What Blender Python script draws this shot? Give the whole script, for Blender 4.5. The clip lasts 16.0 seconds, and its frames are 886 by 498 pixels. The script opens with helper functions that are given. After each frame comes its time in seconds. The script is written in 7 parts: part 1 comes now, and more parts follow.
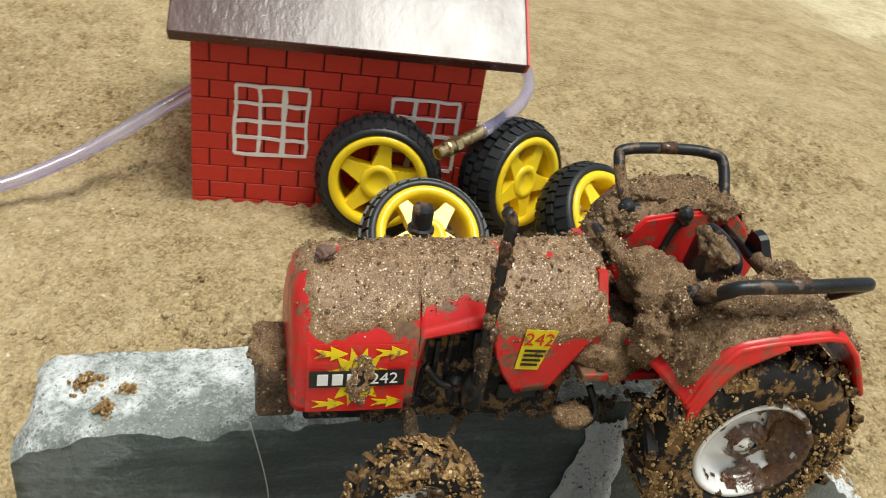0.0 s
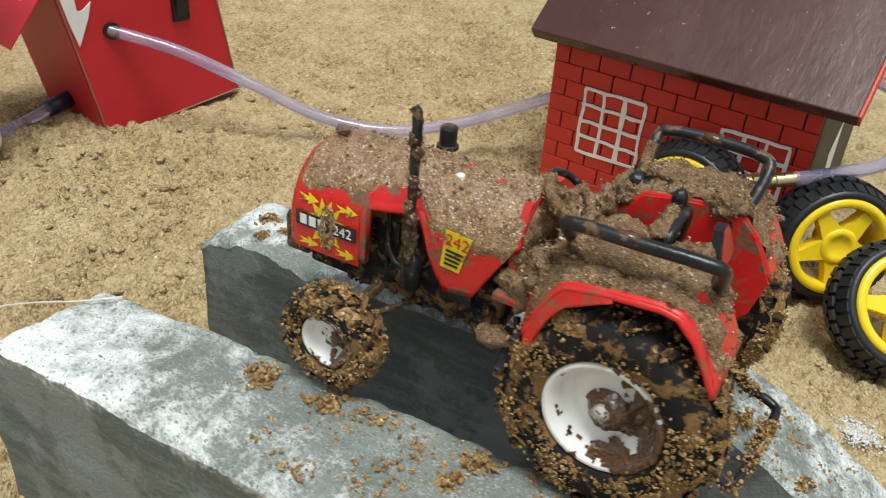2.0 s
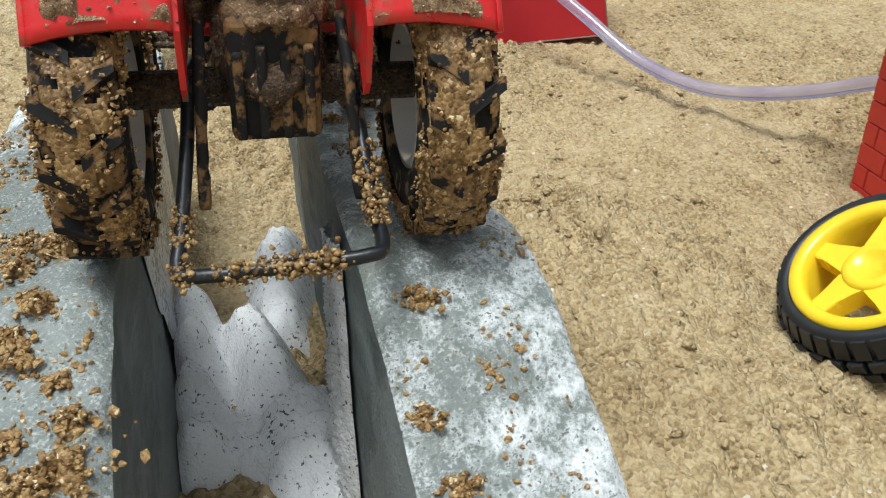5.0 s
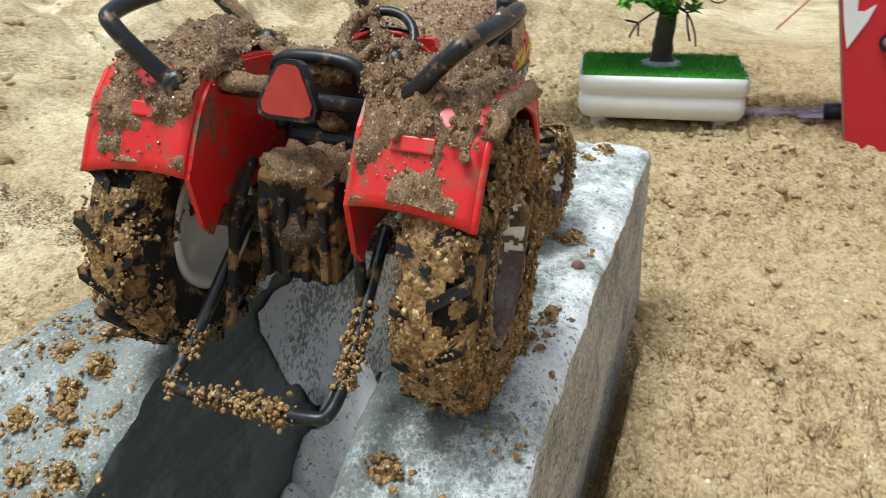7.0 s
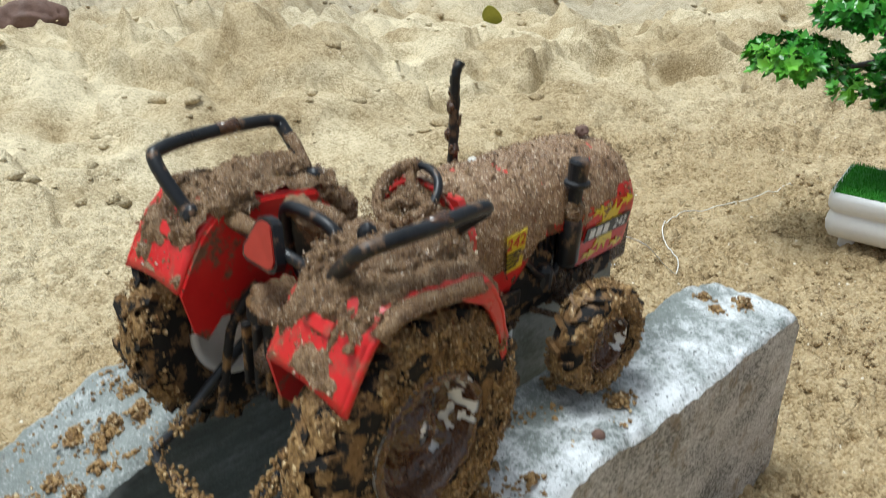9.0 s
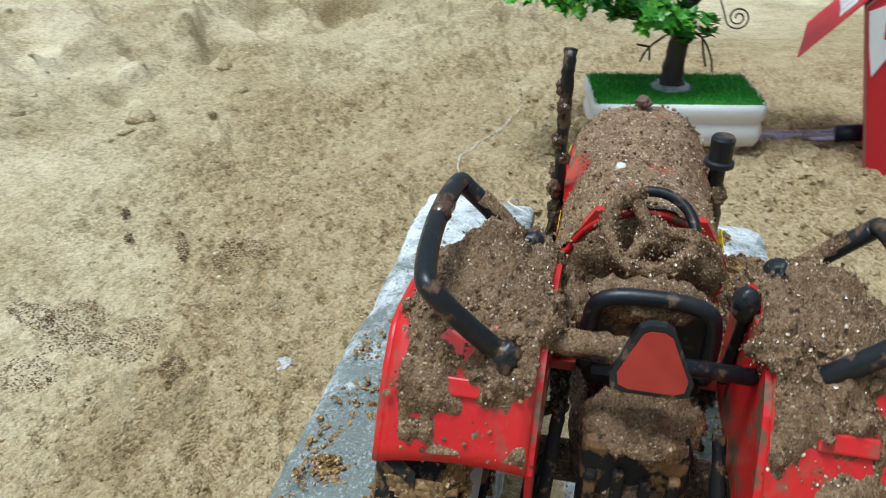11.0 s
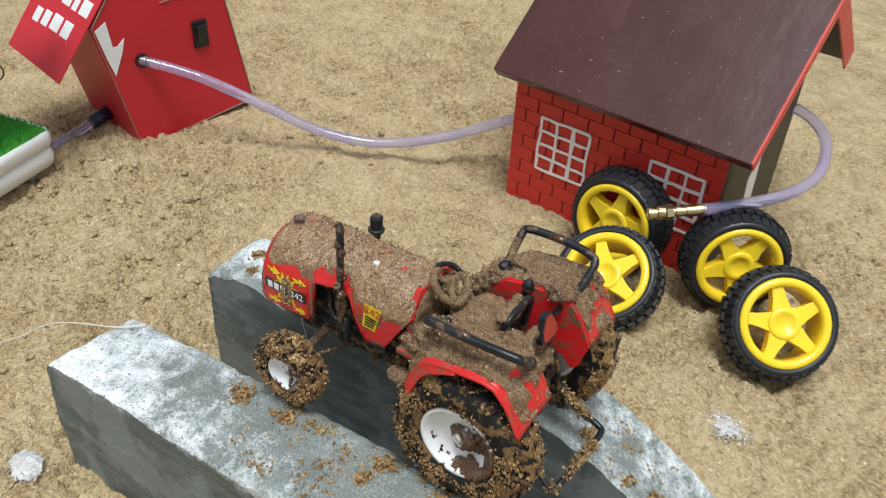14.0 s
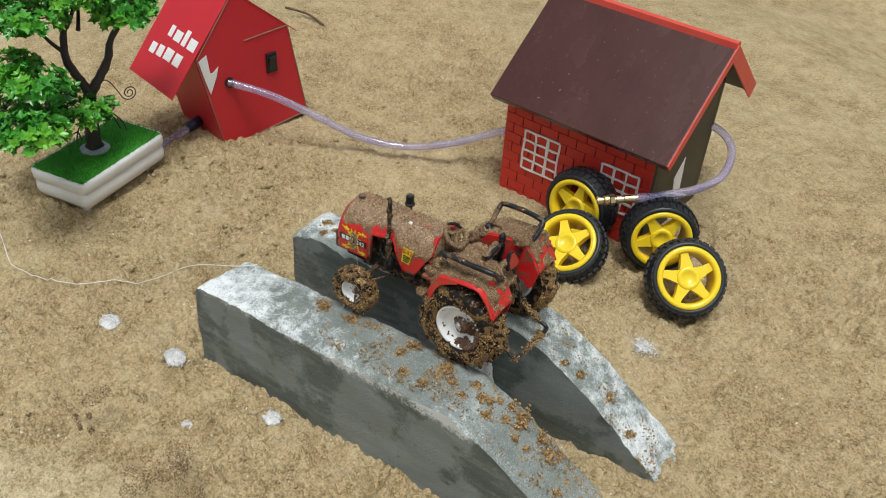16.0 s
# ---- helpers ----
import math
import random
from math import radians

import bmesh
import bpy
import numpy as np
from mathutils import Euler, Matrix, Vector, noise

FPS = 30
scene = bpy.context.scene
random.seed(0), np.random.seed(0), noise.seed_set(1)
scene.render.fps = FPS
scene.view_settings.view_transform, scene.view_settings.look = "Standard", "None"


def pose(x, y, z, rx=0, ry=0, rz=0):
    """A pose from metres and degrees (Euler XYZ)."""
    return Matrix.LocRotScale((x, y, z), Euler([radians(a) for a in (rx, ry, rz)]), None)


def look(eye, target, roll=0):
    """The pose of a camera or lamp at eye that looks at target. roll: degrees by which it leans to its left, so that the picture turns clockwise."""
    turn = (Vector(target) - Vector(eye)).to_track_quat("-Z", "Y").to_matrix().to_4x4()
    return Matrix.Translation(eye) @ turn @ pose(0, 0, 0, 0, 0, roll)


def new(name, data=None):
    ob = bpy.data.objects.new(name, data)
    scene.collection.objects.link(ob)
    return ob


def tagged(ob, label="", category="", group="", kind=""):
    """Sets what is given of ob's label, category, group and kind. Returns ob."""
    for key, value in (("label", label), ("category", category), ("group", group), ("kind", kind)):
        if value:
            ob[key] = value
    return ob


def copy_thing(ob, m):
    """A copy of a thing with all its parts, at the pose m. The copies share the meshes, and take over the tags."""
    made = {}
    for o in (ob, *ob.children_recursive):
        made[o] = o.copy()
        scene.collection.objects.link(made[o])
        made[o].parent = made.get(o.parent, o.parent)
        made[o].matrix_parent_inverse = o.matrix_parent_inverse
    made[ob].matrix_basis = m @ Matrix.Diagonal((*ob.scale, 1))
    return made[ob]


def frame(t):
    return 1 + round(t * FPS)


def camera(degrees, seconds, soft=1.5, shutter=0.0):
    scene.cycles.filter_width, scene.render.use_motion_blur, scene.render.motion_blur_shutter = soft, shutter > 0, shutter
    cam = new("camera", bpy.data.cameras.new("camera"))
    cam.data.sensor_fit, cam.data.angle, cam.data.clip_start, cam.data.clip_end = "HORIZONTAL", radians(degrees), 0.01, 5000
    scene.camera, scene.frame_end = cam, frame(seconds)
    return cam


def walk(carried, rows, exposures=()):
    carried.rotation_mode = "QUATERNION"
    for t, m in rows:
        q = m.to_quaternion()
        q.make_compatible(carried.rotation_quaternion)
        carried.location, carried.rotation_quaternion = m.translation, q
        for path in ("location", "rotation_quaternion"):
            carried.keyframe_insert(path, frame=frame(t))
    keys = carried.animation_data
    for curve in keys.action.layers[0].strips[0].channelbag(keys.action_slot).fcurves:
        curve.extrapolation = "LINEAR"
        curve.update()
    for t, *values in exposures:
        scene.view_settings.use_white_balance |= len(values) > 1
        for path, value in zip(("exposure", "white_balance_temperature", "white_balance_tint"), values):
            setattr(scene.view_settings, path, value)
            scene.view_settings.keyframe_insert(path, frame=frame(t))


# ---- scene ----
cam = camera(54.7, 16.0, 1.0, 0.28)
PATH = [
    (0, (0.0177, 0.0120, 0.2210), (0.1450, 1.6900, -0.8599), 9.93),
    (0.5, (0.0426, 0.0068, 0.2224), (-0.1338, 1.6650, -0.8818), 10.54),
    (1, (0.0706, -0.0045, 0.2229), (-0.4551, 1.5872, -0.8680), 10.20),
    (1.5, (0.1166, -0.0036, 0.2249), (-0.7363, 1.4503, -0.8515), 7.54),
    (2, (0.1581, 0.0192, 0.2191), (-0.9449, 1.2983, -0.8520), 4.28),
    (2.5, (0.1954, 0.0483, 0.2149), (-1.0927, 1.1243, -0.8728), 2.18),
    (3, (0.2180, 0.0767, 0.1942), (-1.1751, 0.9727, -0.9267), 3.20),
    (3.5, (0.2289, 0.1197, 0.1502), (-1.2872, 0.7753, -0.9773), 2.88),
    (4, (0.2354, 0.1431, 0.1444), (-1.3996, 0.5642, -0.9278), 1.96),
    (4.2, (0.2362, 0.1573, 0.1443), (-1.4399, 0.4945, -0.8934), 1.30),
    (6.3, (0.2092, 0.2427, 0.1560), (-1.4607, -0.2950, -0.8044), -0.98),
    (6.5, (0.2052, 0.2517, 0.1608), (-1.4288, -0.4091, -0.7845), -1.35),
    (7, (0.1977, 0.2632, 0.1636), (-1.3180, -0.6791, -0.7388), -1.05),
    (7.5, (0.1860, 0.2867, 0.1722), (-1.1818, -0.8867, -0.6950), -0.97),
    (8, (0.1779, 0.3018, 0.1759), (-1.0301, -1.0485, -0.6710), -0.26),
    (8.5, (0.1631, 0.3094, 0.1744), (-0.9200, -1.1292, -0.6958), 1.23),
    (9, (0.1525, 0.3061, 0.1919), (-0.8701, -1.1772, -0.6766), 1.51),
    (9.2, (0.1530, 0.2983, 0.2033), (-0.8870, -1.1775, -0.6570), 1.55),
    (11.3, (0.1947, 0.1777, 0.1896), (-1.4582, -0.3459, -0.8073), 0.75),
    (11.5, (0.1979, 0.1739, 0.1940), (-1.4885, -0.2227, -0.8055), 1.75),
    (12, (0.2100, 0.1566, 0.1930), (-1.5143, 0.1221, -0.8197), 3.09),
    (12.5, (0.2015, 0.1240, 0.2121), (-1.4424, 0.5114, -0.8592), 3.63),
    (13, (0.1896, 0.0739, 0.2388), (-1.2700, 0.8447, -0.8906), 3.92),
    (13.5, (0.1903, 0.0452, 0.2742), (-1.0553, 1.0825, -0.8972), 3.66),
    (14, (0.2117, 0.0133, 0.3027), (-0.8893, 1.1559, -0.9148), 3.23),
    (14.5, (0.2389, -0.0212, 0.3416), (-0.8327, 1.1335, -0.8906), 3.53),
    (15, (0.2799, -0.0577, 0.3722), (-0.8139, 1.0835, -0.8531), 3.32),
    (15.5, (0.3065, -0.0822, 0.3999), (-0.8011, 1.0485, -0.8226), 3.40),
    (16, (0.3201, -0.0976, 0.3991), (-0.7927, 1.0306, -0.8211), 3.75),
]
walk(cam, [(t, look(eye, target, roll)) for t, eye, target, roll in PATH],
     [(0, 0.0, 6650, 2), (1.5, -0.06, 6500, 2), (2.5, -0.01, 6300, 2), (4, 0.03, 6100, 4), (6.5, 0.2, 6050, 3), (9, 0.06, 5900, 3), (11.5, -0.12, 5450, 0), (12.5, -0.12, 5450, 0), (13.5, -0.02, 6000, 4), (14.5, -0.08, 6050, 5), (16, -0.27, 6250, 4)])

# ---- world and light: bright overcast day ----
world = bpy.data.worlds.new("sky")
scene.world = world
world.use_nodes = True
wn, wl = world.node_tree.nodes, world.node_tree.links
sky = wn.new("ShaderNodeTexSky")
sky.sky_type = "NISHITA"
sky.sun_disc = False
SUN_UP, SUN_TURN = radians(75), radians(130)
sky.sun_elevation, sky.sun_rotation = SUN_UP, SUN_TURN
sky.air_density, sky.dust_density, sky.ozone_density = 1.0, 6.0, 1.0
pale = wn.new("ShaderNodeHueSaturation")
pale.inputs["Saturation"].default_value = 0.22
wl.new(sky.outputs[0], pale.inputs["Color"])
wl.new(pale.outputs[0], wn["Background"].inputs["Color"])
wn["Background"].inputs["Strength"].default_value = 0.118
sun = new("sun", bpy.data.lights.new("sun", "SUN"))
sun.data.energy, sun.data.angle, sun.data.color = 2.2, radians(20), (1.0, 0.985, 0.96)
sun.matrix_world = look((math.sin(SUN_TURN) * math.cos(SUN_UP), math.cos(SUN_TURN) * math.cos(SUN_UP), math.sin(SUN_UP)), (0, 0, 0))

# ---- shared tools ----


def hash2(ix, iy, seed):
    n = (ix * 374761393 + iy * 668265263 + seed * 1442695041) & 0x7FFFFFFF
    n = ((n ^ (n >> 13)) * 1274126177) & 0x7FFFFFFF
    return ((n ^ (n >> 16)) & 0xFFFF) / 65535.0


def vnoise(x, y, seed=0):
    """Smooth value noise, 0 to 1, on arrays."""
    ix, iy = np.floor(x).astype(np.int64), np.floor(y).astype(np.int64)
    fx, fy = x - ix, y - iy
    fx, fy = fx * fx * (3 - 2 * fx), fy * fy * (3 - 2 * fy)
    a = hash2(ix, iy, seed) * (1 - fx) + hash2(ix + 1, iy, seed) * fx
    b = hash2(ix, iy + 1, seed) * (1 - fx) + hash2(ix + 1, iy + 1, seed) * fx
    return a * (1 - fy) + b * fy


def fbm(x, y, seed=0, octaves=4, gain=0.5):
    out, amp, total = 0, 1.0, 0
    for k in range(octaves):
        c, s = math.cos(k * 1.1), math.sin(k * 1.1)
        out = out + amp * vnoise((c * x - s * y) * 2**k, (s * x + c * y) * 2**k, seed + 17 * k)
        total += amp
        amp *= gain
    return out / total - 0.5


def crumbs(x, y, size, seed):
    """Packed uneven domes, 0 in the cracks between them to about 1 on top."""
    qx, qy = x / size, y / size
    ix, iy = np.floor(qx).astype(np.int64), np.floor(qy).astype(np.int64)
    best = np.full(np.shape(qx), -1.0)
    for dx in (-1, 0, 1):
        for dy in (-1, 0, 1):
            cx, cy = ix + dx, iy + dy
            px, py = cx + hash2(cx, cy, seed), cy + hash2(cx, cy, seed + 3)
            r2 = 0.35 + 0.75 * hash2(cx, cy, seed + 7)
            best = np.maximum(best, (0.45 + 0.55 * hash2(cx, cy, seed + 9)) * (1 - ((qx - px) ** 2 + (qy - py) ** 2) / r2))
    return np.clip(best, -0.25, 1)


def step(a, b, x):
    t = np.clip((x - a) / (b - a), 0, 1)
    return t * t * (3 - 2 * t)


def n3(p, scale, off=0.0):
    return noise.noise(Vector(p) * scale + Vector((off, off * 1.7, -off)))


def put(name, mesh, material=None, parent=None, label="", smooth=False):
    ob = new(name, mesh)
    if material:
        mesh.materials.append(material)
    if smooth:
        mesh.shade_smooth()
    if parent:
        ob.parent = parent
    if label:
        ob["label"] = label
    return ob


def part(name, bm, material, parent=None, label="", smooth=False):
    mesh = bpy.data.meshes.new(name)
    bmesh.ops.recalc_face_normals(bm, faces=bm.faces)
    bm.to_mesh(mesh)
    bm.free()
    return put(name, mesh, material, parent, label, smooth)


def thing(name, m, label, category, group="", kind=""):
    ob = new(name)
    ob.empty_display_size = 0.02
    ob.matrix_world = m
    return tagged(ob, label, category, group, kind)


def box_bm(lo, hi, bevel=0.0, segments=2, bm=None):
    bm = bm or bmesh.new()
    lo, hi = Vector(lo), Vector(hi)
    mid, size = (lo + hi) / 2, hi - lo
    got = bmesh.ops.create_cube(bm, size=1, matrix=Matrix.Translation(mid) @ Matrix.Diagonal((*size, 1)))
    if bevel:
        edges = {e for v in got["verts"] for e in v.link_edges}
        bmesh.ops.bevel(bm, geom=list(edges), offset=bevel, segments=segments, affect="EDGES", profile=0.5)
    return bm


def smooth_line(pts, n=8, closed=False):
    """Catmull-Rom points through pts."""
    pts = [Vector(p) for p in pts]
    out, count = [], len(pts)
    for i in range(count if closed else count - 1):
        if closed:
            p0, p1, p2, p3 = (pts[(i + k) % count] for k in (-1, 0, 1, 2))
        else:
            p0, p1, p2, p3 = pts[max(i - 1, 0)], pts[i], pts[i + 1], pts[min(i + 2, count - 1)]
        for k in range(n):
            t = k / n
            out.append(0.5 * (2 * p1 + (p2 - p0) * t + (2 * p0 - 5 * p1 + 4 * p2 - p3) * t * t + (3 * p1 - p0 - 3 * p2 + p3) * t**3))
    if not closed:
        out.append(pts[-1])
    return out


def tube_bm(pts, radius, segs=10, closed=False, bm=None, wobble=0.0):
    """A tube along pts. radius: a number or one for each point."""
    bm = bm or bmesh.new()
    rings, side, count = [], None, len(pts)
    for i, p in enumerate(pts):
        a = pts[(i - 1) % count] if closed or i else pts[0]
        b = pts[(i + 1) % count] if closed or i < count - 1 else pts[-1]
        d = (b - a).normalized()
        if side is None:
            side = d.orthogonal().normalized()
        side = (side - d * side.dot(d)).normalized()
        up = d.cross(side)
        r = radius[i] if isinstance(radius, (list, tuple)) else radius
        ring = []
        for k in range(segs):
            w = 2 * math.pi * k / segs
            rr = r
            if wobble:
                rr *= 1 + wobble * n3(p + (side * math.cos(w) + up * math.sin(w)) * r, 1.3 / max(r, 1e-5))
            ring.append(bm.verts.new(p + (side * math.cos(w) + up * math.sin(w)) * rr))
        rings.append(ring)
    for i in range(count if closed else count - 1):
        a, b = rings[i], rings[(i + 1) % count]
        shift = 0
        if closed and i == count - 1:
            shift = min(range(segs), key=lambda s: (a[0].co - b[s].co).length)
        for k in range(segs):
            bm.faces.new((a[k], a[(k + 1) % segs], b[(k + 1 + shift) % segs], b[(k + shift) % segs]))
    if not closed:
        bm.faces.new(rings[0])
        bm.faces.new(rings[-1])
    return bm


def lathe_bm(profile, segs=48, axis="y", closed=False, bm=None, centre=(0, 0, 0)):
    """Turns (radius, along) points round an axis."""
    bm = bm or bmesh.new()
    cx = Vector(centre)
    rings = []
    for r, h in profile:
        ring = []
        for k in range(segs):
            w = 2 * math.pi * k / segs
            c, s = math.cos(w) * r, math.sin(w) * r
            ring.append(bm.verts.new(cx + Vector({"y": (c, h, s), "z": (c, s, h), "x": (h, c, s)}[axis])))
        rings.append(ring)
    for i in range(len(rings) if closed else len(rings) - 1):
        a, b = rings[i], rings[(i + 1) % len(rings)]
        for k in range(segs):
            bm.faces.new((a[k], a[(k + 1) % segs], b[(k + 1) % segs], b[k]))
    if not closed:
        if profile[0][0] > 0:
            bm.faces.new(rings[0])
        if profile[-1][0] > 0:
            bm.faces.new(rings[-1])
    bmesh.ops.remove_doubles(bm, verts=bm.verts, dist=1e-7)
    return bm


def prism_bm(outline, lo, hi, axis="y", bm=None, bevel=0.0):
    """Extrudes a flat outline [(a, b), ...] between lo and hi along an axis."""
    bm = bm or bmesh.new()

    def at(a, b, h):
        return {"y": (a, h, b), "z": (a, b, h), "x": (h, a, b)}[axis]

    one = [bm.verts.new(at(a, b, lo)) for a, b in outline]
    two = [bm.verts.new(at(a, b, hi)) for a, b in outline]
    faces = [bm.faces.new(one), bm.faces.new(two)]
    n = len(outline)
    for k in range(n):
        faces.append(bm.faces.new((one[k], one[(k + 1) % n], two[(k + 1) % n], two[k])))
    if bevel:
        edges = {e for f in faces for e in f.edges}
        bmesh.ops.bevel(bm, geom=list(edges), offset=bevel, segments=2, affect="EDGES", profile=0.5)
    return bm


def grid_bm(fn, na, nb, keep=None, bm=None):
    """A sheet of points fn(a, b), a and b from 0 to 1; keep(a, b) drops faces."""
    bm = bm or bmesh.new()
    v = [[bm.verts.new(fn(i / na, j / nb)) for j in range(nb + 1)] for i in range(na + 1)]
    for i in range(na):
        for j in range(nb):
            if keep is None or keep((i + 0.5) / na, (j + 0.5) / nb):
                bm.faces.new((v[i][j], v[i + 1][j], v[i + 1][j + 1], v[i][j + 1]))
    loose = [x for x in bm.verts if not x.link_faces]
    bmesh.ops.delete(bm, geom=loose, context="VERTS")
    return bm


ICO = {}
for level in (1, 2, 3):
    b = bmesh.new()
    bmesh.ops.create_icosphere(b, subdivisions=level, radius=1)
    b.verts.ensure_lookup_table()
    ICO[level] = (np.array([v.co[:] for v in b.verts]), np.array([[v.index for v in f.verts] for f in b.faces]))
    b.free()


def clump_mesh(name, spots, level=1, rough=0.35, seed=1):
    """Many small rough lumps in one mesh: spots of (centre, radius, flatness)."""
    rng = np.random.default_rng(seed)
    base, faces = ICO[level]
    vs, fs, at = [], [], 0
    for centre, r, flat in spots:
        lump = base * (1 + rough * rng.uniform(-1, 1, (len(base), 1)))
        q = rng.normal(size=(3, 3))
        q, _ = np.linalg.qr(q)
        lump = (lump * rng.uniform(0.7, 1.25, (1, 3))) @ q.T
        lump[:, 2] *= flat
        vs.append(lump * r + np.array(centre))
        fs.append(faces + at)
        at += len(base)
    mesh = bpy.data.meshes.new(name)
    if vs:
        mesh.from_pydata(np.concatenate(vs).tolist(), [], np.concatenate(fs).tolist())
    return mesh


def lump_bm(centre, size, seed=0, rough=0.25, detail=3, scale=1.6, flat_below=None, grit=0.25):
    """One rough lump: a knobbly ellipsoid."""
    bm = bmesh.new()
    bmesh.ops.create_icosphere(bm, subdivisions=detail + 1, radius=1)
    mean = (size[0] + size[1] + size[2]) / 3
    for v in bm.verts:
        d = v.co.copy()
        q = Vector((d.x * size[0], d.y * size[1], d.z * size[2]))
        w = q / mean
        k = rough * (n3(w, scale, seed) + 0.55 * n3(w, scale * 2.7, seed + 5) + 0.28 * n3(w, scale * 5.3, seed + 9) + grit * n3(w, scale * 14, seed + 2))
        nrm = Vector((d.x / size[0], d.y / size[1], d.z / size[2])).normalized()
        v.co = Vector(centre) + q + nrm * (k * (0.55 * min(size) + 0.45 * mean))
        if flat_below is not None and v.co.z < flat_below:
            v.co.z = flat_below
    return bm


# ---- materials ----
def nodes_of(name):
    m = bpy.data.materials.new(name)
    m.use_nodes = True
    return m, m.node_tree.nodes, m.node_tree.links, m.node_tree.nodes["Principled BSDF"]


def ramp(nodes, stops):
    r = nodes.new("ShaderNodeValToRGB")
    while len(r.color_ramp.elements) < len(stops):
        r.color_ramp.elements.new(0.5)
    for e, (at, colour) in zip(r.color_ramp.elements, stops):
        e.position, e.color = at, (*colour, 1) if len(colour) == 3 else colour
    return r


def tex(nodes, links, kind, scale, detail=4, rough=0.6, coord=None, squash=None):
    t = nodes.new({"noise": "ShaderNodeTexNoise", "voronoi": "ShaderNodeTexVoronoi", "wave": "ShaderNodeTexWave"}[kind])
    t.inputs["Scale"].default_value = scale
    if kind == "noise":
        t.inputs["Detail"].default_value, t.inputs["Roughness"].default_value = detail, rough
    if coord is not None:
        if squash:
            mp = nodes.new("ShaderNodeMapping")
            mp.inputs["Scale"].default_value = squash
            links.new(coord, mp.inputs["Vector"])
            coord = mp.outputs[0]
        links.new(coord, t.inputs["Vector"])
    return t


def mix(nodes, links, fac, a, b):
    m = nodes.new("ShaderNodeMix")
    m.data_type = "RGBA"
    for sock, val in ((m.inputs[0], fac), (m.inputs[6], a), (m.inputs[7], b)):
        if hasattr(val, "is_linked"):
            links.new(val, sock)
        elif isinstance(val, tuple):
            sock.default_value = (*val, 1)
        else:
            sock.default_value = val
    return m.outputs[2]


def surface(name, stops, scale=30, fine=400, fine_mix=0.35, rough=(0.6, 0.8), bump=0.3, bump_scale=None, depth=0.001, metal=0.0, spec=0.5, coat=0.0,
            stain=None, stain_scale=60, stain_at=(0.5, 0.6), stain_rough=0.4, squash=None):
    """Colour from coarse and fine noise, roughness that varies, relief; stain: a second colour in patches."""
    m, nodes, links, p = nodes_of(name)
    co = nodes.new("ShaderNodeTexCoord").outputs["Object"]
    big = tex(nodes, links, "noise", scale, 5, 0.6, co, squash)
    small = tex(nodes, links, "noise", fine, 3, 0.6, co, squash)
    blend = mix(nodes, links, fine_mix, big.outputs[0], small.outputs[0])
    col = ramp(nodes, stops)
    links.new(blend, col.inputs[0])
    out = col.outputs[0]
    rr = ramp(nodes, [(0.3, (rough[0],) * 3), (0.7, (rough[1],) * 3)])
    links.new(big.outputs[0], rr.inputs[0])
    rough_out = rr.outputs[0]
    if stain:
        st = tex(nodes, links, "noise", stain_scale, 6, 0.65, co)
        cut = ramp(nodes, [(stain_at[0], (0, 0, 0)), (stain_at[1], (1, 1, 1))])
        links.new(st.outputs[0], cut.inputs[0])
        tone = ramp(nodes, [(0.25, tuple(0.6 * c for c in stain)), (0.75, tuple(min(1, 1.35 * c) for c in stain))])
        links.new(small.outputs[0], tone.inputs[0])
        out = mix(nodes, links, cut.outputs[0], out, tone.outputs[0])
        rough_out = mix(nodes, links, cut.outputs[0], rough_out, (stain_rough,) * 3)
    links.new(out, p.inputs["Base Color"])
    links.new(rough_out, p.inputs["Roughness"])
    p.inputs["Metallic"].default_value = metal
    p.inputs["Specular IOR Level"].default_value = spec
    p.inputs["Coat Weight"].default_value = coat
    if bump:
        bt = tex(nodes, links, "noise", bump_scale or fine, 4, 0.65, co, squash)
        b = nodes.new("ShaderNodeBump")
        b.inputs["Strength"].default_value, b.inputs["Distance"].default_value = bump, depth
        links.new(bt.outputs[0], b.inputs["Height"])
        links.new(b.outputs[0], p.inputs["Normal"])
    return m


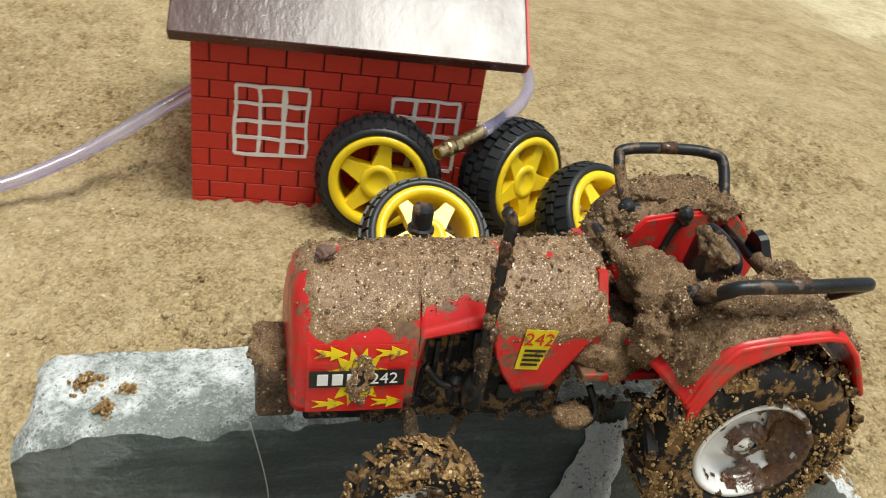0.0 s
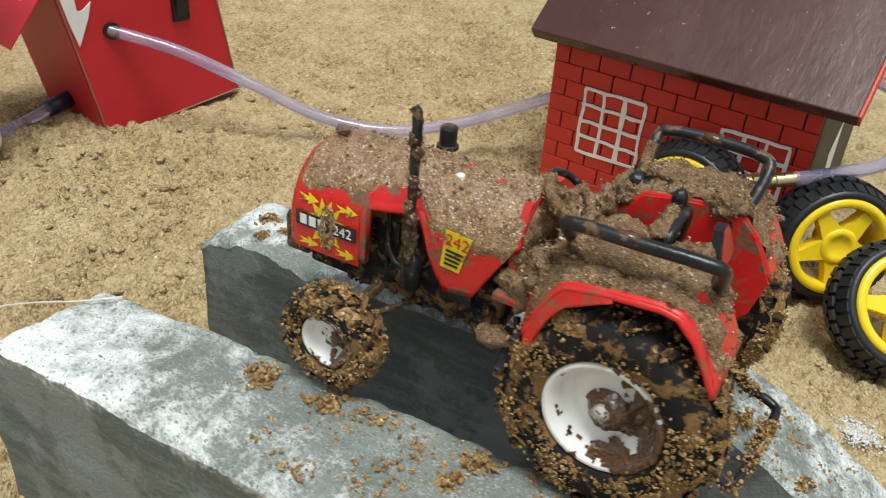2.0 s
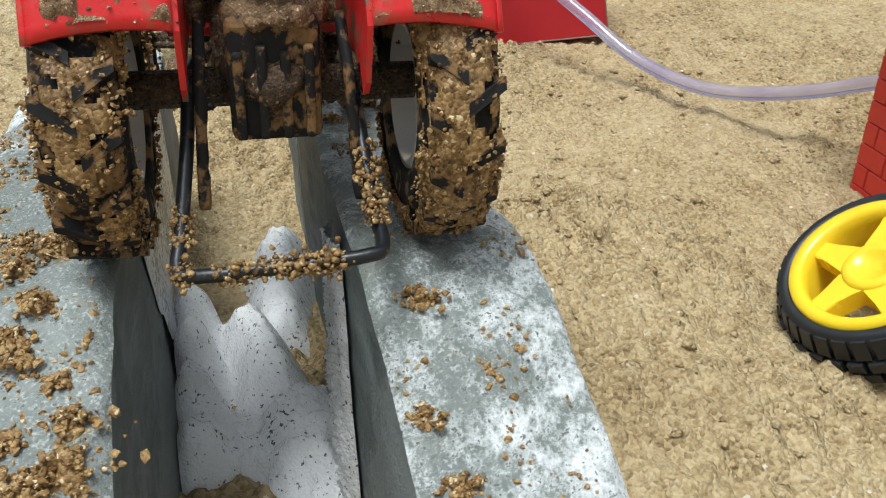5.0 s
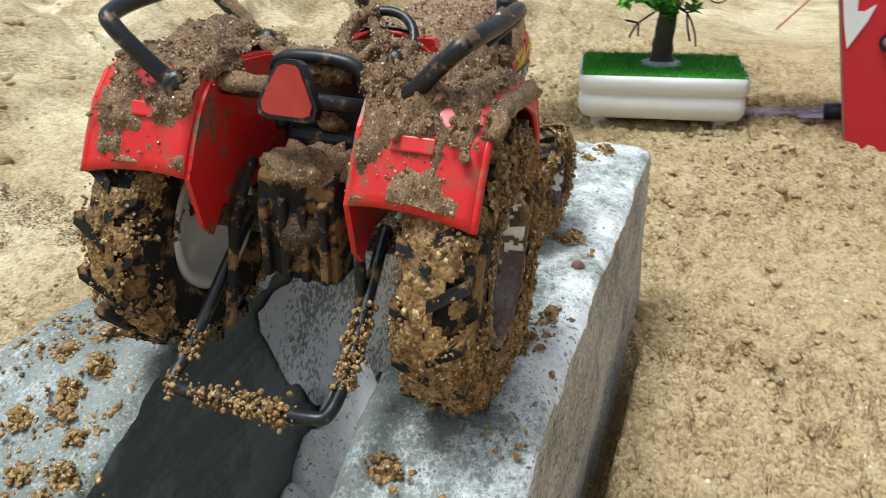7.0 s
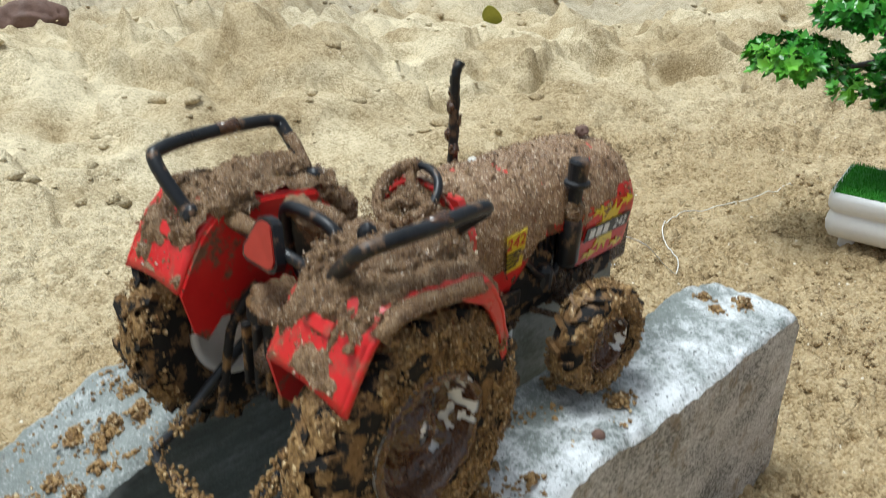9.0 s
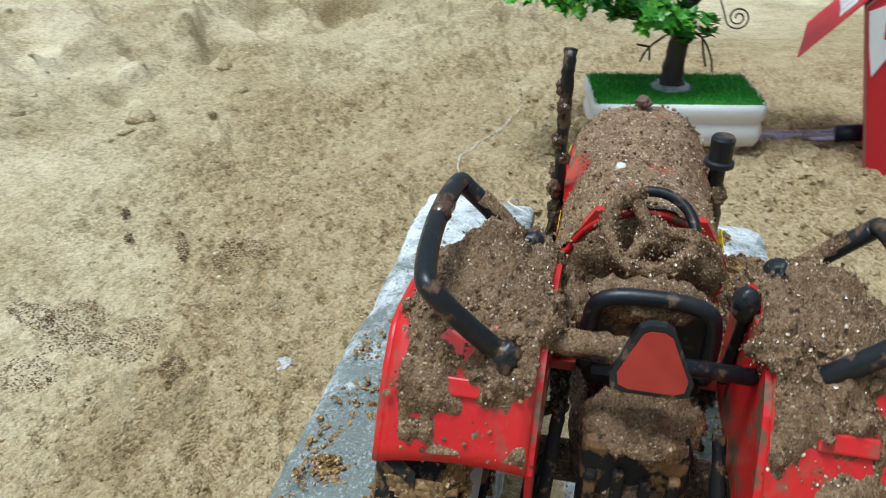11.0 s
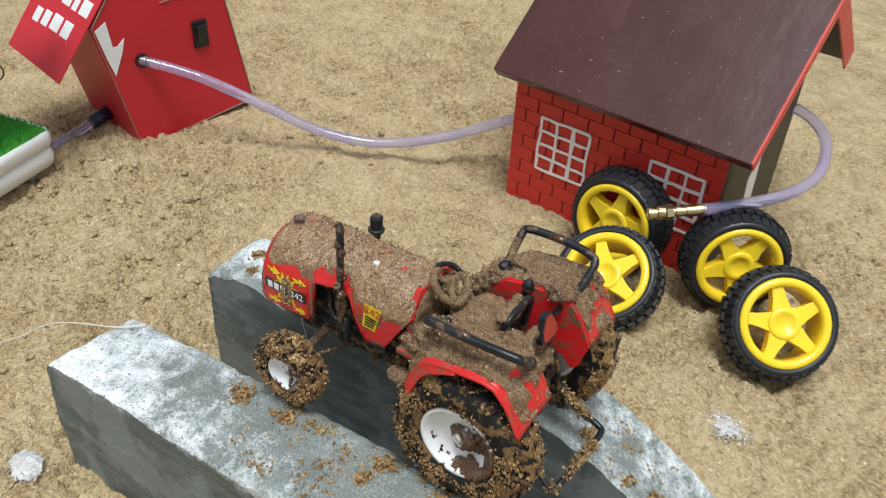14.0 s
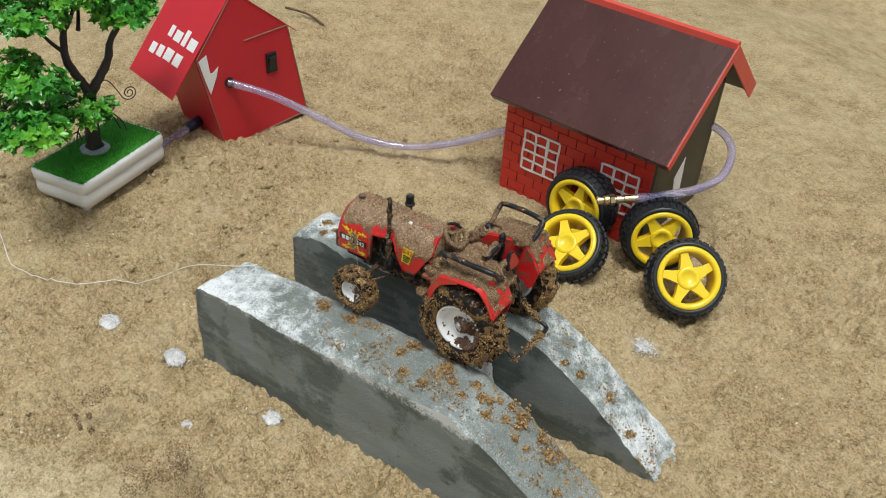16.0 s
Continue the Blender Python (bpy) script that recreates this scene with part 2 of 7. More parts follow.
def grains(name, stops, pale, pale_share, grain, scale=60, rough=(0.5, 0.9), depth=0.0006, spec=0.4, strength=0.8, lumps=None, lump_relief=1.0, wide=None, zones=()):
    """Wet sand or mud: separate grains, each with its own tone, some of them pale, over coarser damp patches."""
    m, nodes, links, p = nodes_of(name)
    co = nodes.new("ShaderNodeTexCoord").outputs["Object"]
    patch = tex(nodes, links, "noise", scale, 6, 0.65, co)
    cell = tex(nodes, links, "voronoi", grain, coord=co)
    fine = tex(nodes, links, "noise", grain * 0.3, 5, 0.7, co)
    sep = nodes.new("ShaderNodeSeparateColor")
    links.new(cell.outputs["Color"], sep.inputs[0])
    tone = mix(nodes, links, 0.2, mix(nodes, links, 0.5, patch.outputs[0], fine.outputs[0]), sep.outputs[0])
    if wide:
        dry = tex(nodes, links, "noise", wide, 6, 0.7, co)
        spread = ramp(nodes, [(0.38, (0, 0, 0)), (0.6, (1, 1, 1))])
        links.new(dry.outputs[0], spread.inputs[0])
        tone = mix(nodes, links, 0.07, tone, spread.outputs[0])
    col = ramp(nodes, stops)
    links.new(tone, col.inputs[0])
    cut = ramp(nodes, [(1 - pale_share, (0, 0, 0)), (1 - pale_share * 0.6, (1, 1, 1))])
    links.new(sep.outputs[1], cut.inputs[0])
    out = mix(nodes, links, cut.outputs[0], col.outputs[0], pale)
    if zones:
        # drier sand, and bare soil past the edge of the sand, outwards from a place
        away = nodes.new("ShaderNodeVectorMath")
        away.operation = "DISTANCE"
        away.inputs[1].default_value = zones[0]
        links.new(co, away.inputs[0])
        wave = tex(nodes, links, "noise", 3.5, 6, 0.65, co)
        shift = nodes.new("ShaderNodeMath")
        shift.operation = "MULTIPLY_ADD"
        shift.inputs[1].default_value = 0.5
        links.new(wave.outputs[0], shift.inputs[0])
        links.new(away.outputs["Value"], shift.inputs[2])
        for lo, hi, much, dark, light in zones[1]:
            edge = nodes.new("ShaderNodeMapRange")
            edge.inputs["From Min"].default_value, edge.inputs["From Max"].default_value = lo, hi
            edge.inputs["To Max"].default_value = much
            links.new(shift.outputs[0], edge.inputs["Value"])
            patchy = tex(nodes, links, "noise", 5.5, 6, 0.6, co)
            dried = nodes.new("ShaderNodeMapRange")
            dried.inputs["From Min"].default_value, dried.inputs["From Max"].default_value = 0.4, 0.56
            dried.inputs["To Min"].default_value = 0.25
            links.new(patchy.outputs[0], dried.inputs["Value"])
            much_here = nodes.new("ShaderNodeMath")
            much_here.operation = "MULTIPLY"
            links.new(edge.outputs[0], much_here.inputs[0])
            links.new(dried.outputs[0], much_here.inputs[1])
            shade = ramp(nodes, [(0.38, dark), (0.58, light)])
            links.new(tone, shade.inputs[0])
            out = mix(nodes, links, much_here.outputs[0], out, shade.outputs[0])
    links.new(out, p.inputs["Base Color"])
    rr = ramp(nodes, [(0.35, (rough[0],) * 3), (0.65, (rough[1],) * 3)])
    links.new(mix(nodes, links, 0.5, patch.outputs[0], sep.outputs[2]), rr.inputs[0])
    links.new(rr.outputs[0], p.inputs["Roughness"])
    p.inputs["Specular IOR Level"].default_value = spec
    height = mix(nodes, links, 0.55, fine.outputs[0], cell.outputs["Distance"])
    if lumps:
        lump = tex(nodes, links, "noise", lumps, 5, 0.7, co)
        broad = nodes.new("ShaderNodeBump")
        broad.inputs["Strength"].default_value, broad.inputs["Distance"].default_value = 0.9 * lump_relief, 0.45 / lumps
        links.new(lump.outputs[0], broad.inputs["Height"])
        crumb = tex(nodes, links, "noise", lumps * 3.1, 4, 0.65, co)
        mid = nodes.new("ShaderNodeBump")
        mid.inputs["Strength"].default_value, mid.inputs["Distance"].default_value = 1.0 * lump_relief, 0.4 / lumps
        links.new(crumb.outputs[0], mid.inputs["Height"])
        links.new(broad.outputs[0], mid.inputs["Normal"])
    bp = nodes.new("ShaderNodeBump")
    bp.invert = True
    bp.inputs["Strength"].default_value, bp.inputs["Distance"].default_value = strength, depth
    links.new(height, bp.inputs["Height"])
    if lumps:
        links.new(mid.outputs[0], bp.inputs["Normal"])
    links.new(bp.outputs[0], p.inputs["Normal"])
    return m


SAND = grains("sand", [(0.35, (0.22, 0.153, 0.075)), (0.43, (0.35, 0.258, 0.136)), (0.51, (0.45, 0.343, 0.191)), (0.62, (0.535, 0.425, 0.258))], (0.75, 0.69, 0.56), 0.004, 900, 48, (0.8, 0.97), 0.0013, 0.15, 1.0, lumps=150, lump_relief=0.3, wide=11,
              zones=((-0.1, 0.75, 0.0), ((1.0, 1.25, 0.95, (0.42, 0.34, 0.2), (0.78, 0.68, 0.47)), (1.75, 2.1, 0.7, (0.24, 0.2, 0.14), (0.46, 0.4, 0.3)))))
SAND_LUMP = grains("damp_sand", [(0.32, (0.07, 0.035, 0.011)), (0.46, (0.24, 0.135, 0.046)), (0.64, (0.46, 0.31, 0.135))], (0.62, 0.5, 0.3), 0.05, 1700, 120, (0.45, 0.85), 0.0004, 0.45, 0.8)
TYRE_SAND = grains("dark_damp_sand", [(0.32, (0.06, 0.03, 0.01)), (0.46, (0.21, 0.118, 0.042)), (0.64, (0.42, 0.27, 0.112))], (0.62, 0.48, 0.27), 0.05, 1700, 120, (0.4, 0.8), 0.0004, 0.45, 0.8)
HOOD_MUD = grains("thin_reddish_mud", [(0.32, (0.085, 0.036, 0.018)), (0.45, (0.2, 0.112, 0.055)), (0.62, (0.38, 0.25, 0.14))], (0.75, 0.62, 0.45), 0.05, 3200, 150, (0.16, 0.45), 0.00025, 0.6, 0.9)
MUD = grains("mud", [(0.3, (0.07, 0.034, 0.016)), (0.44, (0.2, 0.114, 0.056)), (0.62, (0.38, 0.25, 0.138))], (0.7, 0.58, 0.42), 0.03, 3600, 150, (0.14, 0.45), 0.0002, 0.4, 0.8, lumps=800)
MUD_DARK = grains("dark_mud", [(0.3, (0.022, 0.012, 0.006)), (0.5, (0.075, 0.04, 0.019)), (0.72, (0.19, 0.115, 0.056))], (0.4, 0.28, 0.15), 0.04, 2000, 160, (0.22, 0.55), 0.0004, 0.6, 0.8, lumps=560)
RIM_MUD = grains("wet_brown_mud", [(0.3, (0.04, 0.016, 0.008)), (0.5, (0.085, 0.038, 0.018)), (0.72, (0.15, 0.078, 0.038))], (0.3, 0.18, 0.1), 0.02, 2000, 120, (0.1, 0.3), 0.0002, 0.7, 0.4)
RED = surface("red_plastic", [(0.3, (0.52, 0.012, 0.014)), (0.7, (0.64, 0.02, 0.02))], scale=60, fine=900, rough=(0.22, 0.42), bump=0.12, bump_scale=700, depth=0.0003,
              stain=(0.17, 0.1, 0.06), stain_scale=170, stain_at=(0.53, 0.6))
RED_CLEAN = surface("clean_red_plastic", [(0.3, (0.55, 0.012, 0.014)), (0.7, (0.66, 0.022, 0.02))], scale=60, fine=900, rough=(0.25, 0.45), bump=0.1, depth=0.0003,
                    stain=(0.19, 0.11, 0.065), stain_scale=260, stain_at=(0.52, 0.74))
BLACK = surface("black_plastic", [(0.3, (0.006, 0.007, 0.009)), (0.7, (0.018, 0.02, 0.024))], scale=80, fine=900, rough=(0.25, 0.45), bump=0.25, depth=0.0003, spec=0.4,
                stain=(0.14, 0.085, 0.05), stain_scale=220, stain_at=(0.56, 0.62))
BLACK_CLEAN = surface("clean_black_plastic", [(0.3, (0.006, 0.007, 0.009)), (0.7, (0.016, 0.018, 0.021))], scale=80, fine=900, rough=(0.25, 0.4), bump=0.1, depth=0.0002)
TYRE = surface("muddy_tyre_rubber", [(0.3, (0.008, 0.008, 0.009)), (0.7, (0.022, 0.021, 0.02))], scale=90, fine=900, rough=(0.6, 0.85), bump=0.3, depth=0.0004, spec=0.2,
               stain=(0.2, 0.115, 0.05), stain_scale=190, stain_at=(0.5, 0.56))
RUBBER = surface("tyre_rubber", [(0.3, (0.008, 0.009, 0.011)), (0.7, (0.02, 0.022, 0.026))], scale=70, fine=800, rough=(0.36, 0.55), bump=0.25, depth=0.0003,
                 stain=(0.2, 0.16, 0.11), stain_scale=120, stain_at=(0.64, 0.8), stain_rough=0.8)
YELLOW = surface("yellow_plastic", [(0.3, (0.84, 0.58, 0.015)), (0.7, (0.92, 0.67, 0.03))], scale=50, fine=900, rough=(0.16, 0.3), bump=0.08, depth=0.0003)
WHITE_RIM = surface("white_rim_plastic", [(0.3, (0.8, 0.8, 0.8)), (0.7, (0.87, 0.87, 0.87))], scale=60, fine=900, rough=(0.1, 0.22), bump=0.1, depth=0.0002,
                    stain=(0.095, 0.043, 0.02), stain_scale=110, stain_at=(0.60, 0.62), stain_rough=0.2)
BRASS = surface("brass", [(0.3, (0.55, 0.42, 0.22)), (0.7, (0.75, 0.62, 0.38))], scale=200, fine=1500, rough=(0.22, 0.4), bump=0.1, depth=0.0002, metal=1.0)
BRICK = surface("red_painted_brick", [(0.3, (0.52, 0.026, 0.016)), (0.7, (0.66, 0.04, 0.026))], scale=60, fine=700, rough=(0.4, 0.6), bump=0.2, depth=0.0004,
                stain=(0.3, 0.012, 0.01), stain_scale=90, stain_at=(0.55, 0.75))
JOINT = surface("black_joint_paint", [(0.3, (0.02, 0.006, 0.006)), (0.7, (0.05, 0.012, 0.01))], scale=200, rough=(0.6, 0.8), bump=0.1)
WHITE_PAINT = surface("white_paint", [(0.3, (0.8, 0.77, 0.75)), (0.7, (0.9, 0.88, 0.87))], scale=150, fine=900, rough=(0.5, 0.7), bump=0.3, depth=0.0004)
ROOF = surface("brown_gloss_roof_paint", [(0.3, (0.045, 0.012, 0.010)), (0.7, (0.078, 0.024, 0.019))], scale=25, fine=300, rough=(0.17, 0.34), bump=0.5, bump_scale=110, depth=0.0006,
               stain=(0.4, 0.35, 0.33), stain_scale=260, stain_at=(0.675, 0.69), spec=0.5, coat=0.12, squash=(1, 0.5, 1))
EDGE_RED = surface("red_roof_edge_paint", [(0.3, (0.55, 0.05, 0.035)), (0.7, (0.68, 0.085, 0.06))], scale=40, rough=(0.4, 0.6), bump=0.2, depth=0.0003)
OLIVE = surface("dark_olive_board", [(0.3, (0.035, 0.03, 0.014)), (0.7, (0.075, 0.062, 0.033))], scale=40, fine=400, rough=(0.5, 0.7), bump=0.2, depth=0.0004)
CARD_RED = surface("red_printed_card", [(0.3, (0.52, 0.016, 0.028)), (0.7, (0.58, 0.022, 0.035))], scale=12, fine=300, rough=(0.42, 0.55), bump=0.08, bump_scale=40, depth=0.0006)
CARD_WHITE = surface("white_card_print", [(0.3, (0.76, 0.76, 0.76)), (0.7, (0.84, 0.84, 0.84))], scale=80, rough=(0.45, 0.6), bump=0.05)
CARD_RAW = surface("grey_brown_card", [(0.3, (0.2, 0.14, 0.1)), (0.7, (0.3, 0.22, 0.16))], scale=120, rough=(0.7, 0.85), bump=0.2, depth=0.0003)
TRAY = surface("white_tray_plastic", [(0.3, (0.74, 0.74, 0.73)), (0.7, (0.82, 0.82, 0.81))], scale=30, fine=600, rough=(0.35, 0.5), bump=0.1, depth=0.0004,
               stain=(0.5, 0.42, 0.3), stain_scale=60, stain_at=(0.68, 0.8), stain_rough=0.7)
TURF = surface("green_turf", [(0.25, (0.016, 0.13, 0.006)), (0.55, (0.045, 0.28, 0.012)), (0.8, (0.12, 0.46, 0.03))], scale=200, fine=1800, fine_mix=0.5, rough=(0.6, 0.8), bump=0.4)
BARK = surface("dark_trunk_plastic", [(0.3, (0.014, 0.012, 0.012)), (0.7, (0.045, 0.04, 0.04))], scale=90, fine=600, rough=(0.4, 0.6), bump=0.6, depth=0.0006, squash=(1, 1, 0.3))
LEAF = surface("green_plastic_leaf", [(0.3, (0.016, 0.1, 0.014)), (0.48, (0.055, 0.28, 0.022)), (0.68, (0.22, 0.52, 0.04))], scale=22, fine=90, fine_mix=0.3, rough=(0.25, 0.4), bump=0.0)
DRY_LEAF = surface("yellow_green_leaf", [(0.3, (0.25, 0.27, 0.03)), (0.7, (0.4, 0.4, 0.06))], scale=60, rough=(0.5, 0.7), bump=0.2)
STONE = surface("brown_stone", [(0.3, (0.1, 0.055, 0.04)), (0.7, (0.22, 0.13, 0.1))], scale=60, fine=600, rough=(0.6, 0.85), bump=0.5)
DECAL_BLACK = surface("black_decal", [(0.3, (0.006, 0.006, 0.006)), (0.7, (0.015, 0.015, 0.015))], scale=200, rough=(0.3, 0.45), bump=0.0)
DECAL_YELLOW = surface("yellow_decal", [(0.3, (0.66, 0.5, 0.01)), (0.7, (0.8, 0.62, 0.015))], scale=200, rough=(0.3, 0.45), bump=0.0,
                       stain=(0.2, 0.1, 0.04), stain_scale=300, stain_at=(0.53, 0.62))
DECAL_WHITE = surface("white_decal", [(0.3, (0.75, 0.75, 0.75)), (0.7, (0.85, 0.85, 0.85))], scale=200, rough=(0.3, 0.45), bump=0.0)
DECAL_RED = surface("red_decal", [(0.3, (0.5, 0.02, 0.01)), (0.7, (0.6, 0.03, 0.015))], scale=200, rough=(0.3, 0.45), bump=0.0)
THREAD = surface("white_thread", [(0.3, (0.7, 0.68, 0.62)), (0.7, (0.8, 0.78, 0.72))], scale=200, rough=(0.6, 0.8), bump=0.0)
TWIG = surface("brown_twig", [(0.3, (0.08, 0.045, 0.025)), (0.7, (0.16, 0.1, 0.06))], scale=200, rough=(0.6, 0.8), bump=0.3)


def concrete(name, top, inner=0.38, outer=0.70, low_end=0.24, high_end=0.63):
    """top: pale worn upper face with lime bloom; otherwise the darker, smooth slate-grey cast sides."""
    m, nodes, links, p = nodes_of(name)
    co = nodes.new("ShaderNodeTexCoord").outputs["Object"]
    blotch = tex(nodes, links, "noise", 22, 6, 0.65, co)
    grain = tex(nodes, links, "noise", 700, 4, 0.7, co)
    fine = tex(nodes, links, "noise", 130, 6, 0.7, co)
    streak = tex(nodes, links, "noise", 60, 5, 0.7, co, (0.35, 1, 2.2))
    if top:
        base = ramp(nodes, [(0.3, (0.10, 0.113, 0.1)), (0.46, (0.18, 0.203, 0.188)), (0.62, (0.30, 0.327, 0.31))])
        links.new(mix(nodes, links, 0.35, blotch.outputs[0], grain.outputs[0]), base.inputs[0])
        wide = tex(nodes, links, "noise", 11, 3, 0.55, co)
        lime = ramp(nodes, [(0.485, (0, 0, 0)), (0.545, (1, 1, 1))])
        where = nodes.new("ShaderNodeSeparateXYZ")
        links.new(co, where.inputs[0])
        along = nodes.new("ShaderNodeMapRange")
        along.inputs["From Min"].default_value, along.inputs["From Max"].default_value = -0.10, 0.11
        along.inputs["To Min"].default_value, along.inputs["To Max"].default_value = high_end, low_end
        links.new(where.outputs[0], along.inputs["Value"])
        bloom = mix(nodes, links, 0.25, mix(nodes, links, 0.4, mix(nodes, links, 0.5, wide.outputs[0], blotch.outputs[0]), fine.outputs[0]), grain.outputs[0])
        width = nodes.new("ShaderNodeMath")
        width.operation = "ABSOLUTE"
        links.new(where.outputs[1], width.inputs[0])
        across = nodes.new("ShaderNodeMapRange")
        across.inputs["From Min"].default_value, across.inputs["From Max"].default_value = 0.025, 0.054
        across.inputs["To Min"].default_value, across.inputs["To Max"].default_value = inner, outer
        links.new(width.outputs[0], across.inputs["Value"])
        links.new(mix(nodes, links, 0.38, bloom, mix(nodes, links, 0.45, along.outputs[0], across.outputs[0])), lime.inputs[0])
        pit = ramp(nodes, [(0.58, (0, 0, 0)), (0.64, (1, 1, 1))])
        links.new(grain.outputs[0], pit.inputs[0])
        speck = tex(nodes, links, "noise", 1500, 3, 0.6, co)
        chalk = ramp(nodes, [(0.52, (0, 0, 0)), (0.68, (0.8, 0.8, 0.8))])
        links.new(mix(nodes, links, 0.3, speck.outputs[0], fine.outputs[0]), chalk.inputs[0])
        dusty = mix(nodes, links, chalk.outputs[0], base.outputs[0], (0.6, 0.61, 0.6))
        earth = tex(nodes, links, "noise", 34, 5, 0.7, co)
        brown = ramp(nodes, [(0.56, (0, 0, 0)), (0.72, (0.8, 0.8, 0.8))])
        links.new(mix(nodes, links, 0.3, earth.outputs[0], grain.outputs[0]), brown.inputs[0])
        dusty = mix(nodes, links, brown.outputs[0], dusty, (0.27, 0.2, 0.115))
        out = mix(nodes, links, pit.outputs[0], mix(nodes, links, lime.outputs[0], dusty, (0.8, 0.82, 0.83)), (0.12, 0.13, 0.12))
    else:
        # cast sides: slate grey, set darker than the upper face
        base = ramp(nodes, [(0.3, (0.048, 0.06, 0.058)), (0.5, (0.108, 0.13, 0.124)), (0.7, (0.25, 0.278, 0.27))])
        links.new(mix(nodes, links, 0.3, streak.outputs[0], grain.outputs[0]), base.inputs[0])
        # lighter blotches scattered at random over the sides
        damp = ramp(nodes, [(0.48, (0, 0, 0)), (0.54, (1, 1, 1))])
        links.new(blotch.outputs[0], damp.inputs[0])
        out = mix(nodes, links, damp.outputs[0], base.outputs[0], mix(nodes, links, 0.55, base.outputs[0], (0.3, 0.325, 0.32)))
        fleck = ramp(nodes, [(0.66, (0, 0, 0)), (0.7, (1, 1, 1))])
        links.new(mix(nodes, links, 0.3, grain.outputs[0], fine.outputs[0]), fleck.inputs[0])
        out = mix(nodes, links, fleck.outputs[0], out, (0.5, 0.51, 0.5))
        # lime that has run over the worn outer edge
        where = nodes.new("ShaderNodeSeparateXYZ")
        links.new(co, where.inputs[0])
        upper, outside = nodes.new("ShaderNodeMapRange"), nodes.new("ShaderNodeMapRange")
        upper.inputs["From Min"].default_value, upper.inputs["From Max"].default_value = 0.046, 0.069
        upper.inputs["To Max"].default_value = 0.52
        outside.inputs["From Min"].default_value, outside.inputs["From Max"].default_value = -0.048, -0.052
        links.new(where.outputs[2], upper.inputs["Value"])
        links.new(where.outputs[1], outside.inputs["Value"])
        run = nodes.new("ShaderNodeMath")
        run.operation = "ADD"
        links.new(mix(nodes, links, 0.3, mix(nodes, links, 0.5, blotch.outputs[0], fine.outputs[0]), grain.outputs[0]), run.inputs[0])
        links.new(upper.outputs[0], run.inputs[1])
        limed = ramp(nodes, [(0.88, (0, 0, 0)), (0.98, (0.9, 0.9, 0.9))])
        links.new(run.outputs[0], limed.inputs[0])
        edge = nodes.new("ShaderNodeMath")
        edge.operation = "MULTIPLY"
        links.new(limed.outputs[0], edge.inputs[0])
        links.new(outside.outputs[0], edge.inputs[1])
        out = mix(nodes, links, edge.outputs[0], out, (0.7, 0.72, 0.735))
    links.new(out, p.inputs["Base Color"])
    rr = ramp(nodes, [(0.35, (0.4,) * 3), (0.65, (0.75,) * 3)])
    links.new(blotch.outputs[0], rr.inputs[0])
    links.new(rr.outputs[0], p.inputs["Roughness"])
    b = nodes.new("ShaderNodeBump")
    b.inputs["Strength"].default_value, b.inputs["Distance"].default_value = 0.9, 0.0016
    links.new(mix(nodes, links, 0.4, mix(nodes, links, 0.5, fine.outputs[0], streak.outputs[0]), grain.outputs[0]), b.inputs["Height"])
    links.new(b.outputs[0], p.inputs["Normal"])
    return m


CONCRETE_TOP, CONCRETE_SIDE = concrete("limed_concrete", True, 0.45, 0.70, 0.10), concrete("dark_cast_cement", False)
CONCRETE_PALE = concrete("pale_limed_concrete", True, 0.54, 0.72, 0.42, 0.47)
CONCRETE_GRITTY = surface("pale_gritty_cement", [(0.38, (0.115, 0.112, 0.1)), (0.48, (0.43, 0.425, 0.4)), (0.6, (0.7, 0.695, 0.67))], scale=60, fine=1300, fine_mix=0.62, rough=(0.8, 0.95), bump=0.6, bump_scale=500, depth=0.001,
                       stain=(0.3, 0.25, 0.18), stain_scale=90, stain_at=(0.54, 0.68), stain_rough=0.85, squash=(0.6, 1, 1.2))


def grit_grains():
    """Single wet grains, each with a tone of its own, a few of them pale."""
    m, nodes, links, p = nodes_of("wet_grit")
    one = nodes.new("ShaderNodeNewGeometry").outputs["Random Per Island"]
    col = ramp(nodes, [(0.0, (0.06, 0.03, 0.013)), (0.45, (0.2, 0.115, 0.05)), (0.88, (0.34, 0.22, 0.11)), (0.97, (0.7, 0.58, 0.42))])
    links.new(one, col.inputs[0])
    links.new(col.outputs[0], p.inputs["Base Color"])
    p.inputs["Roughness"].default_value = 0.22
    p.inputs["Specular IOR Level"].default_value = 0.7
    return m


GRIT = grit_grains()


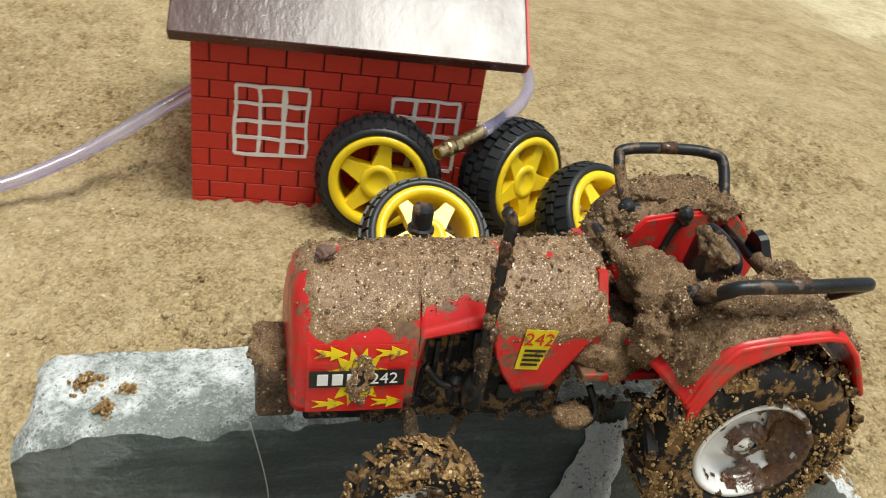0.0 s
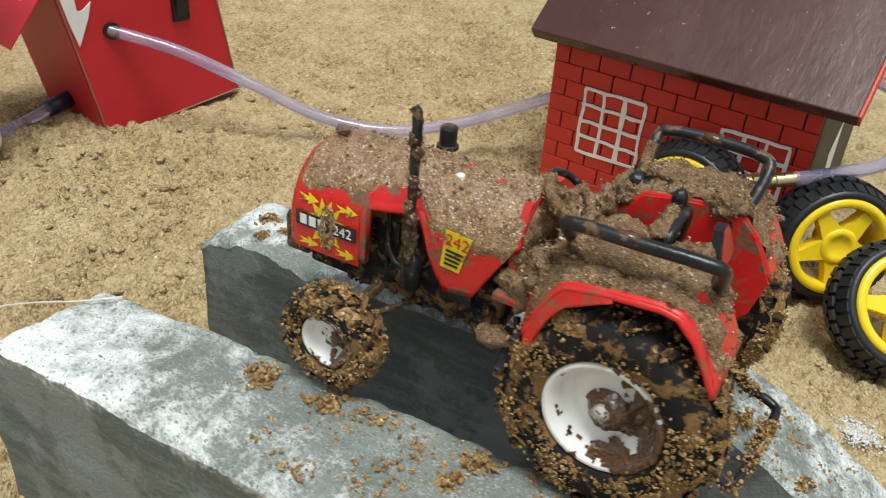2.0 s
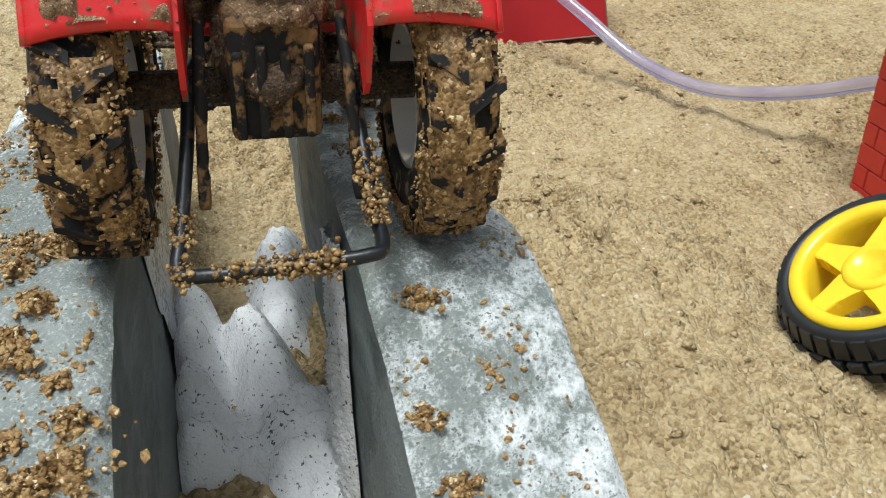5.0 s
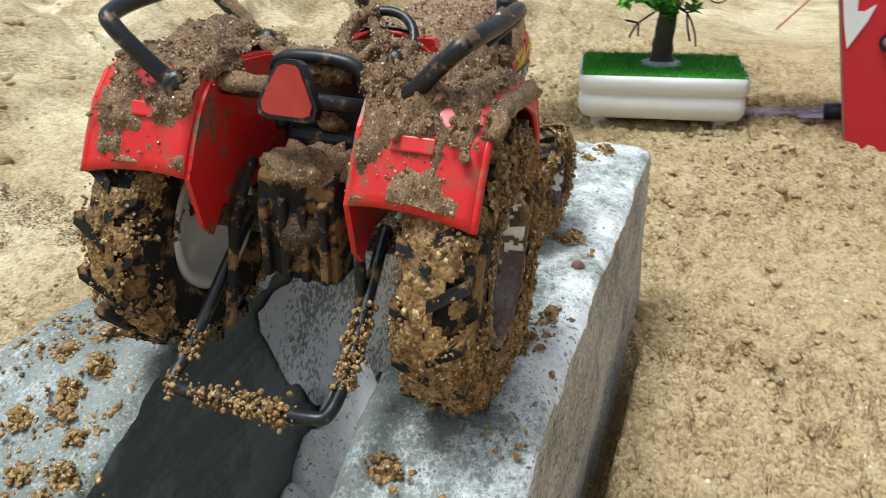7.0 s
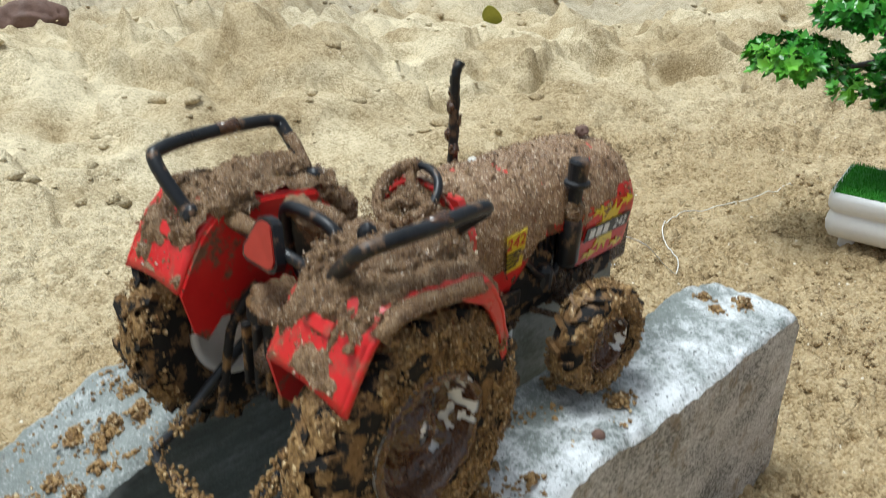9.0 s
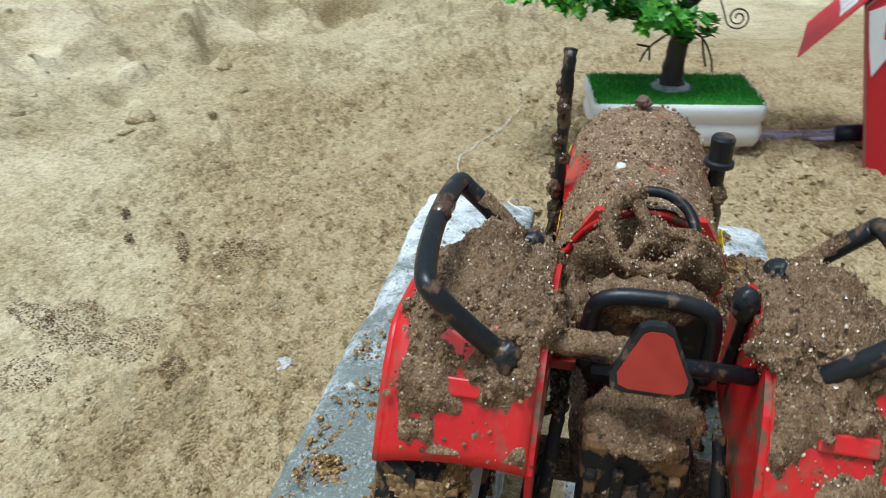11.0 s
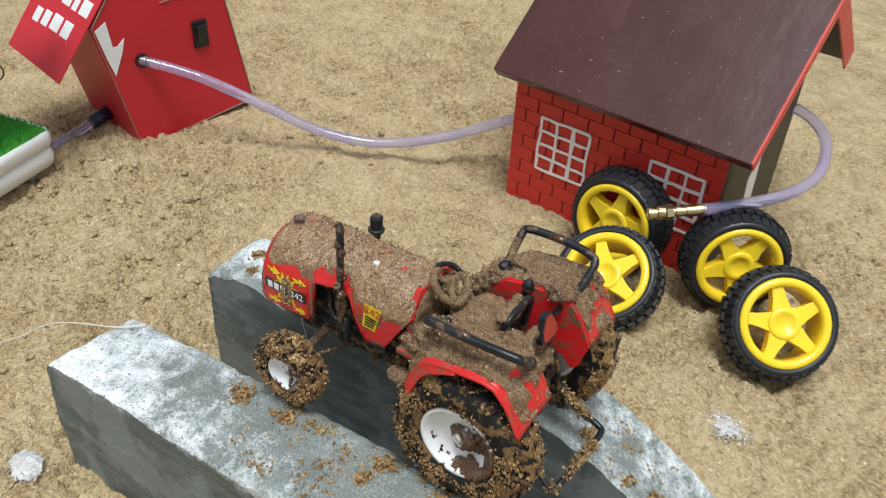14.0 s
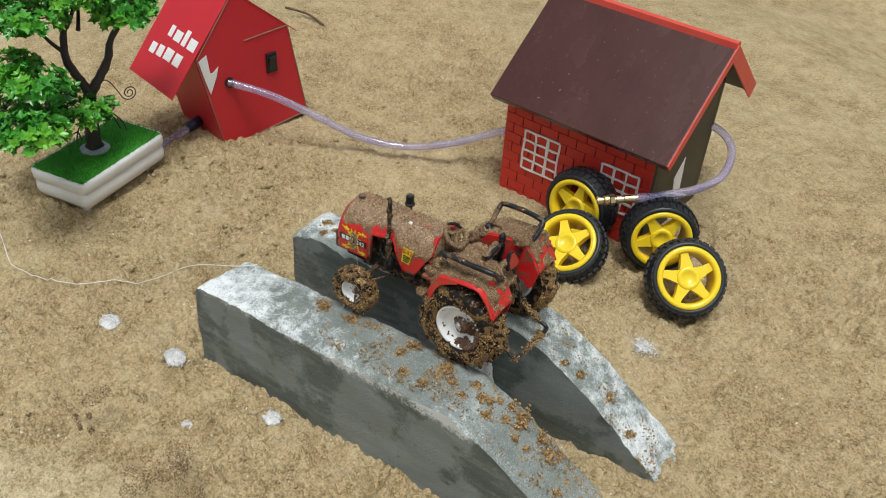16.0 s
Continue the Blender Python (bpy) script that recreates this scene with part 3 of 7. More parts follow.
def foam():
    m, nodes, links, p = nodes_of("soap_foam")
    co = nodes.new("ShaderNodeTexCoord").outputs["Object"]
    bub = tex(nodes, links, "voronoi", 1300, coord=co)
    big = tex(nodes, links, "noise", 120, 4, 0.6, co)
    col = ramp(nodes, [(0.0, (0.98, 0.98, 0.985)), (0.5, (0.975, 0.975, 0.985)), (0.8, (0.9, 0.9, 0.93))])
    links.new(mix(nodes, links, 0.4, bub.outputs["Distance"], big.outputs[0]), col.inputs[0])
    pit = tex(nodes, links, "noise", 900, 2, 0.5, co)
    hole = ramp(nodes, [(0.6, (0, 0, 0)), (0.66, (1, 1, 1))])
    links.new(mix(nodes, links, 0.25, pit.outputs[0], big.outputs[0]), hole.inputs[0])
    links.new(mix(nodes, links, hole.outputs[0], col.outputs[0], (0.16, 0.16, 0.17)), p.inputs["Base Color"])
    p.inputs["Roughness"].default_value = 0.25
    p.inputs["Subsurface Weight"].default_value = 0.7
    p.inputs["Subsurface Radius"].default_value = (0.006, 0.006, 0.0065)
    p.inputs["Subsurface Scale"].default_value = 1.0
    b = nodes.new("ShaderNodeBump")
    b.inputs["Strength"].default_value, b.inputs["Distance"].default_value = 0.6, 0.0006
    links.new(bub.outputs["Distance"], b.inputs["Height"])
    links.new(b.outputs[0], p.inputs["Normal"])
    return m


FOAM = foam()
FOAM_THIN = surface("drying_suds", [(0.36, (0.36, 0.31, 0.26)), (0.47, (0.54, 0.52, 0.5)), (0.62, (0.74, 0.74, 0.76))], scale=150, fine=1400, fine_mix=0.6, rough=(0.15, 0.35), bump=0.5, bump_scale=1300, depth=0.0005)


def hose_plastic():
    m, nodes, links, p = nodes_of("violet_clear_hose")
    co = nodes.new("ShaderNodeTexCoord").outputs["Object"]
    t = tex(nodes, links, "noise", 40, 4, 0.6, co)
    col = ramp(nodes, [(0.3, (0.6, 0.54, 0.88)), (0.7, (0.82, 0.79, 0.96))])
    links.new(t.outputs[0], col.inputs[0])
    links.new(col.outputs[0], p.inputs["Base Color"])
    p.inputs["Roughness"].default_value = 0.06
    p.inputs["Transmission Weight"].default_value = 0.8
    p.inputs["IOR"].default_value = 1.45
    p.inputs["Coat Weight"].default_value = 0.6
    return m


HOSE = hose_plastic()


def film():
    """Thin soap film on damp cement: pale specks over slate grey."""
    m, nodes, links, p = nodes_of("soap_film")
    co = nodes.new("ShaderNodeTexCoord").outputs["Object"]
    t = tex(nodes, links, "noise", 700, 3, 0.6, co)
    g = tex(nodes, links, "noise", 45, 4, 0.6, co)
    cut = ramp(nodes, [(0.44, (0, 0, 0)), (0.52, (1, 1, 1))])
    links.new(mix(nodes, links, 0.45, t.outputs[0], g.outputs[0]), cut.inputs[0])
    links.new(mix(nodes, links, cut.outputs[0], (0.15, 0.17, 0.168), (0.82, 0.83, 0.86)), p.inputs["Base Color"])
    p.inputs["Roughness"].default_value = 0.3
    return m


FILM = film()

# ---- ground: one sheet of damp sand ----
YAW = 12.5
LX, LY = 0.04, 0.15
CY, SY = math.cos(radians(YAW)), math.sin(radians(YAW))


def ramp_uv(x, y):
    """Along and across the ramps, in metres, from a place on the ground."""
    dx, dy = x - LX, y - LY
    return CY * dx + SY * dy, -SY * dx + CY * dy


def ground_z(x, y):
    x, y = np.asarray(x, float), np.asarray(y, float)
    u, v = ramp_uv(x, y)
    z = -0.0025 * step(0.30, 0.37, y) * step(-0.2, -0.1, x)
    z = z + 0.004 * step(-0.2, -0.26, x) * step(0.15, 0.2, y) - 0.001 * step(-0.2, -0.25, x) * step(0.14, 0.1, y)
    far = np.hypot(x + 0.05, y - 0.2)
    z = z - 0.12 * np.minimum(np.maximum(0, far - 0.45), 1.2)
    z = z + 0.05 * fbm(x * 2.6 + 3, y * 2.6, 5, 4) * step(0.35, 0.9, far) + 0.034 * fbm(x * 8, y * 8, 9, 5) * step(0.34, 0.8, far)
    # trodden, heaped sand of the bank beyond
    bank = step(0.30, 0.55, far) * step(0.12, -0.15, y) * step(4.0, 2.0, far)
    fold = np.abs(fbm(x * 3.4 + 1.3, y * 3.4 + 0.4, 113, 4)) 
    z = z + bank * (0.13 * (0.18 - fold) + 0.075 * fbm(x * 7.5, y * 7.5, 117, 4) + 0.045 * (0.2 - np.abs(fbm(x * 19, y * 19, 119, 3))) + 0.018 * fbm(x * 46, y * 46, 123, 3) + 0.022 * step(-0.02, 0.03, fbm(x * 6 + 4, y * 6, 131, 4)) + 0.014 * step(0.0, 0.04, fbm(x * 12, y * 12 + 3, 137, 3)))
    z = z + 0.03 * np.exp(-(((x - 0.12) / 0.16) ** 2 + ((y + 0.42) / 0.13) ** 2))
    # a pressed bank beside the far ramp and a narrow trench along its foot
    z = z + 0.012 * step(0.0582, 0.0608, v) * step(0.17, 0.10, v) * step(-0.07, -0.05, u) * step(0.13, 0.06, u)
    z = z - 0.022 * np.exp(-(((v - 0.0562) / 0.0021) ** 2)) * step(-0.075, -0.06, u) * step(0.11, 0.07, u)
    # sand heaped over the low ends of the ramps
    for vc in (0.038, -0.036):
        z = z + 0.008 * np.exp(-(((u - 0.178) / 0.018) ** 2 + ((v - vc) / 0.022) ** 2))
    z = z - 0.007 * np.exp(-(((x - 0.115) / 0.035) ** 2 + ((y - 0.345) / 0.035) ** 2))
    z = z + 0.0055 * fbm(x * 22, y * 22, 21, 4)
    # churned, crumbly zones
    churn = np.clip(0.33 + 2.4 * fbm(x * 9 + 7, y * 9, 33, 3), 0.1, 1)
    for cx, cy, r in ((-0.22, 0.21, 0.07), (-0.13, 0.13, 0.08), (-0.29, 0.06, 0.06), (-0.02, 0.24, 0.06), (-0.06, 0.05, 0.06), (-0.3, 0.17, 0.05), (-0.16, 0.04, 0.06), (0.02, 0.06, 0.05)):
        churn = np.maximum(churn, np.exp(-((x - cx) ** 2 + (y - cy) ** 2) / r**2))
    wx, wy = x + 0.0022 * fbm(x * 160, y * 160, 61, 2), y + 0.0022 * fbm(x * 160, y * 160, 63, 2)
    out = np.maximum(np.maximum(np.abs(x + 0.06) - 0.37, np.abs(y - 0.235) - 0.335), 0)
    near, mid = step(0.10, 0.0, out), step(0.2, 0.0, out)
    c1 = fbm(x * 75, y * 75, 41, 4, 0.62)
    c2 = fbm(x * 260, y * 260, 57, 2)
    ridge = 0.22 - np.abs(fbm(x * 120, y * 120, 71, 3))
    z = z + mid * (churn * (0.004 * fbm(x * 42, y * 42, 27, 3) + 0.009 * c1 + 0.006 * (ridge - 0.1)) + 0.0042 * c1 + 0.003 * (ridge - 0.1)) + 0.0018 * near * c2
    big, small = (np.maximum(crumbs(wx, wy, s, k) + 0.1, 0) ** 0.75 for s, k in ((0.0072, 81), (0.0036, 85)))
    z = z + near * ((0.0014 + 0.0058 * churn) * big + (0.0014 + 0.0026 * churn) * small)
    return z


def gz(x, y):
    return float(ground_z(np.array([x]), np.array([y]))[0])


def ground_axis(mid, half, fine):
    core = np.arange(mid - half, mid + half, fine)
    tails = []
    for grow in (1.027, 1.05):
        out = [fine]
        while sum(out) < 60:
            out.append(out[-1] * grow)
        tails.append(np.cumsum(out))
    return np.concatenate([(mid - half - tails[0])[::-1], core, core[-1] + tails[1]])


gx, gy = ground_axis(-0.06, 0.37, 0.00104), ground_axis(0.235, 0.335, 0.00104)
GX, GY = np.meshgrid(gx, gy, indexing="ij")
GZ = ground_z(GX, GY)
nx, ny = GX.shape
idx = np.arange(nx * ny).reshape(nx, ny)
quads = np.stack([idx[:-1, :-1], idx[1:, :-1], idx[1:, 1:], idx[:-1, 1:]], -1).reshape(-1, 4)
sand_mesh = bpy.data.meshes.new("ground")
sand_mesh.vertices.add(nx * ny)
sand_mesh.vertices.foreach_set("co", np.stack([GX, GY, GZ], -1).ravel())
sand_mesh.loops.add(quads.size)
sand_mesh.polygons.add(len(quads))
sand_mesh.loops.foreach_set("vertex_index", quads.ravel().astype(np.int32))
sand_mesh.polygons.foreach_set("loop_start", np.arange(0, quads.size, 4, dtype=np.int32))
sand_mesh.update(calc_edges=True)
ground = put("ground", sand_mesh, SAND, smooth=True)
tagged(ground, "uneven damp tan sand, raked and crumbled", "ground", kind="structure")

# ---- the two concrete ramps ----
RAMPS = pose(LX, LY, 0, 0, 0, YAW)


def line(pts, u):
    return float(np.interp(u, [p[0] for p in pts], [p[1] for p in pts]))


def ramp_block(name, label, top, inner, outer, flare, u0, u1, chips, seed, dry=False, bend=0.0, skew=0.0):
    """A cast block with a worn upper face: top heights along u; inner and outer faces across v."""
    nu, nv, nh = 230, 40, 18
    bm = bmesh.new()
    lo = -0.012

    def edge_wear(u, v):
        d = min(abs(v - inner), abs(v - outer))
        w = 0.0013 * max(0, 1 - d / 0.0022) ** 2
        w += 0.0042 * max(0, n3((u, v * 0.3, 0), 70, seed + 11) + 0.5 * n3((u, v, 0), 230, seed + 12) - 0.12) * max(0, 1 - d / 0.0045)
        for cu, cw, cd, side in chips:
            if abs(v - side) < 0.012:
                w += cd * max(0, 1 - ((u - cu) / cw) ** 2) * max(0, 1 - abs(v - side) / 0.012)
        return w

    def top_at(a, b):
        u = u0 + (u1 - u0) * a
        v = inner + (outer - inner) * b
        end = 0.004 * max(0, 1 - (u - u0) / 0.005) ** 2 if u < u0 + 0.005 else 0
        z = line(top, u) - edge_wear(u, v) - end
        z += 0.0012 * n3((u, v, 0), 45, seed) + 0.0008 * n3((u, v, 0), 160, seed) + 0.0005 * n3((u, v, 0), 420, seed)
        uu = u + (0.003 * n3((0, v, 0), 60, seed) if a == 0 else 0) - skew * b * (1 - a) ** 4
        vv = v + (0.0007 * n3((u, 0, 0), 60, seed + b) if b in (0, 1) else 0) + bend * step(0.05, 0.14, u)
        return Vector((uu, vv, z))

    rows = [[bm.verts.new(top_at(i / nu, j / nv)) for j in range(nv + 1)] for i in range(nu + 1)]
    for i in range(nu):
        for j in range(nv):
            bm.faces.new((rows[i][j], rows[i + 1][j], rows[i + 1][j + 1], rows[i][j + 1]))
    edge = [rows[i][0] for i in range(nu + 1)] + [rows[nu][j] for j in range(1, nv + 1)] + [rows[i][nv] for i in range(nu - 1, -1, -1)] + [rows[0][j] for j in range(nv - 1, 0, -1)]
    side = bmesh.new()
    around = [side.verts.new(v.co) for v in edge]
    last = around
    mid_v = (inner + outer) / 2
    for k in range(1, nh + 1):
        ring = []
        for t in around:
            z = t.co.z + (lo - t.co.z) * k / nh
            out = 1 if (t.co.y - mid_v) * (outer - inner) > 0 else 0
            v = t.co.y + out * flare * (k / nh) + 0.0009 * n3((t.co.x, t.co.y, z), 50, seed + 3) + 0.0004 * n3((t.co.x * 0.4, t.co.y, z), 260, seed + 4)
            ring.append(side.verts.new((t.co.x, v, z)))
        for q in range(len(around)):
            r = (q + 1) % len(around)
            side.faces.new((last[q], last[r], ring[r], ring[q]))
        last = ring
    side.faces.new(last)
    ob = thing(name, RAMPS, label, "concrete ramp", "pair of washing ramps")
    body = part("cast_body", side, CONCRETE_SIDE, ob, "smooth slate-grey cast sides, darker than the top", True)
    # here the outer face gets a paler, gritty cement than the other sides
    if dry:
        body.data.materials.append(CONCRETE_GRITTY)
        for f in body.data.polygons:
            f.material_index = 1 if abs(f.normal.y) > 0.6 and (f.center.y - mid_v) * (outer - inner) > 0 else 0
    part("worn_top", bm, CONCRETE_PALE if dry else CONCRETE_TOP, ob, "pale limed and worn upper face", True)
    return ob


TOP_F = [(-0.10, 0.065), (-0.05, 0.0675), (0.02, 0.0710), (0.07, 0.0718), (0.084, 0.0665), (0.10, 0.0565), (0.12, 0.0435), (0.16, 0.0125), (0.172, 0.003)]
TOP_N = [(-0.104, 0.0632), (-0.055, 0.068), (0.007, 0.0714), (0.074, 0.0726), (0.086, 0.067), (0.10, 0.0605), (0.125, 0.0465), (0.17, 0.0165), (0.185, 0.004)]
ramp_block("concrete_ramp", "grey cast concrete ramp with pale worn top, standing in sand", TOP_F, 0.0217, 0.0535, 0.0005, -0.0985, 0.171, [(0.0, 0.15, 0.001, 0.0535)], 3, True, 0.0042)
ramp_block("concrete_ramp", "grey cast concrete ramp with chipped whitish edge, standing in sand", TOP_N, -0.0176, -0.0537, -0.0015, -0.1035, 0.186,
                       [(-0.035, 0.035, 0.0036, -0.0537), (0.02, 0.05, 0.003, -0.0537)], 8, skew=0.006)



def ramp_z(u, v):
    return line(TOP_F if v > 0 else TOP_N, u)


def ramp_world(u, v, z):
    return RAMPS @ Vector((u, v, z))


# ---- the tractor ----
BASE = 0.0712
T = RAMPS @ pose(0, 0.0104, BASE, -1.8, 0, 0)
tractor = thing("toy_tractor", T, "small red toy tractor caked in brown mud, on two concrete ramps", "toy tractor")
MM = 0.001


def P(u, v, z):
    """Tractor places: millimetres along, across and over the ground."""
    return Vector(((u * 1.02 - 1.35) * MM, v * MM, z * MM - BASE))


# hood: stations (u, half width, lower edge, upper edge)
HOOD = [(-37.6, 13.3, 99.3, 116.0), (-37.2, 14.6, 97.9, 119.0), (-36.0, 15.6, 96.9, 121.29), (-33.5, 16.1, 96.8, 122.88), (-24, 16.3, 97.7, 123.83), (-13.3, 16.1, 98.7, 124.58), (-13.1, 16.1, 115.0, 124.58), (-6, 15.8, 116.6, 124.95), (-0.6, 15.4, 117.6, 125.12), (1.6, 15.3, 116.0, 125.21), (3.6, 15.2, 108.0, 125.3), (5.4, 15.2, 104.0, 125.39), (8.6, 15.1, 99.4, 125.68), (16.0, 14.9, 100.2, 126.24), (20, 14.8, 107.5, 126.52), (25.8, 14.6, 117.8, 126.8)]


def far_side(z, hi):
    """The hood's far flank leans in towards its lower edge."""
    return 0.89 - 0.15 * max(0.0, min(1.0, (hi - 10 - z) / 15))


def hood_at(u, b, lift=0.0):
    """b from 0 to 1 runs from one lower edge over the top to the other."""
    us = [h[0] for h in HOOD]
    w, lo, hi = (float(np.interp(u, us, [h[k] for h in HOOD])) for k in (1, 2, 3))
    hi -= 0.7
    r = min(13.5, w - 0.5)
    low = max(-1.0, min(0.98, (lo - hi + r) / r))
    t0 = math.asin(low) if low > 0 else 0.0
    side, arc, flat = max(hi - r - lo, 0.01), r * (math.pi / 2 - t0), 2 * (w - r)
    total = 2 * side + 2 * arc + flat
    d = b * total
    if d < side:
        p, n = (-w, lo + d), (-1, 0)
    elif d < side + arc:
        t = t0 + (d - side) / r
        p, n = (-w + r - r * math.cos(t), hi - r + r * math.sin(t)), (-math.cos(t), math.sin(t))
    elif d < side + arc + flat:
        p, n = (-w + r + (d - side - arc), hi), (0, 1)
    elif d < side + 2 * arc + flat:
        t = (d - side - arc - flat) / r
        p, n = (w - r + r * math.sin(t), hi - r + r * math.cos(t)), (math.sin(t), math.cos(t))
    else:
        p, n = (w, hi - r - (d - side - 2 * arc - flat)), (1, 0)
    crown = 0.9 * (1 - (p[0] / w) ** 2) if n[1] > 0.5 else 0
    return P(u, (p[0] + n[0] * lift) * (far_side(p[1], hi) if p[0] > 0 else 1), p[1] + crown + n[1] * lift), n


def hood_loft():
    bm = bmesh.new()
    us = sorted({h[0] for h in HOOD} | set(np.linspace(-36, 25.8, 40).tolist()))
    rows = [[bm.verts.new(hood_at(u, j / 44)[0]) for j in range(45)] for u in us]
    for a, b in zip(rows, rows[1:]):
        for j in range(44):
            bm.faces.new((a[j], b[j], b[j + 1], a[j + 1]))
    bm.faces.new(rows[0])
    return bm


hood = part("hood", hood_loft(), RED, tractor, "red plastic hood smeared with mud", True)
solid = hood.modifiers.new("thickness", "SOLIDIFY")
solid.thickness, solid.offset = 0.0011, -1
part("dashboard", prism_bm([(-13.4, 104), (-13.2, 119), (-9, 126), (9, 126), (13.2, 119), (13.4, 104)], 0, 1, "y"), RED, tractor).matrix_local = Matrix.Translation(P(23.6, 0, 0)) @ Matrix(((0, 0.002, 0, 0), (0.001, 0, 0, 0), (0, 0, 0.001, 0), (0, 0, 0, 1)))


def mud_sheet(name, fn, na, nb, thick, cover, seed, parent=tractor, scale=150, material=MUD, label="", rough=0.35):
    """A crust over the surface fn(a, b) -> (place, normal), where cover(a, b) + noise is above nothing."""
    def depth(a, b):
        p = fn(a, b)[0]
        k = cover(a, b) + 0.55 * n3(p, scale, seed) + 0.35 * n3(p, scale * 2.6, seed + 4)
        return k

    def at(a, b):
        p, n = fn(a, b)
        k = max(0.0, min(1.0, depth(a, b) * 1.6))
        h = thick * k * (0.8 + 0.45 * n3(p, 260, seed + 2) + rough * n3(p, 800, seed + 3) + rough * 0.7 * n3(p, 1700, seed + 6)) - 0.0002
        return p + n * h

    return part(name, grid_bm(at, na, nb, lambda a, b: depth(a, b) > -0.04), material, parent, label, True)


def hood_surface(a, b):
    p, n = hood_at(-36.5 + 62 * a, b)
    return p, Vector((0, n[0], n[1]))


def hood_cover(a, b):
    """Thick on top, thinning down the sides; the flanks round the exhaust stay bare."""
    u = -36.5 + 62 * a
    z = (hood_at(u, b)[0].z + BASE) / MM
    bare = 0 if b < 0.5 else 8.5 * step(-30, -20, u)
    edge = -bare + float(np.interp(u, (-37, -22, -15, -12, -1, 4, 26), (113.5, 114.4, 117.2, 119.3, 119.5, 113.6, 112.0)))
    return min(0.58, 0.2 * (z - edge)) - 10 * max(0, 0.05 - a)


part("dashboard_mud", lump_bm(P(25.2, 0, 115.5), (2.4 * MM, 13.4 * MM, 10.4 * MM), 91, 0.3, 3, 2.2), MUD, tractor, "mud caked on the dashboard", True)
mud_sheet("mud_crust", hood_surface, 170, 130, 0.0009, hood_cover, 11, material=HOOD_MUD, label="brown grainy mud over the hood")


def add_text(name, body, size, m, material, parent):
    curve = bpy.data.curves.new(name, "FONT")
    curve.body, curve.size, curve.align_x, curve.align_y = body, size, "CENTER", "CENTER"
    curve.extrude = 0.00004
    tmp = bpy.data.objects.new(name, curve)
    scene.collection.objects.link(tmp)
    deps = bpy.context.evaluated_depsgraph_get()
    mesh = bpy.data.meshes.new_from_object(tmp.evaluated_get(deps))
    bpy.data.objects.remove(tmp)
    mesh.materials.clear()
    xs, ys = [q.co.x for q in mesh.vertices], [q.co.y for q in mesh.vertices]
    mesh.transform(Matrix.Translation((-(min(xs) + max(xs)) / 2, -(min(ys) + max(ys)) / 2, 0)))
    ob = put(name, mesh, material, parent)
    ob.matrix_local = m
    return ob


def conform(ob, sign, cuts=3):
    """Bends a flat decal part onto the hood's curved side."""
    m = ob.matrix_basis if ob.parent is tractor else ob.parent.matrix_basis @ ob.matrix_basis
    back = m.inverted()
    bm = bmesh.new()
    bm.from_mesh(ob.data)
    if cuts:
        bmesh.ops.triangulate(bm, faces=bm.faces)
        bmesh.ops.subdivide_edges(bm, edges=bm.edges, cuts=cuts, use_grid_fill=True)
    us = [h[0] for h in HOOD]
    for q in bm.verts:
        p = m @ q.co
        u, z = (p.x / MM + 1.35) / 1.02, (p.z + BASE) / MM
        w, hi = (float(np.interp(u, us, [h[k] for h in HOOD])) for k in (1, 3))
        hi -= 0.7
        r = min(13.5, w - 0.5)
        over = max(0.0, min(r, z - hi + r))
        side = w - r + math.sqrt(r * r - over * over)
        p.y = sign * (side * (far_side(z, hi) if sign > 0 else 1) * MM + 0.00018 + (abs(p.y) - 16.45 * MM))
        q.co = back @ p
    bm.to_mesh(ob.data)
    bm.free()


def side_frame(u, v, z, sign, slope=0.0):
    """A pose on the hood's side: x along the side as read from outside, y up, z out."""
    x = Vector((-sign, 0, 0))
    out = Vector((0, sign, 0))
    up = out.cross(x)
    m = Matrix((x, up, out)).transposed().to_4x4()
    return Matrix.Translation(P(u, v, z)) @ m @ pose(0, 0, 0, 0, 0, slope)


def flat_shape(pts, m, name, material, parent, label="", thick=0.00012):
    bm = prism_bm([(x * MM, y * MM) for x, y in pts], 0, thick, "z")
    ob = part(name, bm, material, parent, label)
    ob.matrix_local = m
    return ob


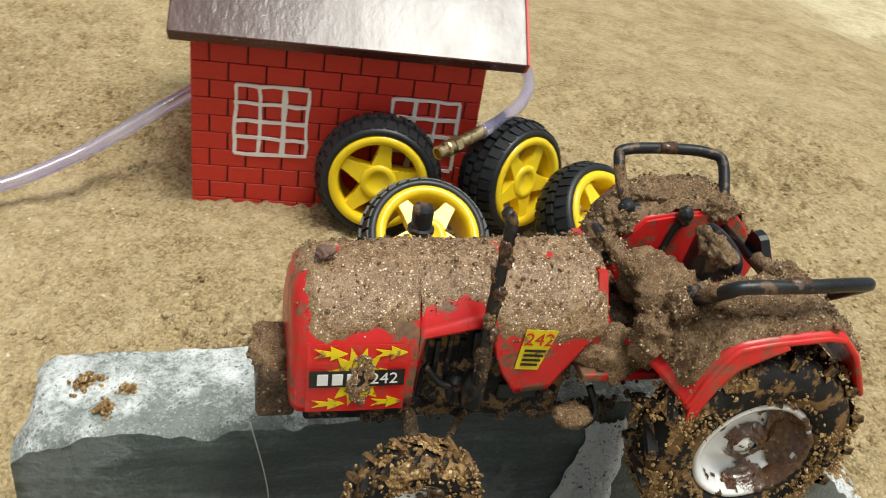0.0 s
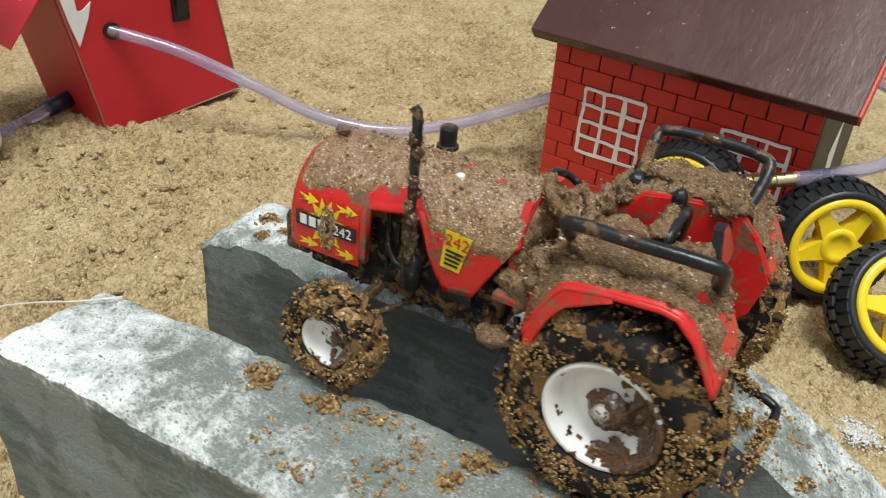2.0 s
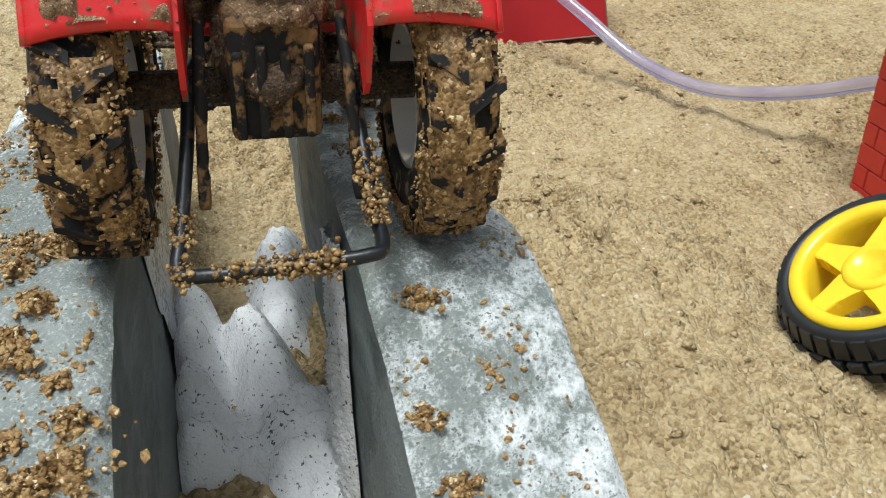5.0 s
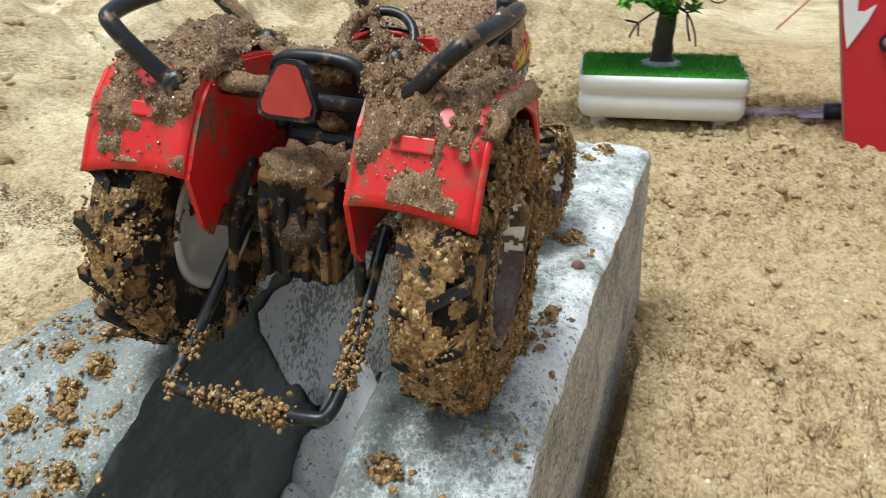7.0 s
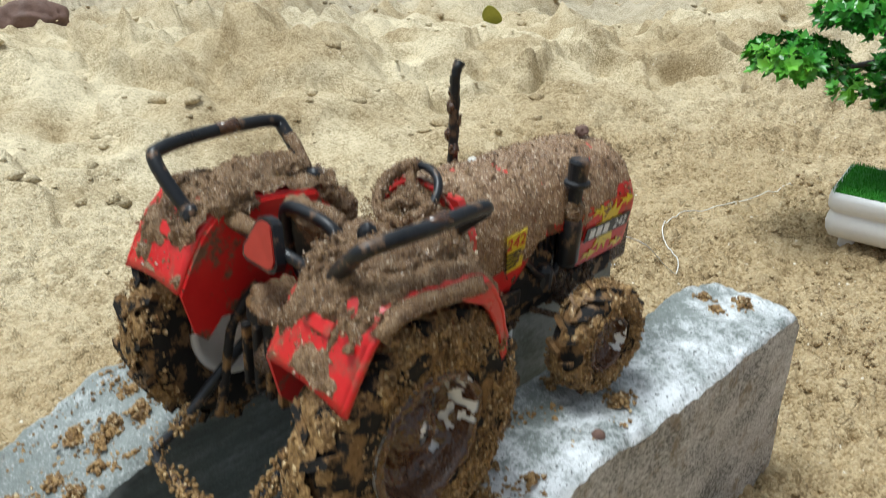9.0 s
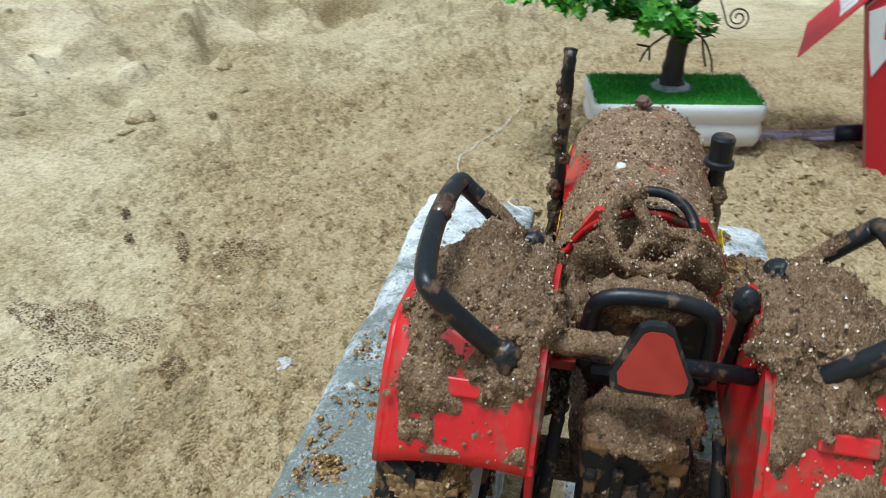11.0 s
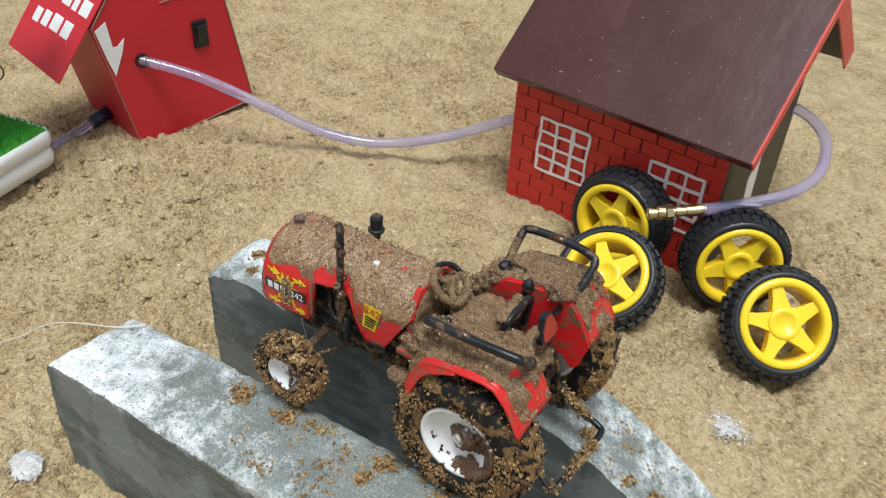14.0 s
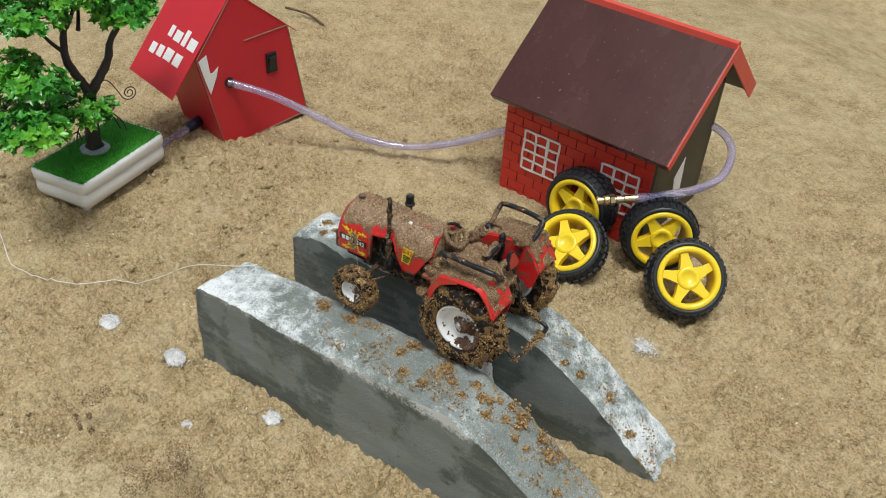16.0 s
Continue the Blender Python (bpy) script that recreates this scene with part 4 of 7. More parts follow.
for sign in (-1, 1):
    side = sign * 16.45
    m = side_frame(-24.8, side, 106.0, sign, 3.0 * -sign * 0.3)
    burst = [(6.0 * math.cos(w) * (1 if k % 2 else 0.62), 7.4 * math.sin(w) * (1 if k % 2 else 0.66)) for k, w in enumerate(np.linspace(0, 2 * math.pi, 25)[:-1])]
    decal = flat_shape([(-9.9, -8.6), (9.9, -8.6), (9.9, 7.6), (-9.9, 7.6)], m, "side_decal", RED_CLEAN, tractor, "red decal with yellow burst and dark name band")
    flat_shape(burst, Matrix.Translation((0, 0, 0.00014)), "burst", DECAL_YELLOW, decal)
    for yy in (-6.4, 6.0):
        for x0 in (-8.6, 3.2):
            flat_shape([(x0, yy - 0.9), (x0 + 3.2, yy - 0.45), (x0 + 3.0, yy - 1.5), (x0 + 6.4, yy), (x0 + 3.0, yy + 1.5), (x0 + 3.2, yy + 0.45), (x0, yy + 0.9), (x0 + 1.5, yy)], Matrix.Translation((0, 0, 0.00028)), "arrow", DECAL_YELLOW, decal)
    flat_shape([(-9.4, -2.0), (9.4, -2.0), (9.4, 2.0), (-9.4, 2.0)], Matrix.Translation((0, 0, 0.00042)), "name_band", DECAL_BLACK, decal)
    for k in range(3):
        x0 = -7.9 + 2.9 * k
        flat_shape([(x0, -1.35), (x0 + 2.1, -1.35), (x0 + 2.1, 1.35), (x0, 1.35)], Matrix.Translation((0, 0, 0.00056)), "plain_bar", DECAL_WHITE, decal)
    add_text("number", "242", 0.0038, Matrix.Translation((5.3 * MM, 0, 0.0006)), DECAL_WHITE, decal)
    for ob in [decal] + list(decal.children):
        conform(ob, sign, 0 if ob.name.startswith("number") else 3)
    m2 = side_frame(11.2, 13.5 if sign > 0 else -15.3, 111.6, sign, -4 * -sign) @ pose(0, 0, 0, 8 if sign > 0 else 0, 0, 0)
    tag = flat_shape([(-3.6, -5.6), (1.6, -5.6), (3.6, 4.6), (-3.4, 4.6)] if sign < 0 else [(3.6, -5.6), (-1.6, -5.6), (-3.6, 4.6), (3.4, 4.6)], m2, "number_decal", DECAL_YELLOW, tractor, "yellow number decal")
    add_text("number", "242", 0.0044, Matrix.Translation((0, 2.3 * MM, 0.00022)), DECAL_RED, tag)
    for k in range(4):
        y0 = -0.6 - 1.2 * k
        flat_shape([(-2.6, y0 - 0.28), (2.0 - 0.3 * k, y0 - 0.28), (2.0 - 0.3 * k, y0 + 0.28), (-2.6, y0 + 0.28)], Matrix.Translation((0, 0, 0.0002)), "stripe", DECAL_BLACK, tag)

part("decal_mud", lump_bm(P(-24.2, -16.75, 105.6), (2.5 * MM, 0.45 * MM, 6.4 * MM), 301, 0.6, 3, 2.6), HOOD_MUD, tractor, "mud smeared over the decal", True)

# engine, gearbox, front support, axle
part("engine_block", box_bm(P(-30, -9.5, 89), P(22, 9.5, 114), 0.0012), TYRE, tractor, "black engine block")
for k in range(7):
    u = -11 + 2.6 * k
    for sign in (-1, 1):
        part("engine_rib", box_bm(P(u, sign * 9.3 - 1.1, 95 + 2 * (k % 3)), P(u + 1.2, sign * 9.3 + 1.1, 112 - 2 * (k % 2)), 0.0003), BLACK, tractor)
for sign in (-1, 1):
    part("fuel_filter", lathe_bm([(0, 0), (2.2 * MM, 0), (2.4 * MM, 5 * MM), (1.4 * MM, 6.5 * MM), (0, 6.5 * MM)], 14, "z", centre=P(-3, sign * 11.6, 96)), BLACK, tractor)
    part("pipe", tube_bm(smooth_line([P(-10, sign * 11, 104), P(-6, sign * 12.5, 100), P(0, sign * 12.5, 101), P(6, sign * 11, 108)], 6), 0.8 * MM, 8), BLACK, tractor, "", True)
    part("sump_tooth", box_bm(P(6, sign * 11 - 1.5, 95.5), P(15, sign * 11 + 1.5, 99.5), 0.0004), BLACK, tractor)
for sign in (-1, 1):
    part("engine_side", lump_bm(P(3, sign * 8.2, 98.0), (16 * MM, 3.6 * MM, 10 * MM), 51 + sign, 0.3, 3, 2.4), TYRE, tractor, "black engine side", True)
    part("frame_rail", box_bm(P(-34, sign * 9 - 1.6, 89.5), P(20, sign * 9 + 1.6, 95), 0.0008), TYRE, tractor)
gear = lump_bm(P(45, 0, 103), (24 * MM, 9.5 * MM, 9 * MM), 2, 0.16, 3, 2.2)
part("gearbox", gear, MUD_DARK, tractor, "gearbox housing buried in dark mud", True)
part("rear_housing", box_bm(P(58, -7.2, 93.2), P(66, 7.2, 113), 0.0014), TYRE, tractor, "black ribbed rear housing under mud")
part("housing_mud", lump_bm(P(61, 0.5, 112.5), (6.4 * MM, 8 * MM, 2.6 * MM), 83, 0.5, 3, 2.1), MUD, tractor, "mud lying on the housing", True)
for k in range(4):
    part("housing_rib", box_bm(P(65.6, -6.4 + 3.6 * k, 94), P(67.4, -4.8 + 3.6 * k, 108 + (k % 2)), 0.0005), TYRE, tractor)
part("front_support", box_bm(P(-43.5, -9.5, 89.5), P(-35.5, 9.5, 101), 0.0012), MUD_DARK, tractor, "front weight block covered in mud")
part("front_mud", lump_bm(P(-40.5, 0, 100.2), (4.4 * MM, 8.6 * MM, 2.6 * MM), 6, 0.4, 3, 2.2), MUD, tractor, "lump of mud on the front block", True)
part("front_axle", tube_bm([P(-12, -27, 88.6), P(-12, -10, 90.5), P(-11, 10, 90.5), P(-9.5, 24, 88.6)], 1.7 * MM, 10), MUD_DARK, tractor, "", True)
part("axle_bracket", box_bm(P(-17, -5, 86), P(-7, 5, 93), 0.0012), MUD_DARK, tractor)
for sign in (-1, 1):
    part("steering_link", tube_bm(smooth_line([P(-8, sign * 23, 89), P(-4, sign * 17, 90), P(0, sign * 11, 91)], 6), 0.8 * MM, 8, wobble=0.4), MUD_DARK, tractor, "", True)
    part("rear_axle", tube_bm([P(55.8, sign * 6, 99.2), P(55.8, sign * 24, 99.2)], 3.2 * MM, 14), MUD_DARK, tractor, "", True)
    # foot step under the platform
    part("foot_step", lump_bm(P(23, sign * 15.5, 92.6), (4.6 * MM, 3.4 * MM, 2.5 * MM), 3 + sign, 0.2), MUD, tractor, "mud-covered foot step", True)
    part("step_bracket", tube_bm(smooth_line([P(27, sign * 12, 98), P(28.6, sign * 15, 93), P(26, sign * 16, 90)], 6), 0.9 * MM, 8), BLACK, tractor, "", True)
    part("platform", box_bm(P(22, min(sign * 9, sign * 17), 103.5), P(40, max(sign * 9, sign * 17), 105.5), 0.0004), RED, tractor)
    part("platform_mud", lump_bm(P(31, sign * 12, 108), (9 * MM, 5.5 * MM, 5.5 * MM), 9 + sign, 0.38, 3, 1.9), MUD, tractor, "lumpy mud on the footplate", True)

# exhaust, air cleaner, filler cap
exhaust_line = smooth_line([P(-0.6, -16.6, 104), P(-0.6, -16.7, 112), P(-0.4, -16.9, 128), P(-0.2, -17.0, 139), P(-0.4, -17.0, 142.6), P(-1.6, -17.0, 144.4)], 8)
part("exhaust_pipe", tube_bm(exhaust_line, [1.2 * MM] * len(exhaust_line), 12, wobble=0.35), BLACK, tractor, "thin black exhaust stack splashed with mud", True)
part("exhaust_mud", lump_bm(P(-0.4, -16.8, 110), (1.7 * MM, 1.5 * MM, 6.0 * MM), 5, 0.45), MUD_DARK, tractor, "", True)
for k, (du, dv, z, r) in enumerate([(0.7, -0.6, 117, 1.3), (-0.6, -0.7, 120.5, 1.15), (0.4, 0.7, 123.5, 1.2), (0.5, -0.7, 127, 1.25), (-0.6, 0.3, 130.5, 1.1), (0.6, -0.3, 134, 1.3), (-0.3, -0.8, 137.2, 1.2)]):
    part("exhaust_splash", lump_bm(P(-0.4 + du, -16.9 + dv, z), (r * MM, 0.9 * r * MM, 1.5 * r * MM), 200 + k, 0.5), MUD if k % 3 == 1 else RIM_MUD, tractor, "", True)
part("silencer", lathe_bm([(0, 0), (2.4 * MM, 0), (2.6 * MM, 7 * MM), (1.3 * MM, 9 * MM), (0, 9 * MM)], 16, "z", centre=P(-0.4, -15.0, 97)), BLACK, tractor, "", True)
part("air_cleaner", lathe_bm([(0, 0), (1.6 * MM, 0), (1.6 * MM, 8.5 * MM), (2.0 * MM, 9.2 * MM), (3.0 * MM, 9.4 * MM), (3.0 * MM, 10.3 * MM), (2.3 * MM, 10.6 * MM), (2.4 * MM, 15 * MM), (2.0 * MM, 15.6 * MM), (0, 15.6 * MM)], 20, "z", centre=P(-8.8, 14.0, 112.3)), BLACK, tractor, "black air cleaner with a stepped cap")
part("cleaner_body", lathe_bm([(0, 0), (1.9 * MM, 0.3 * MM), (2.7 * MM, 1.6 * MM), (2.8 * MM, 11 * MM), (2.3 * MM, 12.6 * MM), (1.5 * MM, 13.2 * MM), (0, 13.2 * MM)], 18, "z", centre=P(-9.0, 13.6, 100.5)), BLACK, tractor, "", True)
part("cleaner_mud", lump_bm(P(-8.6, 14.0, 115.4), (2.6 * MM, 2.6 * MM, 2.4 * MM), 15, 0.35), MUD, tractor, "", True)
part("mud_clod", lump_bm(P(-30.8, -1.2, 125.4), (2.1 * MM, 1.7 * MM, 1.3 * MM), 77, 0.35), STONE, tractor, "small reddish clod on the hood", True)

# steering wheel and column
WHEEL = Matrix.Translation(P(30.5, 0, 126)) @ pose(0, 0, 0, 0, 42, 0)
steer = part("steering_wheel", lathe_bm([(6.8 * MM + 0.95 * MM * math.cos(w), 0.95 * MM * math.sin(w)) for w in np.linspace(0, 2 * math.pi, 9)[:-1]], 36, "z", closed=True), BLACK, tractor, "black steering wheel filled with mud", True)
steer.matrix_local = WHEEL
for k in range(3):
    w = radians(90 + 120 * k)
    part("spoke", tube_bm([Vector((0, 0, -0.0006)), Vector((6.6 * MM * math.cos(w), 6.6 * MM * math.sin(w), 0))], 1.15 * MM, 8), MUD, steer, "", True)
part("wheel_mud", lump_bm((0.0006, 0.0005, -0.0006), (2.9 * MM, 2.5 * MM, 1.7 * MM), 4, 0.5, 3, 2.0), MUD, steer, "", True)
part("rim_mud", tube_bm(smooth_line([(6.8 * MM * math.cos(w), 6.8 * MM * math.sin(w), 0.0004) for w in np.linspace(-2.9, 1.6, 12)], 4), 1.35 * MM, 8, wobble=0.45), MUD, steer, "", True)
part("steering_column", tube_bm([P(22, 0, 118), P(30, 0, 125.5)], 1.3 * MM, 10), BLACK, tractor, "", True)

# seat
part("seat_pan", box_bm(P(40, -8.5, 112), P(54, 8.5, 116), 0.0015), BLACK, tractor, "black seat under a heap of mud")
part("seat_mud", lump_bm(P(44, 0, 117), (9.5 * MM, 9.5 * MM, 5.6 * MM), 21, 0.42, 3, 1.9), MUD, tractor, "heap of wet mud on the seat", True)
back_line = smooth_line([P(54, -8.2, 116), P(55, -8.2, 124), P(55.4, -6.6, 128.2), P(55.5, 0, 129.2), P(55.4, 6.6, 128.2), P(55, 8.2, 124), P(54, 8.2, 116)], 6)
part("seat_back_rim", tube_bm(back_line, 1.2 * MM, 10), BLACK, tractor, "", True)
part("seat_back", grid_bm(lambda a, b: P(53.4 - 2 * math.sin(math.pi * b) + 1.6 * a, -8 + 16 * b, 114 + 14.3 * a - 2.4 * abs(2 * b - 1) ** 4 * a), 10, 16), BLACK, tractor, "black shell seat back", True).modifiers.new("thickness", "SOLIDIFY").thickness = 0.0012
part("seat_back_mud", lump_bm(P(53.4, -1, 127.4), (2.6 * MM, 8 * MM, 2.8 * MM), 31, 0.5), MUD, tractor, "", True)
# cross bar with red triangular reflector behind the seat
part("cross_bar", tube_bm([P(63.4, -14, 125.2), P(63.4, 12.6, 124.6)], 1.15 * MM, 10), BLACK, tractor, "", True)
tri = [(y - 0.6, 0.86 * z + 0.5) for y, z in ((-4.3, -4.6), (-3.0, -5.2), (3.0, -5.2), (4.3, -4.6), (4.6, -2.8), (1.9, 3.8), (0.9, 4.4), (-0.9, 4.4), (-1.9, 3.8), (-4.6, -2.8))]
refl_frame = part("reflector_housing", prism_bm([(y * 1.12 * MM, z * 1.12 * MM) for y, z in tri], -1.6 * MM, 0.5 * MM, "x"), BLACK, tractor, "black housing")
refl_frame.matrix_local = Matrix.Translation(P(65.4, 0.6, 126.4)) @ pose(0, 0, 0, 0, -14, 0)
part("red_reflector", prism_bm([(y * 0.94 * MM, z * 0.94 * MM) for y, z in tri], 0.4 * MM, 0.9 * MM, "x"), surface("dull_red_reflector", [(0.3, (0.3, 0.02, 0.012)), (0.7, (0.42, 0.04, 0.025))], scale=120, rough=(0.35, 0.5), bump=0.1), refl_frame, "red triangular reflector")
part("bar_mud", tube_bm(smooth_line([P(63.4, -13, 126), P(63, -6, 126.2), P(63.4, -3, 125.6)], 5), 1.8 * MM, 8, wobble=0.5), MUD, tractor, "", True)
part("lever", tube_bm(smooth_line([P(48, 12, 112), P(50, 12.5, 122), P(52, 12, 127)], 5), 0.9 * MM, 8), BLACK, tractor, "", True)
part("lever_knob", lump_bm(P(52, 12, 128), (1.9 * MM, 1.9 * MM, 2.6 * MM), 3, 0.12), BLACK, tractor, "", True)

# fenders: an outline in side view, swept across
FENDER = [(30.8, 111.4), (34.2, 114.0), (37.6, 118.2), (43.6, 125.6), (50, 126.9), (56, 127.6), (62, 128.2), (65.6, 127.6), (69.5, 123.8), (72.4, 118.8), (75.0, 113.6)]


def fender_point(a, b, sign):
    """a along the outline, b from the inner to the outer edge."""
    us, zs = [p[0] for p in FENDER], [p[1] for p in FENDER]
    s = a * (len(FENDER) - 1)
    u, z = np.interp(s, range(len(FENDER)), us), np.interp(s, range(len(FENDER)), zs)
    u += 6.0 * b * max(0, 1 - s / 2.6)
    z += 0.8 * (1 - (2 * b - 1) ** 2) - 1.4 * b**1.5
    i = min(int(s), len(FENDER) - 2)
    d = Vector((us[i + 1] - us[i], 0, zs[i + 1] - zs[i])).normalized()
    return P(float(u), sign * (13.9 + 18.9 * b), float(z)), Vector((-d.z, 0, d.x))


for sign in (-1, 1):
    fender = part("fender", grid_bm(lambda a, b: fender_point(a, b, sign)[0], 30, 12), RED_CLEAN, tractor, "red plastic mudguard half buried in mud", True)
    th = fender.modifiers.new("thickness", "SOLIDIFY")
    th.thickness, th.offset = 0.0013, 0
    lip = [fender_point(a, 1.0, sign)[0] for a in np.linspace(0, 1, 31)]
    part("fender_lip", tube_bm(lip, 0.75 * MM, 8), RED_CLEAN, fender, "", True)
    if sign > 0:
        part("lip_mud", tube_bm([q + Vector((0, 0.0003, -0.0003)) for q in lip[10:24]], 1.7 * MM, 10, wobble=0.5), MUD, fender, "mud hanging over the edge", True)
    def flap_at(a, b):
        p = fender_point(0.45 * a, 1.0, sign)[0]
        deep = float(np.interp(0.45 * a, (0, 0.12, 0.28, 0.45), (3.0, 7.5, 5.0, 1.2))) * MM * b
        return p + Vector((0.0004 * b, sign * (0.0005 + 0.0006 * b), 0.0003 - deep))

    flap = part("side_flap", grid_bm(flap_at, 16, 6), RED_CLEAN, fender, "", True)
    flap.modifiers.new("thickness", "SOLIDIFY").thickness = 0.0009
    inner = [(u, z) for u, z in FENDER] + [(72.8, 104.5), (70.5, 102), (67, 106), (40, 105), (32, 108)]
    part("inner_panel", prism_bm([P(u, 0, z).xz for u, z in inner], sign * 13.0 * MM, sign * 13.9 * MM, "y"), RED, fender)
    lamp_u, lamp_z = 70.6, 122.4
    lamp = part("tail_lamp", box_bm((-0.0012, -0.0034, -0.0009), (0.0012, 0.0034, 0.0013), 0.0003), RED_CLEAN, fender, "small raised red tail lamp")
    lamp.matrix_local = Matrix.Translation(P(lamp_u, sign * 22.5, lamp_z)) @ pose(0, 0, 0, 0, 58, 0)
    cover = (lambda a, b: 0.75 - 3.2 * max(0, abs(b - 0.45) - 0.42) * 3 - 2.5 * min(0.2, max(0, a - 0.72)) - 2.2 * max(0, 0.16 - a) * 2)
    mud_sheet("fender_mud", lambda a, b: fender_point(0.03 + 0.95 * a, b, sign), 60, 40, 0.0026, cover, 40 + 7 * sign, fender, 170, label="thick brown mud on the mudguard")
    part("mud_lump", lump_bm(P(53, sign * 22.5, 128.6), (13 * MM, 5.4 * MM, 3.0 * MM), 55 + sign, 0.42, 3, 2.4), MUD, fender, "heap of mud under the rail", True)
    part("mud_clod", lump_bm(P(39.5, sign * 18, 124.2), (4.2 * MM, 4.6 * MM, 3.4 * MM), 65 + sign, 0.45, 3, 2.0), MUD, fender, "", True)
    part("mud_clod", lump_bm(P(35.5, sign * 17.5, 116.5), (5.6 * MM, 5.0 * MM, 6.4 * MM), 165 + sign, 0.45, 3, 2.2), MUD, fender, "", True)
    part("mud_clod", lump_bm(P(62, sign * 15, 128.5), (4.6 * MM, 3.6 * MM, 3.2 * MM), 75 + sign, 0.5, 3, 2.2), MUD, fender, "", True)
    # grab rail: a closed loop leaning outwards
    back = 0 if sign < 0 else -3.2
    corner = [P(40.6, sign * 19.0, 126.4), P(40.2, sign * 27.6, 134.2), P(42.4, sign * 29.4, 136.4), P(55, sign * 29.8, 136.9), P(back + 67.2, sign * 28.6, 136.6), P(back + 70.2, sign * 26.4, 134.8), P(back + 68.6, sign * 18.6, 126.8), P(back + 66, sign * 17.8, 126.3), P(54, sign * 17.4, 126.2), P(43, sign * 17.8, 126.2)]
    rail = part("grab_rail", tube_bm(smooth_line(corner, 6, True), 1.42 * MM, 12, True), BLACK, tractor, "black tubular grab rail flecked with mud", True)
    loop = smooth_line(corner, 6, True)
    for k, (i0, i1) in enumerate([(1, 6), (16, 19)]):
        part("rail_mud", tube_bm([q + Vector((0, -sign * 0.0002, 0.0003)) for q in loop[i0:i1]], 1.42 * MM, 10, wobble=0.42), (MUD, RIM_MUD)[k], rail, "", True)
    for cu in (40.2, back + 68.6):
        part("rail_foot", lump_bm(P(cu, sign * 18, 126.4), (2.3 * MM, 2.3 * MM, 2.4 * MM), 3, 0.15), BLACK, rail, "", True)

# draw bar
bar = smooth_line([P(58, -13.5, 101), P(66, -14.2, 94), P(76, -16, 83.5), P(81.5, -16.6, 79.6), P(83.6, -12, 79.8), P(84.6, 0, 80.8), P(85.6, 10.8, 82), P(83.8, 13.6, 82.6), P(76, 13.4, 86), P(66, 13, 95), P(58, 12.5, 102)], 6)
part("draw_bar", tube_bm(bar, 1.15 * MM, 10), BLACK, tractor, "black wire draw bar crusted with sand", True)
for sign in (-1, 1):
    part("lift_arm", tube_bm(smooth_line([P(60, sign * 10.8, 112), P(66, sign * 11.4, 104), P(68, sign * 12, 92), P(70, sign * 12.4, 84)], 6), 0.95 * MM, 10, wobble=0.4), TYRE, tractor, "black lift arm", True)
rng = np.random.default_rng(5)
spots = []
for i, p in enumerate(bar):
    if 10 < i < len(bar) - 8:
        for k in range(120):
            if rng.random() < 0.85 * step(-0.35, 0.05, n3(p, 120, 3)):
                spots.append((np.array(p) + rng.normal(0, 0.0008, 3), 0.00018 + 0.0005 * rng.random() ** 2, 1.0))
part_mesh = clump_mesh("bar_sand", spots, 1, 0.35, 3)
tagged(put("bar_sand", part_mesh, SAND_LUMP, tractor, "sand stuck along the draw bar", True), kind="stuff")


